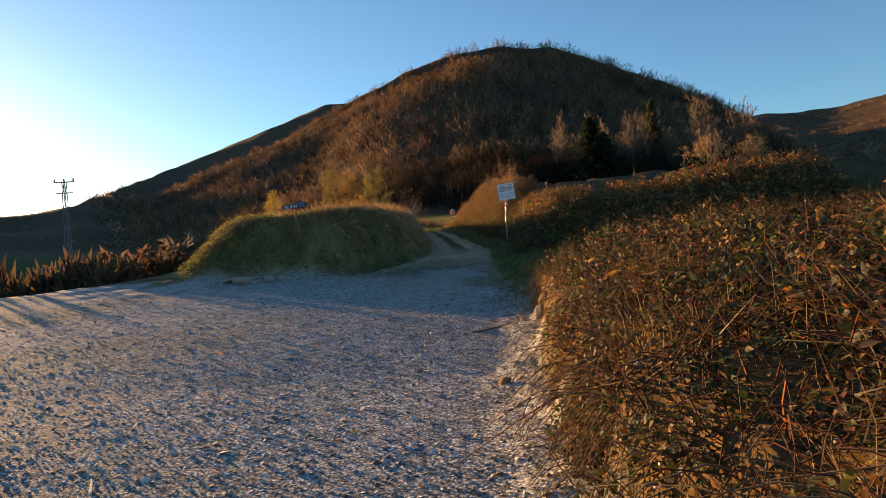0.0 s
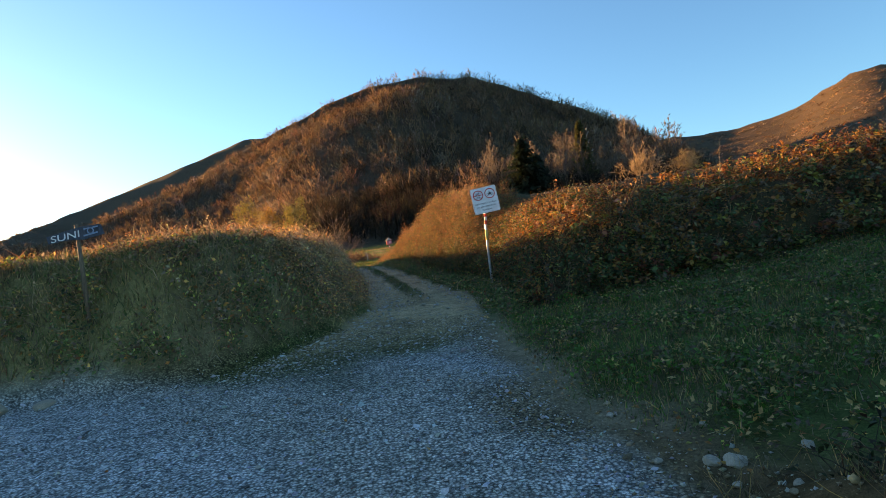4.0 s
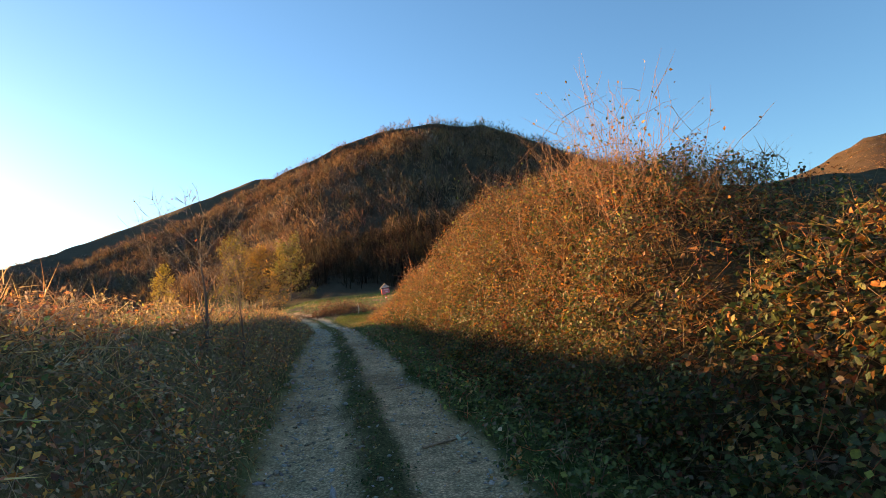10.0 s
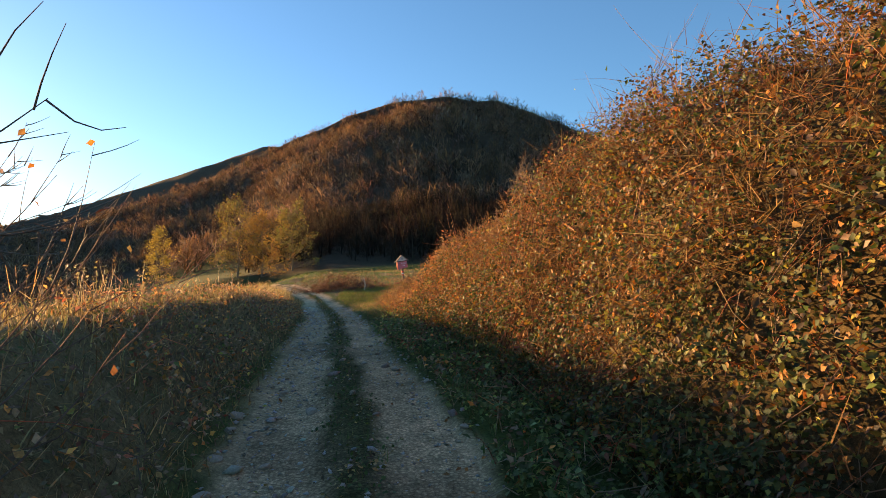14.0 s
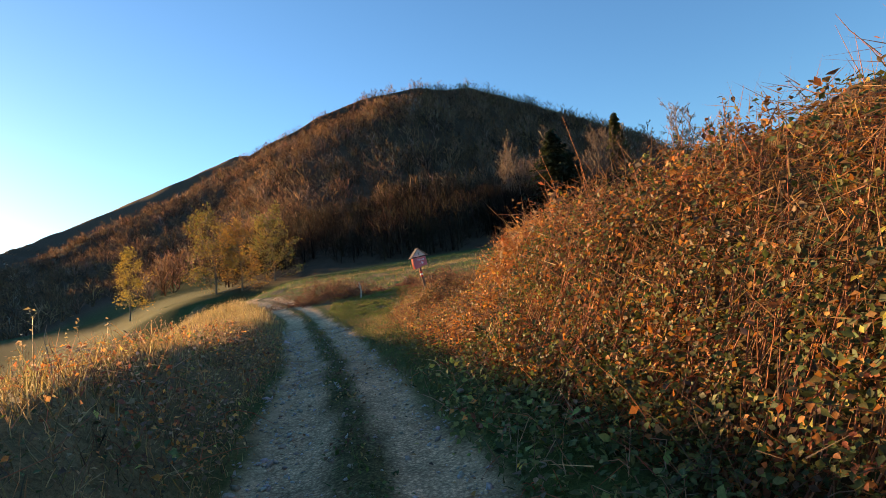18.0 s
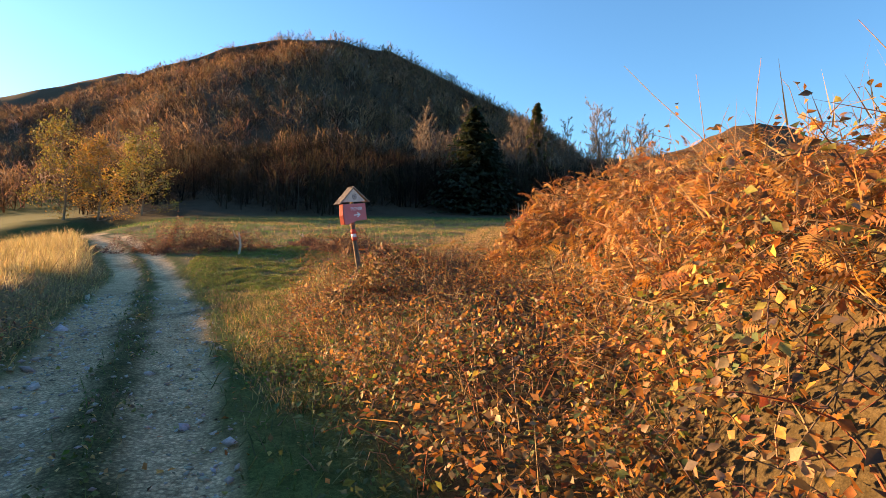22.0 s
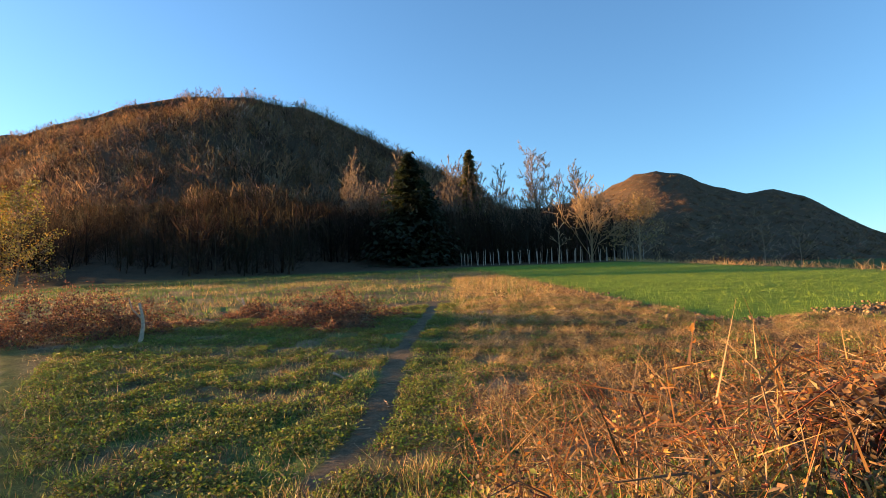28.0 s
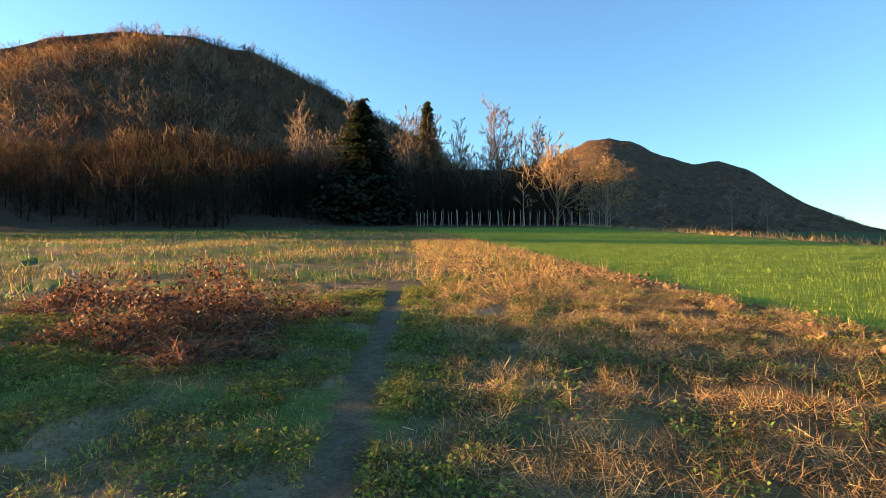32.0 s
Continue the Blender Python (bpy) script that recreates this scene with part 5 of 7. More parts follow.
# ---- lattice pole with transformer, far left of the lot ----
def build_lattice_pole():
    x, y = -24.3, 35.7
    g = float(height(x, y)[0])
    thing = tagged(new("power_pole"), "slim steel lattice power pole with crossarm and transformer box", "power pole")
    thing.location = (x, y, g)
    tall = 7.7 - g
    legs = [(-0.22, -0.22), (0.22, -0.22), (0.22, 0.22), (-0.22, 0.22)]
    taper = lambda h: 1 - 0.55 * h / tall
    for a, b in legs:
        round_post([0.035, 0.03], [(a, b, -0.3), (a * 0.45, b * 0.45, tall)], LATTICE, "leg", thing, sides=4)
    n = 9
    for i in range(n):
        h0, h1 = tall * i / n, tall * (i + 1) / n
        for k in range(4):
            a, b = legs[k], legs[(k + 1) % 4]
            p, q = (a, b) if i % 2 else (b, a)
            round_post([0.016, 0.016], [(p[0] * taper(h0), p[1] * taper(h0), h0), (q[0] * taper(h1), q[1] * taper(h1), h1)], LATTICE, "brace", thing, sides=4)
    round_post([0.05, 0.05], [(-0.75, 0, tall), (0.75, 0, tall)], LATTICE, "crossarm", thing, sides=4)
    round_post([0.04, 0.04], [(-0.6, 0, tall - 0.8), (0.6, 0, tall - 0.8)], LATTICE, "crossarm", thing, sides=4)
    for a in (-0.7, 0, 0.7):
        round_post([0.05, 0.07, 0.05, 0.07, 0.04], [(a, 0, tall + 0.05 * k) for k in range(1, 6)], CABINET, "insulator", thing, sides=10)
    bm = rounded_plate(0.7, 0.8, 0.5, 0.06)
    part("transformer", bm, CABINET, thing, "grey transformer box").location = (0.35, -0.4, tall * 0.45)
    cab = tagged(new("switch_cabinet"), "pale grey switch cabinet standing beside the power pole", "cabinet")
    cab.location = (x - 1.1, y - 0.5, float(height(x - 1.1, y - 0.5)[0]))
    part("body", rounded_plate(0.8, 1.3, 0.5, 0.03), CABINET, cab).location = (0, 0, 0.6)
    part("door", rounded_plate(0.7, 1.1, 0.02, 0.02), CABINET, cab).location = (0, -0.022, 0.65)
    part("lid", rounded_plate(0.9, 0.06, 0.6, 0.02), STEEL, cab).location = (0, -0.05, 1.28)


build_lattice_pole()


def build_mast():
    az = radians(29.9)
    x, y = HUB[0] + 998 * math.sin(az), HUB[1] + 998 * math.cos(az)
    g = float(height(x, y)[0])
    thing = tagged(new("radio_mast"), "distant slim red and white radio mast on the ridge", "mast")
    thing.location = (x, y, g)
    for i in range(7):
        round_post([0.7, 0.65], [(0, 0, -2 + 3.4 * i), (0, 0, 1.4 + 3.4 * i)], (RED_PAINT, WHITE_PAINT)[i % 2], "mast_section", thing, sides=6)


build_mast()


# ---- stakes of the young plantation ----
def build_stakes():
    rng = np.random.default_rng(8)
    first = None
    for row in range(2):
        for i in range(24):
            k = i / 16
            x, y = 41.8 + 12.1 * k + row * 1.4 + rng.normal() * 0.15, 109.5 - 11.6 * k + row * 1.9 + rng.normal() * 0.15
            m = Matrix.Translation((x, y, float(height(x, y)[0]) - 0.15)) @ Matrix.Rotation(rng.normal() * 0.04, 4, "X") @ Matrix.Rotation(rng.normal() * 0.05, 4, "Y")
            if first is None:
                v, f = tube([(0, 0, 0), (0.01, 0, 1.0), (0, 0, 2.1)], [0.05, 0.045, 0.038], 6)
                first = new("stake", mesh_of("stake", v, f, STAKE_WOOD))
                tagged(first, "grey wooden stake of a young plantation at the wood's edge", "stake", group="plantation stakes")
                first.matrix_basis = m
            else:
                c = copy_thing(first, m)
                c.scale.z = rng.uniform(0.85, 1.15)


build_stakes()


# ---- trees near the wood's edge ----
def branching(rng, tall, spread, levels, trunk_r, forks=5, rise=0.55, bare=0.25, least=0.0):
    """A leafless crown as tapered tubes: trunk arrays apart from branch arrays."""
    k = np.linspace(0, 1, 7)
    lean = rng.normal(size=2) * 0.03 * tall
    spine = np.stack([lean[0] * k**2 + 0.02 * tall * np.sin(5 * k), lean[1] * k**2, tall * k * 0.93 - 0.1], 1)
    trunk = tube(spine, trunk_r * (1 - 0.9 * k), 6)
    out = []

    def grow(base, way, length, radius, level):
        j = np.linspace(0, 1, 4)
        bend = rng.normal(size=3) * 0.12
        pts = base + length * (j[:, None] * way + (j**2)[:, None] * (bend + np.array((0, 0, 0.18))))
        out.append(tube(pts, np.maximum(radius, least) * (1 - 0.75 * j), 3))
        if level < levels:
            for _ in range(rng.integers(3, 5)):
                t = rng.uniform(0.3, 1.0)
                p = base + length * (t * way + t * t * (bend + np.array((0, 0, 0.18))))
                w = way + rng.normal(size=3) * 0.55
                w /= np.linalg.norm(w)
                grow(p, w, length * rng.uniform(0.4, 0.62), radius * 0.5, level + 1)

    for i in range(forks):
        h = bare + (0.97 - bare) * (i + rng.random()) / forks
        p = np.array([np.interp(h, k, spine[:, d]) for d in range(3)])
        a = i * 2.4 + rng.uniform(-0.5, 0.5)
        w = np.array((math.cos(a), math.sin(a), rise + 0.5 * h))
        w /= np.linalg.norm(w)
        grow(p, w, spread * (1.15 - 0.75 * h) * rng.uniform(0.8, 1.15), trunk_r * 0.35 * (1.1 - 0.7 * h), 1)
    return trunk, out


def plant(name, label, category, x, y, top, spread, seed, tint, levels=3, forks=12, trunk_r=0.14, rise=0.6, bare=0.2, leaves=0, palette=None, leaf=0.2, group="", least=0.0):
    rng = np.random.default_rng(seed)
    g = float(height(x, y)[0])
    tall = top - g
    thing = tagged(new(name), label, category, group)
    thing.location = (x, y, g)
    (tv, tf), limbs = branching(rng, tall, spread, levels, trunk_r, forks, rise, bare, least)
    thing_of("trunk", [(tv, tf, np.tile(np.array(tint) * 0.9, (len(tv), 1)))], TWIG, "", "", parent=thing, smooth_shade=True)
    thing_of("crown", [(v, f, np.tile(np.array(tint) * rng.uniform(0.8, 1.2), (len(v), 1))) for v, f in limbs], TWIG, "fine bare branches", "", parent=thing)
    if leaves:
        ends = np.concatenate([v[-3:] for v, _ in limbs])
        p = ends[rng.integers(0, len(ends), leaves)] + rng.normal(size=(leaves, 3)) * leaf * 1.4
        s = rng.uniform(0.6, 1.3, leaves) * leaf
        thing_of("foliage", [merged(LEAF_V, LEAF_T, sized(turned(rng, leaves, tilt=1.0), s), p, pick(rng, leaves, palette, 0.2))], FOLIAGE, "thinning autumn leaves", "", parent=thing)
    return thing


def spruce(label, x, y, top, width, seed, tint=(0.03, 0.045, 0.022)):
    rng = np.random.default_rng(seed)
    g = float(height(x, y)[0])
    tall = top - g
    thing = tagged(new("spruce_tree"), label, "tree")
    thing.location = (x, y, g)
    k = np.linspace(0, 1, 5)
    v, f = tube(np.stack([0 * k, 0 * k, tall * k - 0.2], 1), 0.2 * (1 - 0.92 * k), 7)
    thing_of("trunk", [(v, f, np.tile((0.13, 0.10, 0.08), (len(v), 1)))], TWIG, "", "", parent=thing, smooth_shade=True)
    boughs, sprays = 420, 12
    h = np.linspace(0.03, 0.99, boughs) + rng.normal(size=boughs) * 0.01
    a = np.arange(boughs) * 2.4 + rng.normal(size=boughs) * 0.3
    reach = width * (1.01 - h).clip(0.02) ** 0.85 * rng.uniform(0.5, 1.15, boughs) + 0.25
    t = np.tile(np.linspace(0.12, 1.0, sprays), boughs)
    h, a, reach = np.repeat(h, sprays), np.repeat(a, sprays), np.repeat(reach, sprays)
    n = len(t)
    a = a + rng.normal(size=n) * 0.16 * t
    out = np.stack([np.cos(a), np.sin(a), np.zeros(n)], 1)
    p = out * (reach * t)[:, None] + np.stack([0 * t, 0 * t, h * tall - 0.42 * reach * t + 0.22 * reach * t * t], 1) + rng.normal(size=(n, 3)) * 0.12
    side = np.stack([-np.sin(a), np.cos(a), rng.normal(size=n) * 0.5], 1) * (0.16 + 0.1 * reach * (1 - t))[:, None]
    tip = p + (out * 0.35 + rng.normal(size=(n, 3)) * 0.12) + np.array((0, 0, -0.28))
    verts = np.stack([p - out * 0.3, p - side, tip, p + side], 1).reshape(-1, 3)
    tris = (SMALL_T[None] + (np.arange(n) * 4)[:, None, None]).reshape(-1, 3)
    thing_of("needles", [(verts, tris, np.repeat(pick(rng, n, [tint, tuple(1.4 * c for c in tint)], 0.2), 4, 0))], FOLIAGE, "dark green needle boughs", "", "stuff", parent=thing)


GOLD = [(0.27, 0.20, 0.045), (0.22, 0.18, 0.045), (0.18, 0.17, 0.045), (0.30, 0.18, 0.045)]
spruce("tall dark spruce standing among the bare trees", 57.0, 133.0, 33.5, 5.0, 31, (0.09, 0.085, 0.03))
spruce("broad dark spruce at the wood's edge", 37.5, 118.0, 27.2, 9.4, 32, (0.022, 0.03, 0.015))
spruce("dark spruce beside a taller one", 41.0, 121.0, 24.5, 8.4, 33, (0.022, 0.03, 0.015))
plant("birch_tree", "slender pale-barked bare tree beside the spruce", "tree", 59.0, 133.5, 33.0, 1.6, 34, (0.42, 0.36, 0.30), forks=12, trunk_r=0.18, bare=0.4, least=0.07)
plant("elm_tree", "tall bare round-crowned tree above the wood's edge", "tree", 62.3, 118.5, 29.4, 5.2, 35, (0.20, 0.14, 0.10), levels=4, forks=26, trunk_r=0.30, rise=1.5, bare=0.18, least=0.05)
plant("round_tree", "broad bare tree with a fan of pale tan branches", "tree", 51.6, 93.8, 16.6, 4.4, 36, (0.27, 0.18, 0.11), levels=4, forks=24, trunk_r=0.17, rise=1.5, bare=0.05, least=0.05)
plant("tan_tree", "tan-leaved tree at the field's far corner", "tree", 58.6, 92.6, 16.2, 3.4, 37, (0.34, 0.24, 0.15), levels=3, forks=22, trunk_r=0.15, bare=0.08, leaves=2600, palette=[(0.34, 0.21, 0.09), (0.28, 0.18, 0.08), (0.38, 0.26, 0.11)], leaf=0.26, least=0.035)
plant("thin_tree", "thin leaning bare tree at the field's far corner", "tree", 47.9, 95.6, 14.5, 1.3, 38, (0.36, 0.26, 0.18), forks=8, trunk_r=0.08, bare=0.3, least=0.035)
plant("far_tree", "bare brown tree beyond the sown field", "tree", 74.0, 86.0, 14.2, 2.2, 39, (0.30, 0.20, 0.13), forks=10, trunk_r=0.1, least=0.035)
plant("far_tree", "bare brown tree beyond the sown field", "tree", 78.5, 84.0, 12.4, 2.4, 40, (0.30, 0.20, 0.13), forks=10, trunk_r=0.1, least=0.035)
plant("yellow_tree", "yellow-leaved tree at the foot of the wooded hill", "tree", -17.5, 108.0, 17.6, 3.4, 41, (0.20, 0.15, 0.10), forks=22, trunk_r=0.15, rise=0.25, bare=0.0, leaves=5000, palette=GOLD, leaf=0.24, least=0.035)
plant("yellow_tree", "yellow-green tree at the foot of the wooded hill", "tree", -9.8, 110.0, 17.0, 3.4, 42, (0.20, 0.15, 0.10), forks=22, trunk_r=0.15, rise=0.25, bare=0.0, leaves=4600, palette=GOLD + [(0.20, 0.22, 0.06)], leaf=0.24, least=0.035)
plant("yellow_tree", "orange-leaved tree at the foot of the wooded hill", "tree", -13.8, 107.0, 15.8, 2.8, 43, (0.20, 0.15, 0.10), forks=20, trunk_r=0.13, rise=0.25, bare=0.0, leaves=3600, palette=[(0.40, 0.19, 0.05), (0.36, 0.22, 0.05)], leaf=0.24, least=0.035)
plant("yellow_tree", "small bright yellow tree in the far meadow", "tree", -36.0, 126.0, 16.0, 2.4, 44, (0.22, 0.17, 0.11), forks=12, trunk_r=0.12, bare=0.1, leaves=2800, palette=[(0.45, 0.32, 0.06), (0.38, 0.28, 0.06)], leaf=0.26, least=0.035)
plant("sapling", "bare young tree with a few dry leaves on the verge", "tree", 1.85, 21.3, 4.1, 0.85, 45, (0.15, 0.105, 0.08), levels=3, forks=16, trunk_r=0.024, rise=0.7, bare=0.1, leaves=16, palette=RED + DEAD, leaf=0.04, least=0.0028)
plant("sapling", "low bare shrub with orange leaves on the verge", "shrub", 2.0, 22.4, 3.5, 0.7, 46, (0.17, 0.11, 0.08), levels=3, forks=16, trunk_r=0.02, rise=0.7, bare=0.08, leaves=40, palette=RUST + DEAD, leaf=0.04, least=0.0025)
for i in range(40):
    q = random.Random(70 + i)
    az, r = radians(14.0 + 0.56 * i + q.uniform(-0.4, 0.4)), q.uniform(112, 134)
    x, y = HUB[0] + r * math.sin(az), HUB[1] + r * math.cos(az)
    plant("edge_tree", "slim bare tree on the saddle beside the spruce", "tree", x, y, float(height(x, y)[0]) + q.uniform(12.0, 19.5), 3.2, 80 + i, (0.14, 0.10, 0.075), levels=3, forks=16, trunk_r=0.15, bare=0.3, group="bare trees on the saddle", rise=1.2, least=0.06)


# ---- small growth and stones ----
def blades(name, label, category, n, box, chance, tall, wide, palette, seed, lean=0.25, fine=False, flat=False, kind="stuff", lift=0.0):
    rng = np.random.default_rng(seed)
    x, y = strewn(rng, n, *box, chance)
    m = len(x)
    h = rng.uniform(*tall, m) * np.clip(1 + 0.7 * wave(x, y, 0.13, seed), 0.3, 2)
    w = rng.uniform(*wide, m)
    tints = np.clip(pick(rng, m, palette, 0.2) * np.clip(1 + 0.5 * wave(x, y, 0.19, seed + 1.0), 0.4, 1.6)[:, None], 0.004, 0.9)
    turns = sized(turned(rng, m, np.tile((0.0, 0.0, 0.04), (m, 1)) if flat else None, lean), np.stack([w, h, h], 1))
    p = np.stack([x, y, height(x, y) - 0.01 + lift * rng.random(m)], 1)
    tv, tf = (BLADE_V, BLADE_T) if not fine else (BLADE_V[[0, 1, 4]] * (1, 0.7, 1), np.array([(0, 1, 2)]))
    thing_of(name, [merged(tv, tf, turns, p, tints)], FOLIAGE, label, category, kind)


def leafy(name, label, category, n, box, chance, size, palette, seed, spread=0.08, per=6, tris=LEAF_T):
    """Low weeds: little rosettes of leaves."""
    rng = np.random.default_rng(seed)
    x, y = strewn(rng, n, *box, chance)
    m = len(x) * per
    x, y = np.repeat(x, per) + rng.normal(size=m) * spread * 0.5, np.repeat(y, per) + rng.normal(size=m) * spread * 0.5
    s = rng.uniform(*size, m)
    c = pick(rng, m // per, palette, 0.22)
    turns = sized(turned(rng, m, tilt=0.55), np.stack([s, s, s], 1))
    p = np.stack([x, y, height(x, y) + rng.uniform(0.005, spread, m)], 1)
    thing_of(name, [merged(LEAF_V if tris is LEAF_T else LEAF_V[:4], tris, turns, p, np.repeat(c, per, 0))], FOLIAGE, label, category, "stuff")


STRAW = [(0.50, 0.31, 0.12), (0.42, 0.25, 0.10), (0.54, 0.38, 0.18), (0.34, 0.20, 0.085), (0.47, 0.26, 0.09)]
GOLDEN = [(0.44, 0.33, 0.14), (0.38, 0.27, 0.11), (0.48, 0.38, 0.18), (0.30, 0.21, 0.09)]
GRASS = [(0.08, 0.13, 0.03), (0.06, 0.10, 0.025), (0.11, 0.15, 0.04), (0.15, 0.15, 0.05)]
LUSH = [(0.07, 0.17, 0.025), (0.09, 0.20, 0.03), (0.055, 0.13, 0.022)]
CROP = [(0.16, 0.25, 0.03), (0.19, 0.28, 0.035), (0.13, 0.20, 0.028), (0.21, 0.27, 0.045)]


def verge_top(x, y):
    u = along(y, EDGE_L) - x
    return smooth(0.6, 1.1, u) * smooth(9.5, 11.5, y + 0.12 * x) * smooth(7, 4, u) * smooth(-5, -4, x + (y > 14) * 9) * (0.55 + 0.45 * wave(x, y, 0.6))


def verge_side(x, y):
    u = along(y, EDGE_L) - x
    return smooth(-0.05, 0.2, u) * smooth(1.5, 0.9, u) * smooth(10, 12, y) * smooth(62, 50, y)


blades("dry_grass", "golden dry grass along the crest of the verge", "grass", 90000, (-5, 2.2, 9.5, 46), verge_top, (0.09, 0.24), (0.006, 0.012), GOLDEN + [(0.16, 0.15, 0.06)], 101)
blades("dry_grass", "golden dry grass along the crest of the verge", "grass", 36000, (-9, 1.0, 44, 64), lambda x, y: smooth(0.3, 0.8, along(y, EDGE_L) - x) * smooth(5, 3, along(y, EDGE_L) - x), (0.2, 0.5), (0.012, 0.022), GOLDEN, 102)
blades("verge_grass", "brown and green grass on the verge's side", "grass", 60000, (-0.5, 3.0, 10, 48), verge_side, (0.05, 0.17), (0.005, 0.010), GRASS[3:] + DEAD + STRAW[:3] + GOLDEN, 103, lean=0.45)
leafy("verge_weeds", "dull green and brown weeds on the verge's side", "weeds", 5200, (-0.5, 3.0, 10, 46), verge_side, (0.018, 0.045), GREEN[:2] + DEAD[:3] + STRAW + [(0.14, 0.16, 0.05)], 104, 0.12)
blades("mound_grass", "green and yellow grass on the mound by the lot", "grass", 40000, (-5.6, 2.4, 8.6, 13.0), lambda x, y: smooth(0.12, 0.5, height(x, y) - along(y, PROFILE)), (0.05, 0.2), (0.006, 0.012), GRASS + DEAD + STRAW[:2] + [(0.17, 0.16, 0.05)], 105, lean=0.4)
leafy("mound_weeds", "yellowing weeds at the end of the mound", "weeds", 1800, (-5.6, -2.6, 8.8, 13), lambda x, y: smooth(0.1, 0.4, height(x, y) - along(y, PROFILE)), (0.03, 0.08), YELLOW + GREEN, 106, 0.25)
blades("bank_tufts", "golden and green grass on the low bank by the signpost", "grass", 70000, (2.4, 5.2, 35.5, 43), lambda x, y: smooth(0.15, 0.5, x - along(y, EDGE_R)) * smooth(5.0, 4.2, x) * (0.5 + 0.5 * smooth(-0.4, 0.3, wave(x, y, 0.4, 4.0))), (0.04, 0.13), (0.004, 0.008), GOLDEN[:2] + GRASS + DEAD + STRAW[:2] + [(0.17, 0.22, 0.05)], 129, lean=0.5)
leafy("bank_weeds", "low green and withered weeds on the bank by the signpost", "weeds", 6000, (2.4, 4.8, 35.5, 43), lambda x, y: smooth(0.15, 0.5, x - along(y, EDGE_R)) * smooth(-0.2, 0.4, wave(x, y, 0.5, 2.0)), (0.016, 0.04), GREEN + LUSH[:2] + DEAD[:2], 130, 0.07)
blades("bank_grass", "dry grass and roots hanging over the cut bank", "grass", 16000, (3.7, 5.4, -5.5, 5.2), lambda x, y: smooth(-0.1, 0.15, x - along(y, EDGE_R) + 0.15 * wave(x, y, 0.4)) * smooth(0.75, 0.4, x - along(y, EDGE_R)) * smooth(-0.2, 0.4, wave(x, y, 0.35, 7.0)), (0.06, 0.28), (0.003, 0.007), STRAW[3:] + DEAD + GRASS[3:], 128, lean=0.7)
blades("lawn_grass", "short green grass of the lawn below the thicket", "grass", 90000, (4.0, 13, 5.4, 11.2), lambda x, y: smooth(0.1, 0.7, x - along(y, EDGE_R)) * smooth(5.3, 6.6, y), (0.04, 0.13), (0.006, 0.012), LUSH + GRASS + DEAD[:3] + STRAW[:2], 107, lean=0.5, fine=True)
leafy("lawn_weeds", "low green and withered weeds on the lawn", "weeds", 9000, (4.2, 13, 5.0, 11.2), lambda x, y: smooth(0.2, 0.8, x - along(y, EDGE_R)) * smooth(4.8, 6.2, y) * smooth(-0.5, 0.3, wave(x, y, 0.5, 3.0)), (0.03, 0.065), GREEN[:3] + LUSH + DEAD[:2] + STRAW[:1], 126, 0.12)
blades("track_grass", "low grass on the crown of the track", "grass", 50000, (-1, 4.6, 14, 52), lambda x, y: smooth(0.15, 0.05, np.abs((x - along(y, EDGE_L)) / (along(y, EDGE_R) - along(y, EDGE_L)) - 0.52 + 0.04 * wave(x, y, 0.7))) * smooth(13, 19, y) * smooth(-0.6, 0.0, wave(x, y, 0.8, 5.0)), (0.03, 0.11), (0.005, 0.009), GRASS, 108, lean=0.6, fine=True)
leafy("crown_weeds", "low dark weeds on the crown of the track", "weeds", 15000, (-1, 4.6, 14, 50), lambda x, y: smooth(0.15, 0.09, np.abs((x - along(y, EDGE_L)) / (along(y, EDGE_R) - along(y, EDGE_L)) - 0.52 + 0.05 * wave(x, y, 0.5))) * smooth(13, 19, y + 2 * wave(x, y, 0.6)) * smooth(-0.5, 0.1, wave(x, y, 0.5, 5.0)), (0.018, 0.045), GREEN[:3] + GRASS + DEAD[:2] + STRAW[:1], 127, 0.08)
blades("edge_grass", "dark grass along the foot of the hedge", "grass", 34000, (1.4, 6.2, 11.5, 48), lambda x, y: smooth(-0.05, 0.1, x - along(y, EDGE_R)) * smooth(1.1, 0.6, x - along(y, EDGE_R)), (0.04, 0.16), (0.006, 0.011), GRASS + GREEN + DEAD[:1], 109, lean=0.55)
leafy("edge_weeds", "dark green weeds and ivy at the foot of the hedge", "weeds", 5200, (2.6, 6.2, 11, 38), lambda x, y: smooth(0.15, 0.5, x - along(y, EDGE_R)) * smooth(1.5, 1.0, x - along(y, EDGE_R)), (0.025, 0.06), GREEN, 110, 0.16)


def rough(x, y):
    v = x - along(y, EDGE_R)
    off, _ = path_off(x, y)
    return smooth(0.1, 0.6, v) * smooth(38.5, 40.5, y) * smooth(0.11, 0.19, off) * (1 - in_field(x, y))


def left_of_path(x, y):
    return smooth(0.3, -0.3, x - (4.45 + 0.535 * (y - 43.8)) - 0.8)


def straw_strip(x, y):
    return rough(x, y) * (1 - left_of_path(x, y)) * smooth(0.4, -0.2, x - (12.9 + 0.45 * (y - 48)) * (y > 46) - 40 * (y <= 46))


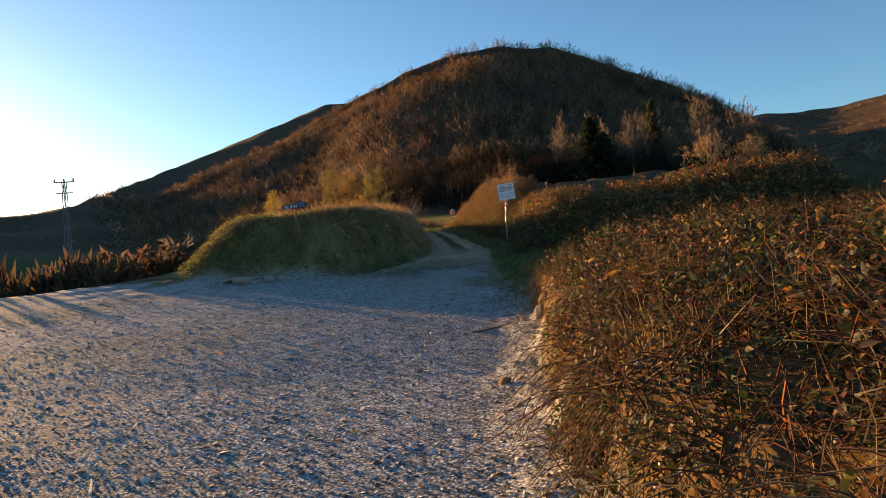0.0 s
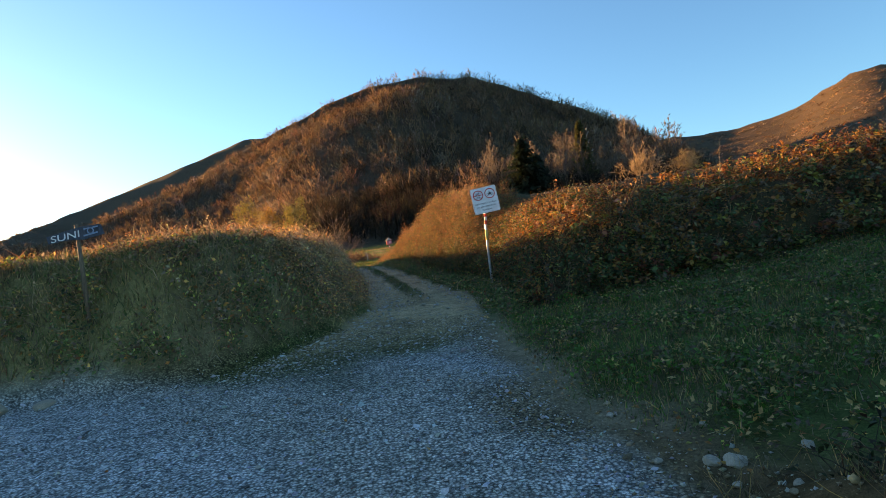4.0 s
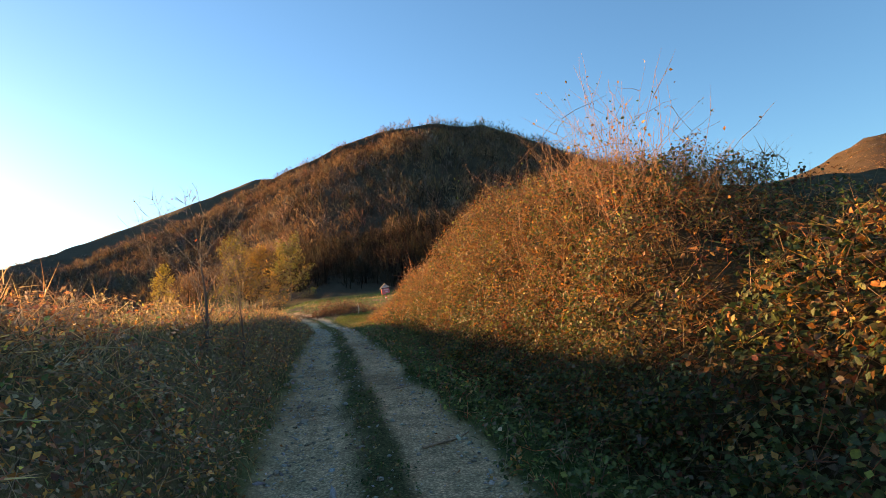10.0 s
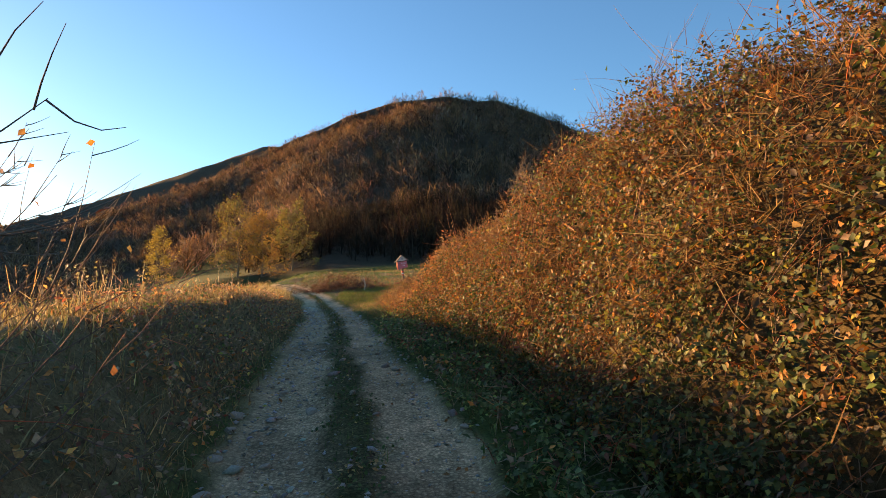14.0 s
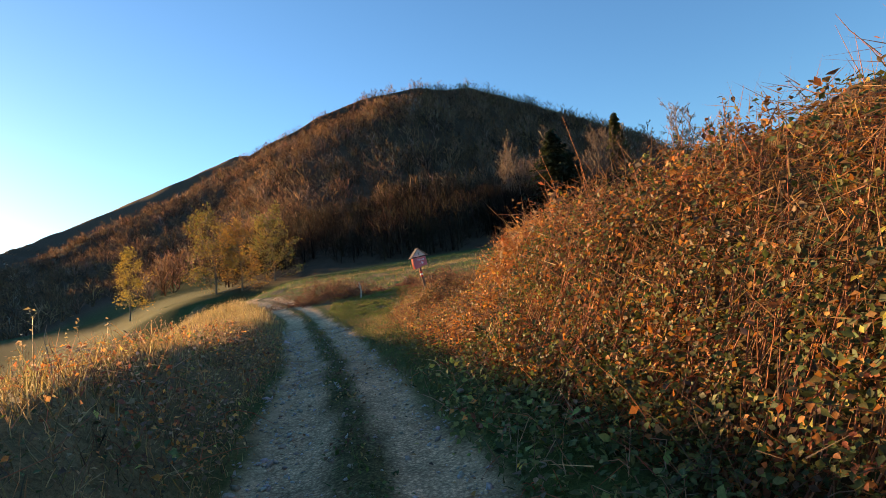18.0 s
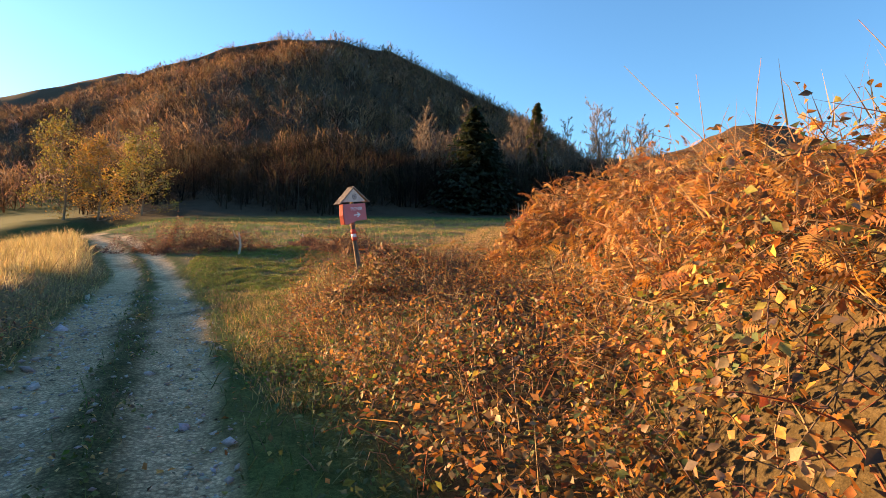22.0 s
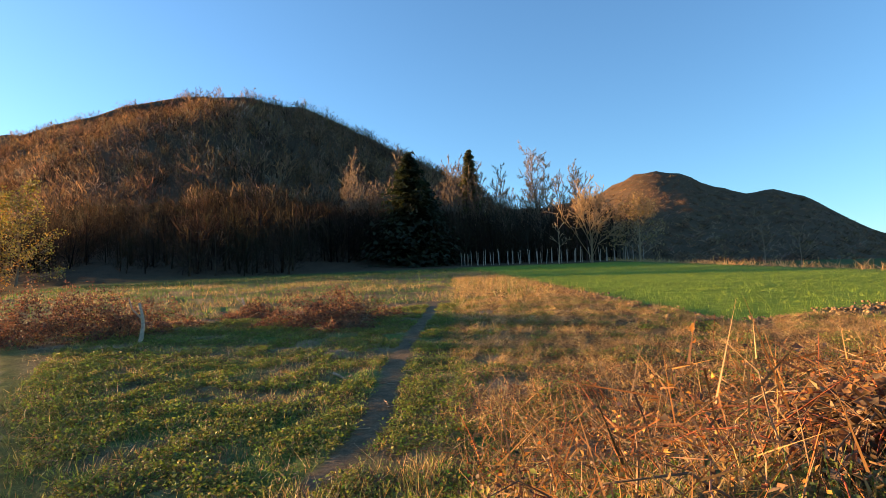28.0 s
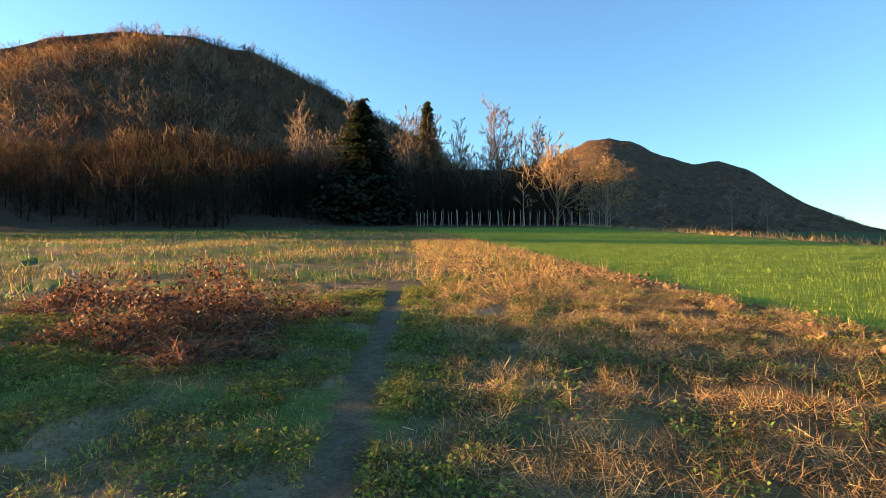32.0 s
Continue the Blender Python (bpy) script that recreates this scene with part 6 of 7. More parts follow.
leafy("meadow_weeds", "low green weeds on the trodden meadow", "weeds", 80000, (1.5, 10.5, 41.5, 54), lambda x, y: rough(x, y) * left_of_path(x, y) * smooth(-0.5, 0.2, wave(x, y, 0.4, 6.0) + 0.5 * wave(x, y, 1.9, 2.0)), (0.016, 0.038), [(0.15, 0.21, 0.035), (0.18, 0.24, 0.04), (0.20, 0.20, 0.05), (0.11, 0.16, 0.03), (0.17, 0.13, 0.06)], 111, 0.06, tris=SMALL_T)
blades("meadow_litter", "short dry straw bits lying on bare meadow soil", "straw", 60000, (1, 11, 41.5, 57), lambda x, y: rough(x, y) * left_of_path(x, y) * smooth(0.4, -0.3, wave(x, y, 0.55, 6.0)), (0.04, 0.14), (0.003, 0.006), STRAW + DEAD + [(0.46, 0.38, 0.26)], 119, lean=0.3, lift=0.02, fine=True, flat=True)
blades("meadow_grass", "patchy green and brown meadow grass", "grass", 230000, (1.5, 10.5, 41, 54), lambda x, y: rough(x, y) * left_of_path(x, y) * (0.15 + 0.85 * smooth(-0.4, 0.2, wave(x, y, 0.6, 7.0) + 0.6 * wave(x, y, 0.2, 3.0))), (0.025, 0.075), (0.005, 0.009), [(0.14, 0.22, 0.045), (0.20, 0.25, 0.06), (0.11, 0.18, 0.04), (0.16, 0.24, 0.05), (0.09, 0.15, 0.035)] + STRAW[:2] + DEAD[:1], 112, lean=0.6, fine=True)
blades("path_grass", "green grass and weeds bordering the footpath", "grass", 60000, (3.5, 12, 42, 56), lambda x, y: rough(x, y) * (1 - left_of_path(x, y)) * smooth(1.7, 0.8, path_off(x, y)[0] + 0.3 * wave(x, y, 0.7)), (0.03, 0.09), (0.005, 0.009), [(0.13, 0.22, 0.04), (0.19, 0.25, 0.06), (0.10, 0.17, 0.04)] + STRAW[:1], 124, lean=0.6, fine=True)
leafy("strip_weeds", "green dock and nettle weeds among the straw", "weeds", 46000, (4, 14, 41.5, 55), lambda x, y: straw_strip(x, y) * smooth(-0.1, 0.3, wave(x, y, 0.45, 2.0) + 0.4 * wave(x, y, 1.5)), (0.016, 0.042), [(0.14, 0.21, 0.04), (0.10, 0.16, 0.035), (0.19, 0.21, 0.06), (0.20, 0.14, 0.06)], 113, 0.07, tris=SMALL_T)
blades("straw", "matted orange straw beside the footpath", "straw", 330000, (4.5, 14, 42, 54), lambda x, y: straw_strip(x, y) * smooth(-0.45, 0.1, wave(x, y, 0.3, 4.0) + 0.4 * wave(x, y, 1.1)), (0.04, 0.14), (0.003, 0.006), STRAW + DEAD + GOLDEN[:1], 114, lean=0.22, lift=0.07, fine=True, flat=True)
blades("far_straw", "matted orange straw farther along the footpath", "straw", 60000, (8, 24, 52, 72), straw_strip, (0.1, 0.3), (0.008, 0.014), STRAW, 123, lean=0.6, lift=0.06, fine=True, flat=True)
blades("dry_stems", "upright dry grass in the straw strip", "grass", 16000, (4, 20, 41, 62), lambda x, y: straw_strip(x, y) * smooth(-0.2, 0.5, wave(x, y, 1.3, 9.0)), (0.05, 0.14), (0.004, 0.007), STRAW + GRASS, 115, lean=0.5)
blades("crop", "bright green young crop in the sown field", "crop", 300000, (12, 52, 45.7, 92), lambda x, y: in_field(x, y) * np.clip(14 / np.hypot(x - 6, y - 45), 0.06, 1), (0.05, 0.10), (0.005, 0.009), CROP, 116, lean=0.3, fine=True)
blades("field_edge_grass", "tall straw-coloured grass along the field's far edge", "grass", 30000, (30, 62, 50, 102), lambda x, y: smooth(0.6, 0.0, np.abs(x - (34.8 + 0.58 * (y - 55))) - 0.6), (0.2, 0.5), (0.02, 0.035), STRAW, 117, lean=0.4)
blades("meadow_tufts", "brown and golden grass tufts round the bramble heaps", "grass", 60000, (-1.5, 9, 41, 58), lambda x, y: smooth(0.3, 0.8, x - along(y, EDGE_R)) * left_of_path(x, y) * smooth(0.3, 0.6, path_off(x, y)[0]) * smooth(0.0, 0.5, wave(x, y, 0.75, 8.0) + 0.3 * wave(x, y, 2.0, 3.0)), (0.03, 0.11), (0.004, 0.008), STRAW + DEAD[:3] + GOLDEN[:2] + GRASS[2:], 125, lean=0.4, fine=True)
blades("far_meadow_grass", "tufted green and dry grass of the far meadow", "grass", 60000, (-14, 32, 55, 94), lambda x, y: smooth(0.4, 1.0, x - along(y, EDGE_R)) * (1 - in_field(x, y)) * smooth(-0.3, 0.3, wave(x, y, 1.4, 4.0)), (0.08, 0.3), (0.015, 0.03), GRASS + LUSH + GRASS[:2] + STRAW[3:4], 122, lean=0.4, fine=True)
blades("far_dry_grass", "golden tall grass in the lower meadow", "grass", 36000, (-3, 16, 55, 82), lambda x, y: smooth(0.0, 0.4, wave(x, y, 3.0, 1.0)) * smooth(0.6, 1.6, x - along(y, EDGE_R)) * left_of_path(x, y), (0.08, 0.22), (0.006, 0.013), STRAW + GOLDEN[:2] + GRASS[2:], 118, lean=0.25)


def build_seed_stalks():
    rng = np.random.default_rng(120)
    chunks = []
    for i in range(230):
        y = rng.uniform(10.5, 50)
        x = along(y, EDGE_L) - rng.uniform(0.9, 4.0)
        if y < 12.5 and x < -4.5:
            continue
        h = rng.uniform(0.22, 0.5)
        g = float(height(x, y)[0])
        lean = rng.normal(size=2) * 0.12
        k = np.linspace(0, 1, 4)
        v, f = tube(np.stack([x + lean[0] * h * k**2, y + lean[1] * h * k**2, g + h * k], 1), 0.004 * (1 - 0.5 * k), 3)
        c = pick(rng, 1, GOLDEN + DEAD[:1])
        chunks.append((v, f, np.repeat(c, len(v), 0)))
        top = np.array((x + lean[0] * h, y + lean[1] * h, g + h))
        m = 9
        p = top + rng.normal(size=(m, 3)) * (0.008, 0.008, 0.045)
        chunks.append(merged(LEAF_V, LEAF_T, sized(turned(rng, m, tilt=0.6), rng.uniform(0.02, 0.045, m)), p, np.repeat(c * 1.1, m, 0)))
    thing_of("seed_stalks", chunks, FOLIAGE, "dry seed-headed stalks standing along the verge", "stalks", "stuff")


build_seed_stalks()


def build_gravel():
    rng = np.random.default_rng(121)
    def lot(x, y):
        right = along(y, EDGE_R)
        near = np.clip(3.2 / (1.0 + np.hypot(x - 2.6, np.clip(y + 3, 0, None) * 0.55)), 0, 1)
        return smooth(0.1, -0.1, x - right) * smooth(11.5, 8.5, y - 0.3 * x) * near * (height(x, y) < along(y, PROFILE) + 0.12)
    x, y = strewn(rng, 200000, -6, 5, -6, 12, lot)
    n = len(x)
    s = np.exp(rng.normal(-4.9, 0.5, n))
    turns = sized(turned(rng, n, tilt=0.5), np.stack([s * rng.uniform(0.8, 1.5, n), s, s * 0.3], 1))
    tints = pick(rng, n, [(0.50, 0.50, 0.51), (0.40, 0.40, 0.42), (0.54, 0.53, 0.52), (0.46, 0.41, 0.35), (0.24, 0.24, 0.25), (0.33, 0.33, 0.34)], 0.2)
    thing_of("gravel", [merged(STONE_V[:6], STONE_T[:5], turns, np.stack([x, y, height(x, y) + s * 0.15], 1), tints)], STONE, "loose grey crushed limestone gravel of the lot", "gravel", "stuff")
    # stones along the track
    def track(x, y):
        l, r = along(y, EDGE_L), along(y, EDGE_R)
        w = (x - l) / (r - l)
        return smooth(-0.12, 0, w) * smooth(1.15, 1, w) * (0.10 + 0.5 * smooth(0.22, 0.0, np.abs(w - 0.08)) + 0.35 * smooth(0.15, 0, np.abs(w - 0.95)) + 0.25 * smooth(0.1, 0, np.abs(w - 0.3)))
    x, y = strewn(rng, 80000, 0, 5.4, 9, 44, track)
    n = len(x)
    s = np.exp(rng.normal(-4.5, 0.55, n))
    turns = sized(turned(rng, n, tilt=0.4), np.stack([s * rng.uniform(0.8, 1.7, n), s, s * 0.7], 1))
    tints = pick(rng, n, [(0.42, 0.39, 0.35), (0.36, 0.32, 0.27), (0.46, 0.44, 0.41), (0.30, 0.25, 0.20)], 0.14)
    thing_of("track_stones", [merged(STONE_V, STONE_T, turns, np.stack([x, y, height(x, y) + s * 0.2], 1), tints)], STONE, "small pale stones worn out of the track", "stones", "stuff")


build_gravel()


def boulder(name, label, x, y, size, seed, tint=(0.37, 0.31, 0.24), group="loose rocks by the track", flat=0.6):
    rng = np.random.default_rng(seed)
    bm = bmesh.new()
    bmesh.ops.create_icosphere(bm, subdivisions=2, radius=1)
    cuts = rng.normal(size=(13, 3))
    cuts /= np.linalg.norm(cuts, axis=1)[:, None]
    for v in bm.verts:
        p = np.array(v.co)
        for c in cuts:
            d = p @ c - 0.6
            if d > 0:
                p = p - c * d * 0.9
        v.co = p * (1, 0.75, flat) * size
    me = bpy.data.meshes.new(name)
    bm.to_mesh(me)
    bm.free()
    me.color_attributes.new("tint", "FLOAT_COLOR", "POINT").data.foreach_set("color", np.tile((*tint, 1.0), len(me.vertices)).astype(np.float32))
    me.materials.append(STONE)
    ob = new(name, me)
    ob.matrix_basis = pose(x, y, float(height(x, y)[0]) + size * flat * 0.35, rng.uniform(-15, 15), rng.uniform(-15, 15), rng.uniform(0, 360))
    return tagged(ob, label, "rock", group)


for i, (x, y, s) in enumerate(((4.86, 5.36, 0.10), (4.76, 5.45, 0.08), (4.6, 5.0, 0.06), (4.72, 5.15, 0.05), (5.0, 5.9, 0.05), (4.5, 5.6, 0.045), (4.45, 4.7, 0.05), (4.9, 4.9, 0.045), (4.35, 3.2, 0.06), (4.28, 2.2, 0.05), (4.55, 6.4, 0.05), (5.3, 5.3, 0.06))):
    boulder("rock", "pale limestone rock at the foot of the cut bank", x, y, s, 200 + i)
for i in range(22):
    q = random.Random(1200 + i)
    y = q.uniform(-3.0, 4.8)
    boulder("rock", "earthy stone stuck in the cut bank", float(along(y, EDGE_R)) + q.uniform(-0.15, 0.4), y, q.uniform(0.025, 0.075), 1200 + i, (0.30, 0.22, 0.14), "stones in the cut bank")
for i, (x, y, s) in enumerate(((2.25, 25.3, 0.085), (2.3, 24.9, 0.065), (2.85, 25.4, 0.075), (3.19, 25.9, 0.06), (2.35, 24.3, 0.07), (2.45, 23.7, 0.07), (2.4, 23.3, 0.06), (2.5, 26.2, 0.06), (2.75, 26.8, 0.05), (2.7, 24.2, 0.05), (2.9, 21.2, 0.07), (3.0, 27.6, 0.05), (3.55, 30.6, 0.06), (4.1, 24.7, 0.05), (3.95, 26.3, 0.05), (2.95, 14.2, 0.06), (3.85, 13.6, 0.07), (2.05, 29.5, 0.05), (2.7, 33.6, 0.05), (3.2, 36.4, 0.05))):
    boulder("rock", "pale worn limestone rock in the track", x, y, s, 240 + i)
for i in range(26):
    q = random.Random(900 + i)
    y = q.uniform(19.5, 33)
    x = float(along(y, EDGE_L)) + q.choice((0.12, 0.2, 0.35, 0.5, 1.75)) + q.uniform(-0.08, 0.08)
    boulder("rock", "small pale stone worn out of the rut", x, y, q.uniform(0.025, 0.06), 900 + i)
for i, (x, y, s) in enumerate(((-2.2, 9.2, 0.35), (-1.5, 9.25, 0.22), (-2.7, 9.4, 0.2), (-1.0, 9.3, 0.14))):
    boulder("rock", "earthy rock at the foot of the grassy mound", x, y, s, 280 + i, (0.33, 0.27, 0.20), "rocks at the mound", 0.5)


# ---- clods along the sown field ----
def build_clods():
    rng = np.random.default_rng(131)
    y = rng.uniform(45.9, 62, 3600)
    x = 12.6 + 0.45 * (y - 48) + rng.normal(size=3600) * 0.28
    low = rng.random(3600) < 0.4
    x = np.where(low, rng.uniform(12.4, 24, 3600), x)
    y = np.where(low, 45.8 + rng.normal(size=3600) * 0.22, y)
    s = np.exp(rng.normal(-3.5, 0.4, 3600))
    turns = sized(turned(rng, 3600, tilt=0.5), s)
    thing_of("clods", [merged(STONE_V, STONE_T, turns, np.stack([x, y, height(x, y) + s * 0.3], 1), pick(rng, 3600, [(0.20, 0.115, 0.06), (0.25, 0.145, 0.075), (0.15, 0.09, 0.05)]))], STONE, "crumbly brown soil clods along the field's edge", "soil", "stuff")


build_clods()


# ---- heaps of dead bramble on the meadow ----
def heap(label, cx, cy, rx, ry, tall, seed, leaves=4200, canes=420, palette=None):
    rng = np.random.default_rng(seed)
    palette = palette or [(0.15, 0.065, 0.042), (0.21, 0.09, 0.05), (0.11, 0.055, 0.04), (0.24, 0.12, 0.065), (0.08, 0.05, 0.036)]
    thing = tagged(new("bramble_heap"), label, "bramble", group="dead bramble heaps")
    thing.location = (cx, cy, float(height(cx, cy)[0]))

    def place(n, inner):
        a, r = rng.uniform(0, 2 * np.pi, n), np.sqrt(rng.random(n))
        lobe = 0.8 + 0.22 * np.sin(3 * a + seed) + 0.16 * np.sin(5 * a + 2 * seed) + 0.1 * np.sin(9 * a)
        dx, dy = rx * r * lobe * np.cos(a), ry * r * lobe * np.sin(a)
        dome = tall * (1 - r**2.2) * np.clip(0.6 + 0.55 * wave(dx + cx, dy + cy, 0.3, seed) + 0.2 * wave(dx, dy, 0.12, seed), 0.08, 1.3)
        g = height(cx + dx, cy + dy) - thing.location.z
        return np.stack([dx, dy, g + dome * (rng.random(n) ** 0.35 if inner else 0.5 * rng.random(n))], 1)
    p = place(leaves, True)
    thing_of("leaves", [merged(LEAF_V, LEAF_T, sized(turned(rng, leaves, tilt=1.2), rng.uniform(0.03, 0.065, leaves)), p, pick(rng, leaves, palette, 0.25))], FOLIAGE, "curled red-brown dead leaves", "", "stuff", parent=thing)
    chunks = []
    starts = place(canes, False)
    for s in starts:
        w = np.array((rng.normal() * 0.8, rng.normal() * 0.8, 0.9))
        w /= np.linalg.norm(w)
        ln = rng.uniform(0.4, 1.3) * max(tall, 0.5)
        k = np.linspace(0, 1, 5)
        pts = s + ln * (k[:, None] * w - (k**2)[:, None] * np.array((0, 0, 0.6)))
        v, f = tube(pts, 0.005 * (1 - 0.7 * k), 3)
        chunks.append((v, f, np.repeat(pick(rng, 1, DEAD + RED), len(v), 0)))
    thing_of("cane_tangle", chunks, TWIG, "bare tangled canes", "", "stuff", parent=thing)


heap("long heap of dead red-brown bramble on the meadow", 1.3, 53.2, 3.0, 1.4, 1.35, 301, 15000)
heap("heap of dead red-brown bramble beside the footpath", 6.4, 51.8, 1.7, 1.1, 0.95, 302, 9000)
heap("low clump of dead bramble in the grass", 5.2, 54.6, 0.9, 0.8, 0.45, 303, 3200)
heap("low red-brown bramble sprawl near the footpath", 6.25, 50.5, 0.6, 0.5, 0.3, 304, 1800)
heap("dark dead bramble clump behind the wooden signpost", 5.1, 40.3, 0.7, 0.6, 0.42, 305, 8000, 260, [(0.13, 0.075, 0.045), (0.20, 0.11, 0.06), (0.09, 0.055, 0.035), (0.26, 0.16, 0.09)])
heap("brown bramble tangle at the foot of the wooden signpost", 4.3, 38.0, 0.9, 0.9, 0.6, 306, 4200, 220, [(0.24, 0.14, 0.07), (0.18, 0.10, 0.05), (0.30, 0.18, 0.08), (0.10, 0.10, 0.04)])


def stump(label, x, y, tall, seed):
    rng = np.random.default_rng(seed)
    g = float(height(x, y)[0])
    k = np.linspace(0, 1, 5)
    v, f = tube(np.stack([0.08 * np.sin(3 * k), 0.04 * k, tall * k - 0.1], 1), 0.045 * (1 - 0.45 * k), 7)
    thing = tagged(new("stump"), label, "stump")
    thing.location = (x, y, g)
    thing_of("stem", [(v, f, np.tile((0.36, 0.29, 0.22), (len(v), 1)))], TWIG, "", "", parent=thing, smooth_shade=True)
    v, f = tube([(0.05, 0.02, tall * 0.55), (-0.1, 0.02, tall * 0.75), (-0.16, 0.0, tall * 1.0)], [0.02, 0.016, 0.01], 5)
    thing_of("side_branch", [(v, f, np.tile((0.33, 0.26, 0.2), (len(v), 1)))], TWIG, "", "", parent=thing)


stump("pale dead forked stem standing in the bramble heap", 2.68, 51.2, 0.85, 311)
stump("short grey cut stump on the meadow", 5.1, 56.2, 0.55, 312)


def stick(label, a, b, r, seed):
    rng = np.random.default_rng(seed)
    k = np.linspace(0, 1, 6)
    x, y = a[0] + (b[0] - a[0]) * k + rng.normal(size=6) * 0.012, a[1] + (b[1] - a[1]) * k + rng.normal(size=6) * 0.012
    v, f = tube(np.stack([x, y, height(x, y) + r * 0.9], 1), r * (1.1 - 0.5 * k), 6)
    ob = new("stick", mesh_of("stick", v, f, TWIG, np.tile((0.34, 0.24, 0.16), (len(v), 1))))
    shade_smooth(ob.data)
    tagged(ob, label, "stick")


stick("dry pale stick lying in the meadow grass", (4.92, 46.36), (5.08, 46.16), 0.018, 321)
stick("dark bent twig lying across the track", (4.1, 19.9), (4.6, 20.15), 0.012, 322)
stick("thin twig lying across the track", (3.9, 22.5), (4.25, 22.7), 0.008, 323)
for i, (x, y) in enumerate(((4.9, 44.6), (5.4, 45.55), (5.0, 44.9), (6.1, 46.8), (4.55, 44.05), (5.75, 46.1))):
    stick("thin dark twig fallen on the footpath", (x, y), (x + 0.22 * math.cos(i * 2.3), y + 0.22 * math.sin(i * 2.3)), 0.005, 330 + i)
stick("dead branch lying at the foot of the bank", (3.55, 1.9), (4.2, 2.3), 0.014, 324)


# fallen leaves and bits on lawn, track edges and gravel
def build_litter():
    rng = np.random.default_rng(141)
    chunks = []
    for n, box, chance in ((5000, (4.0, 13, 5.2, 11.2), lambda x, y: smooth(0.0, 0.4, x - along(y, EDGE_R))), (3600, (2.0, 5.6, 12, 40), lambda x, y: smooth(0.5, 0.0, np.abs(x - along(y, EDGE_R)) - 0.1)), (2200, (0.5, 3.0, 12, 40), lambda x, y: smooth(0.5, 0.0, np.abs(x - along(y, EDGE_L)) - 0.1)), (500, (0, 4.2, -5, 9), lambda x, y: np.ones_like(x) * 0.6)):
        x, y = strewn(rng, n, *box, chance)
        m = len(x)
        turns = sized(turned(rng, m, tilt=0.35), rng.uniform(0.02, 0.06, m))
        chunks.append(merged(LEAF_V, LEAF_T, turns, np.stack([x, y, height(x, y) + rng.uniform(0.005, 0.03, m)], 1), pick(rng, m, DEAD + RUST + YELLOW[:1])))
    thing_of("leaf_litter", chunks, FOLIAGE, "fallen brown and yellow leaves on lawn and track", "leaves", "stuff")
    x, y = strewn(rng, 22000, 3.4, 6.5, -5, 8.5, lambda x, y: smooth(0.75, 0.1, np.abs(x - along(y, EDGE_R) - 0.05)))
    n = len(x)
    s = np.exp(rng.normal(-4.9, 0.5, n))
    turns = sized(turned(rng, n, tilt=0.5), np.stack([s * rng.uniform(0.8, 1.5, n), s, s * 0.75], 1))
    thing_of("bank_stones", [merged(STONE_V, STONE_T, turns, np.stack([x, y, height(x, y) + s * 0.25], 1), pick(rng, n, [(0.30, 0.23, 0.15), (0.24, 0.17, 0.10), (0.40, 0.36, 0.31), (0.30, 0.19, 0.09)]))], STONE, "stones and grit fallen from the cut bank", "stones", "stuff")


build_litter()


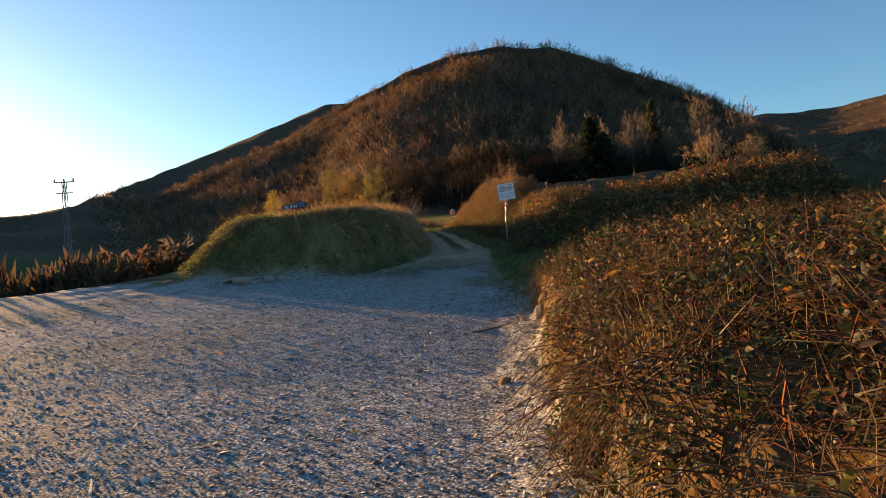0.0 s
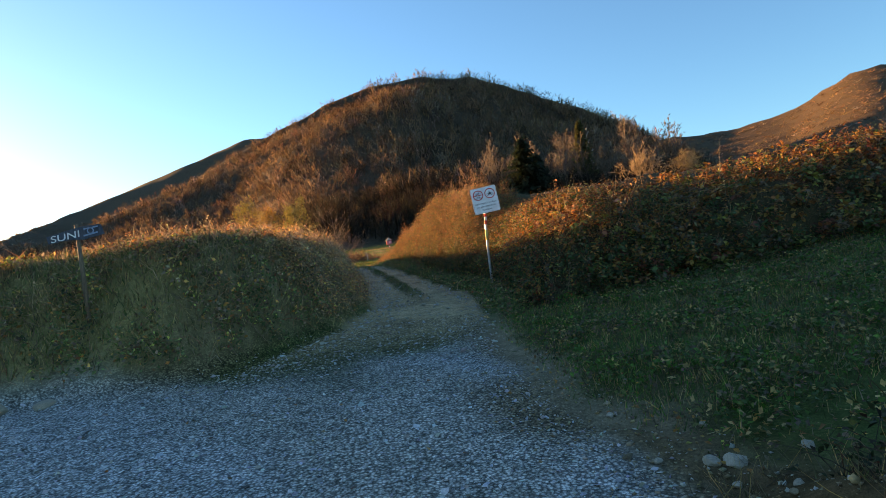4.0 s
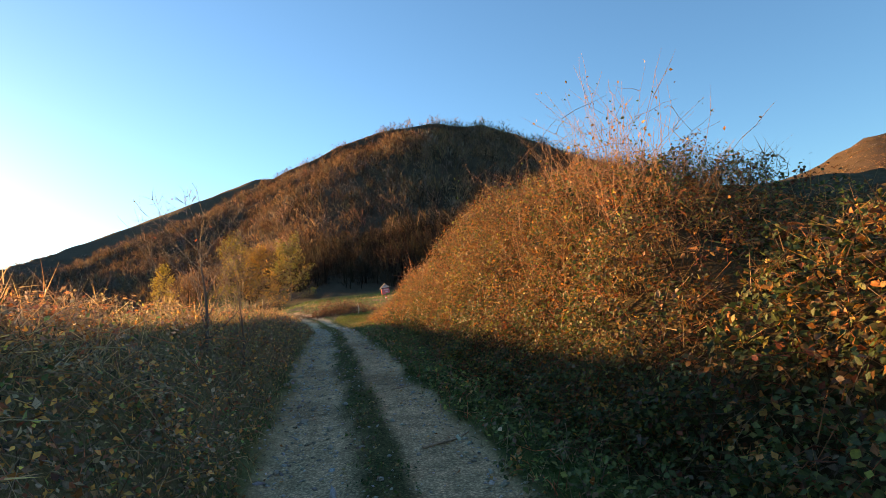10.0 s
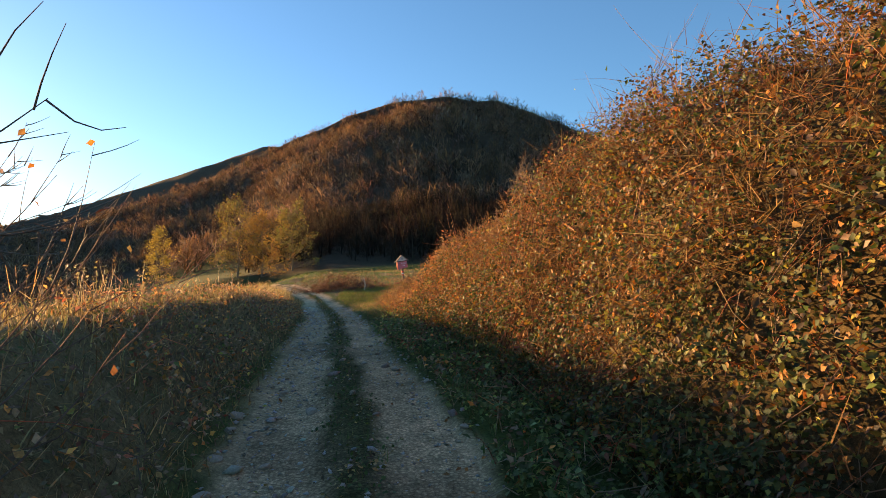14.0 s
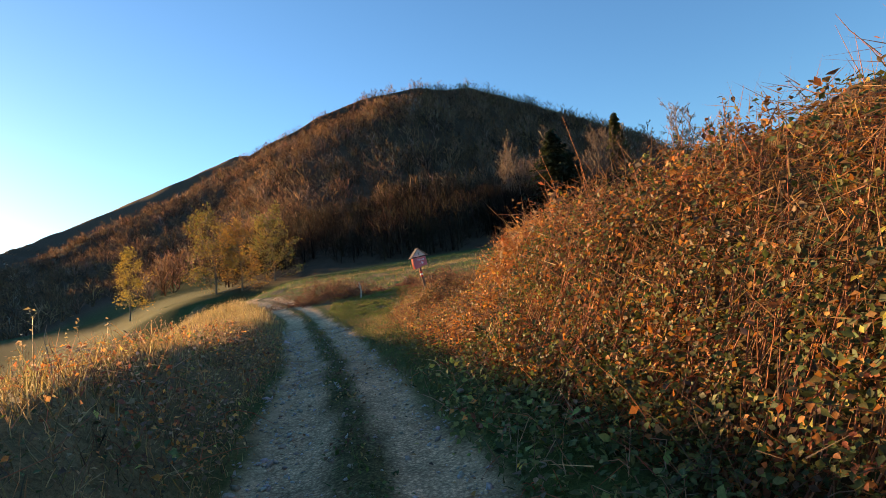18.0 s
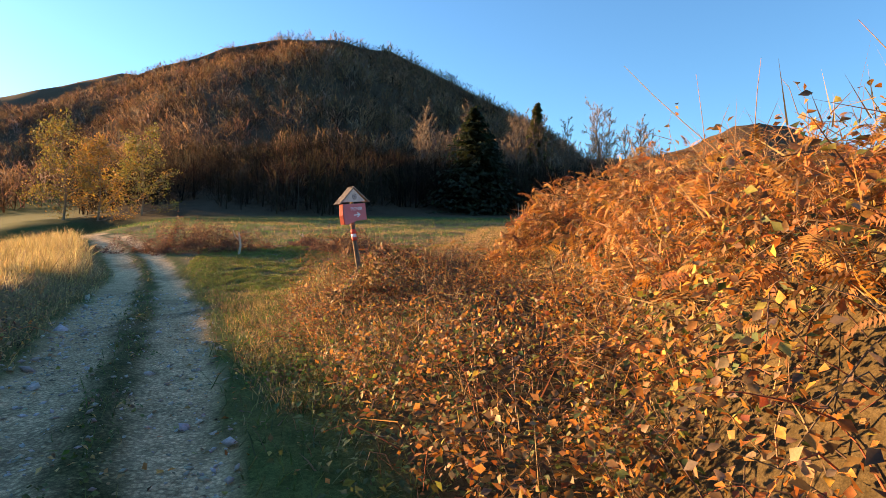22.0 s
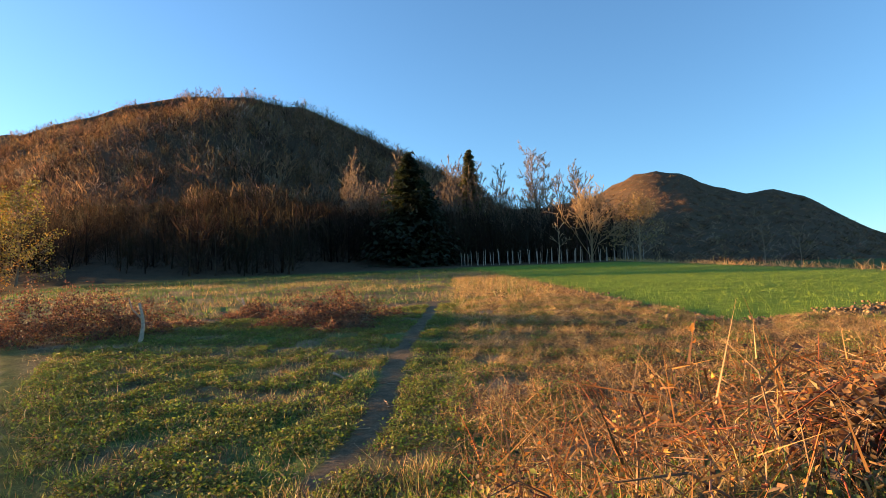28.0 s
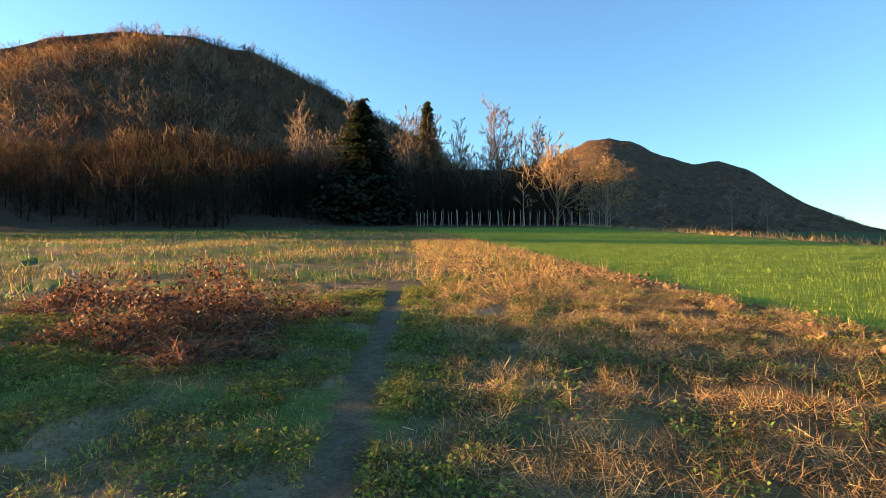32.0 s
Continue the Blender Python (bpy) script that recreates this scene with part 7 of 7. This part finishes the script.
# tall shoots standing out of the hedge
def shoots(label, n, y0, y1, tall, tint, seed, leaves, palette, curl=0.25, leaf=(0.04, 0.09), setback=(1.2, 2.4)):
    rng = np.random.default_rng(seed)
    thing = tagged(new("tall_shoots"), label, "shoots", group="shoots above the hedge")
    cane, leafs = [], []
    for _ in range(n):
        y = rng.uniform(y0, y1)
        x = along(y, EDGE_R) + rng.uniform(*setback) + 2.4 * smooth(32.5, 38.2, y)
        g = float(height(x, y)[0])
        h = rng.uniform(*tall)
        k = np.linspace(0, 1, 7)
        w = rng.normal(size=2) * curl
        pts = np.stack([x + h * (w[0] * k**2 - 0.1 * k) + 0.02 * rng.normal(size=7), y + h * w[1] * k**2 + 0.02 * rng.normal(size=7), g - 0.1 + h * (k - abs(w[0]) * 0.4 * k**3)], 1)
        v, f = tube(pts, 0.0045 * (1 - 0.75 * k), 3)
        cane.append((v, f, np.tile(np.array(tint) * rng.uniform(0.8, 1.2), (len(v), 1))))
        for _ in range(3):
            t = rng.integers(2, 6)
            way = rng.normal(size=3) * 0.25 + np.array((0, 0, 0.18))
            v, f = tube(pts[t] + np.outer(np.linspace(0, 1, 4), way) + 0.01 * rng.normal(size=(4, 3)), [0.003, 0.0025, 0.002, 0.001], 3)
            cane.append((v, f, np.tile(np.array(tint), (len(v), 1))))
        m = leaves
        at = pts[rng.integers(3, 7, m)] + rng.normal(size=(m, 3)) * 0.035
        leafs.append(merged(LEAF_V, LEAF_T, sized(turned(rng, m, tilt=1.2), rng.uniform(*leaf, m)), at, pick(rng, m, palette)))
    thing_of("cane_tangle", cane, TWIG, "", "", "stuff", parent=thing)
    thing_of("leaves", leafs, FOLIAGE, "sparse curled leaves", "", "stuff", parent=thing)


shoots("thin bare vines and twigs rising above the hedge", 130, 19.5, 21.8, (0.7, 1.7), (0.26, 0.14, 0.08), 401, 5, GREEN + RUST, 0.35, (0.02, 0.05))
shoots("thin leafy bramble shoots above the hedge", 30, 22.5, 27.5, (0.5, 1.1), (0.22, 0.12, 0.08), 402, 10, GREEN + YELLOW, 0.4, (0.025, 0.055))
shoots("rust-red knotweed stems with curled dry leaves", 50, 27.8, 31.6, (0.4, 0.9), (0.30, 0.12, 0.06), 403, 9, RUST + DEAD, 0.15, (0.04, 0.08), (0.7, 2.2))
shoots("dry brown stalks with curled leaves above the bracken", 16, 32.4, 36.2, (0.6, 1.1), (0.28, 0.14, 0.07), 404, 12, DEAD + RUST, 0.2, (0.04, 0.08))
shoots("dead upright stalks in front of the thicket", 26, 11.0, 12.4, (0.5, 1.0), (0.30, 0.22, 0.13), 405, 3, STRAW, 0.2, (0.02, 0.05), (1.0, 6.0))
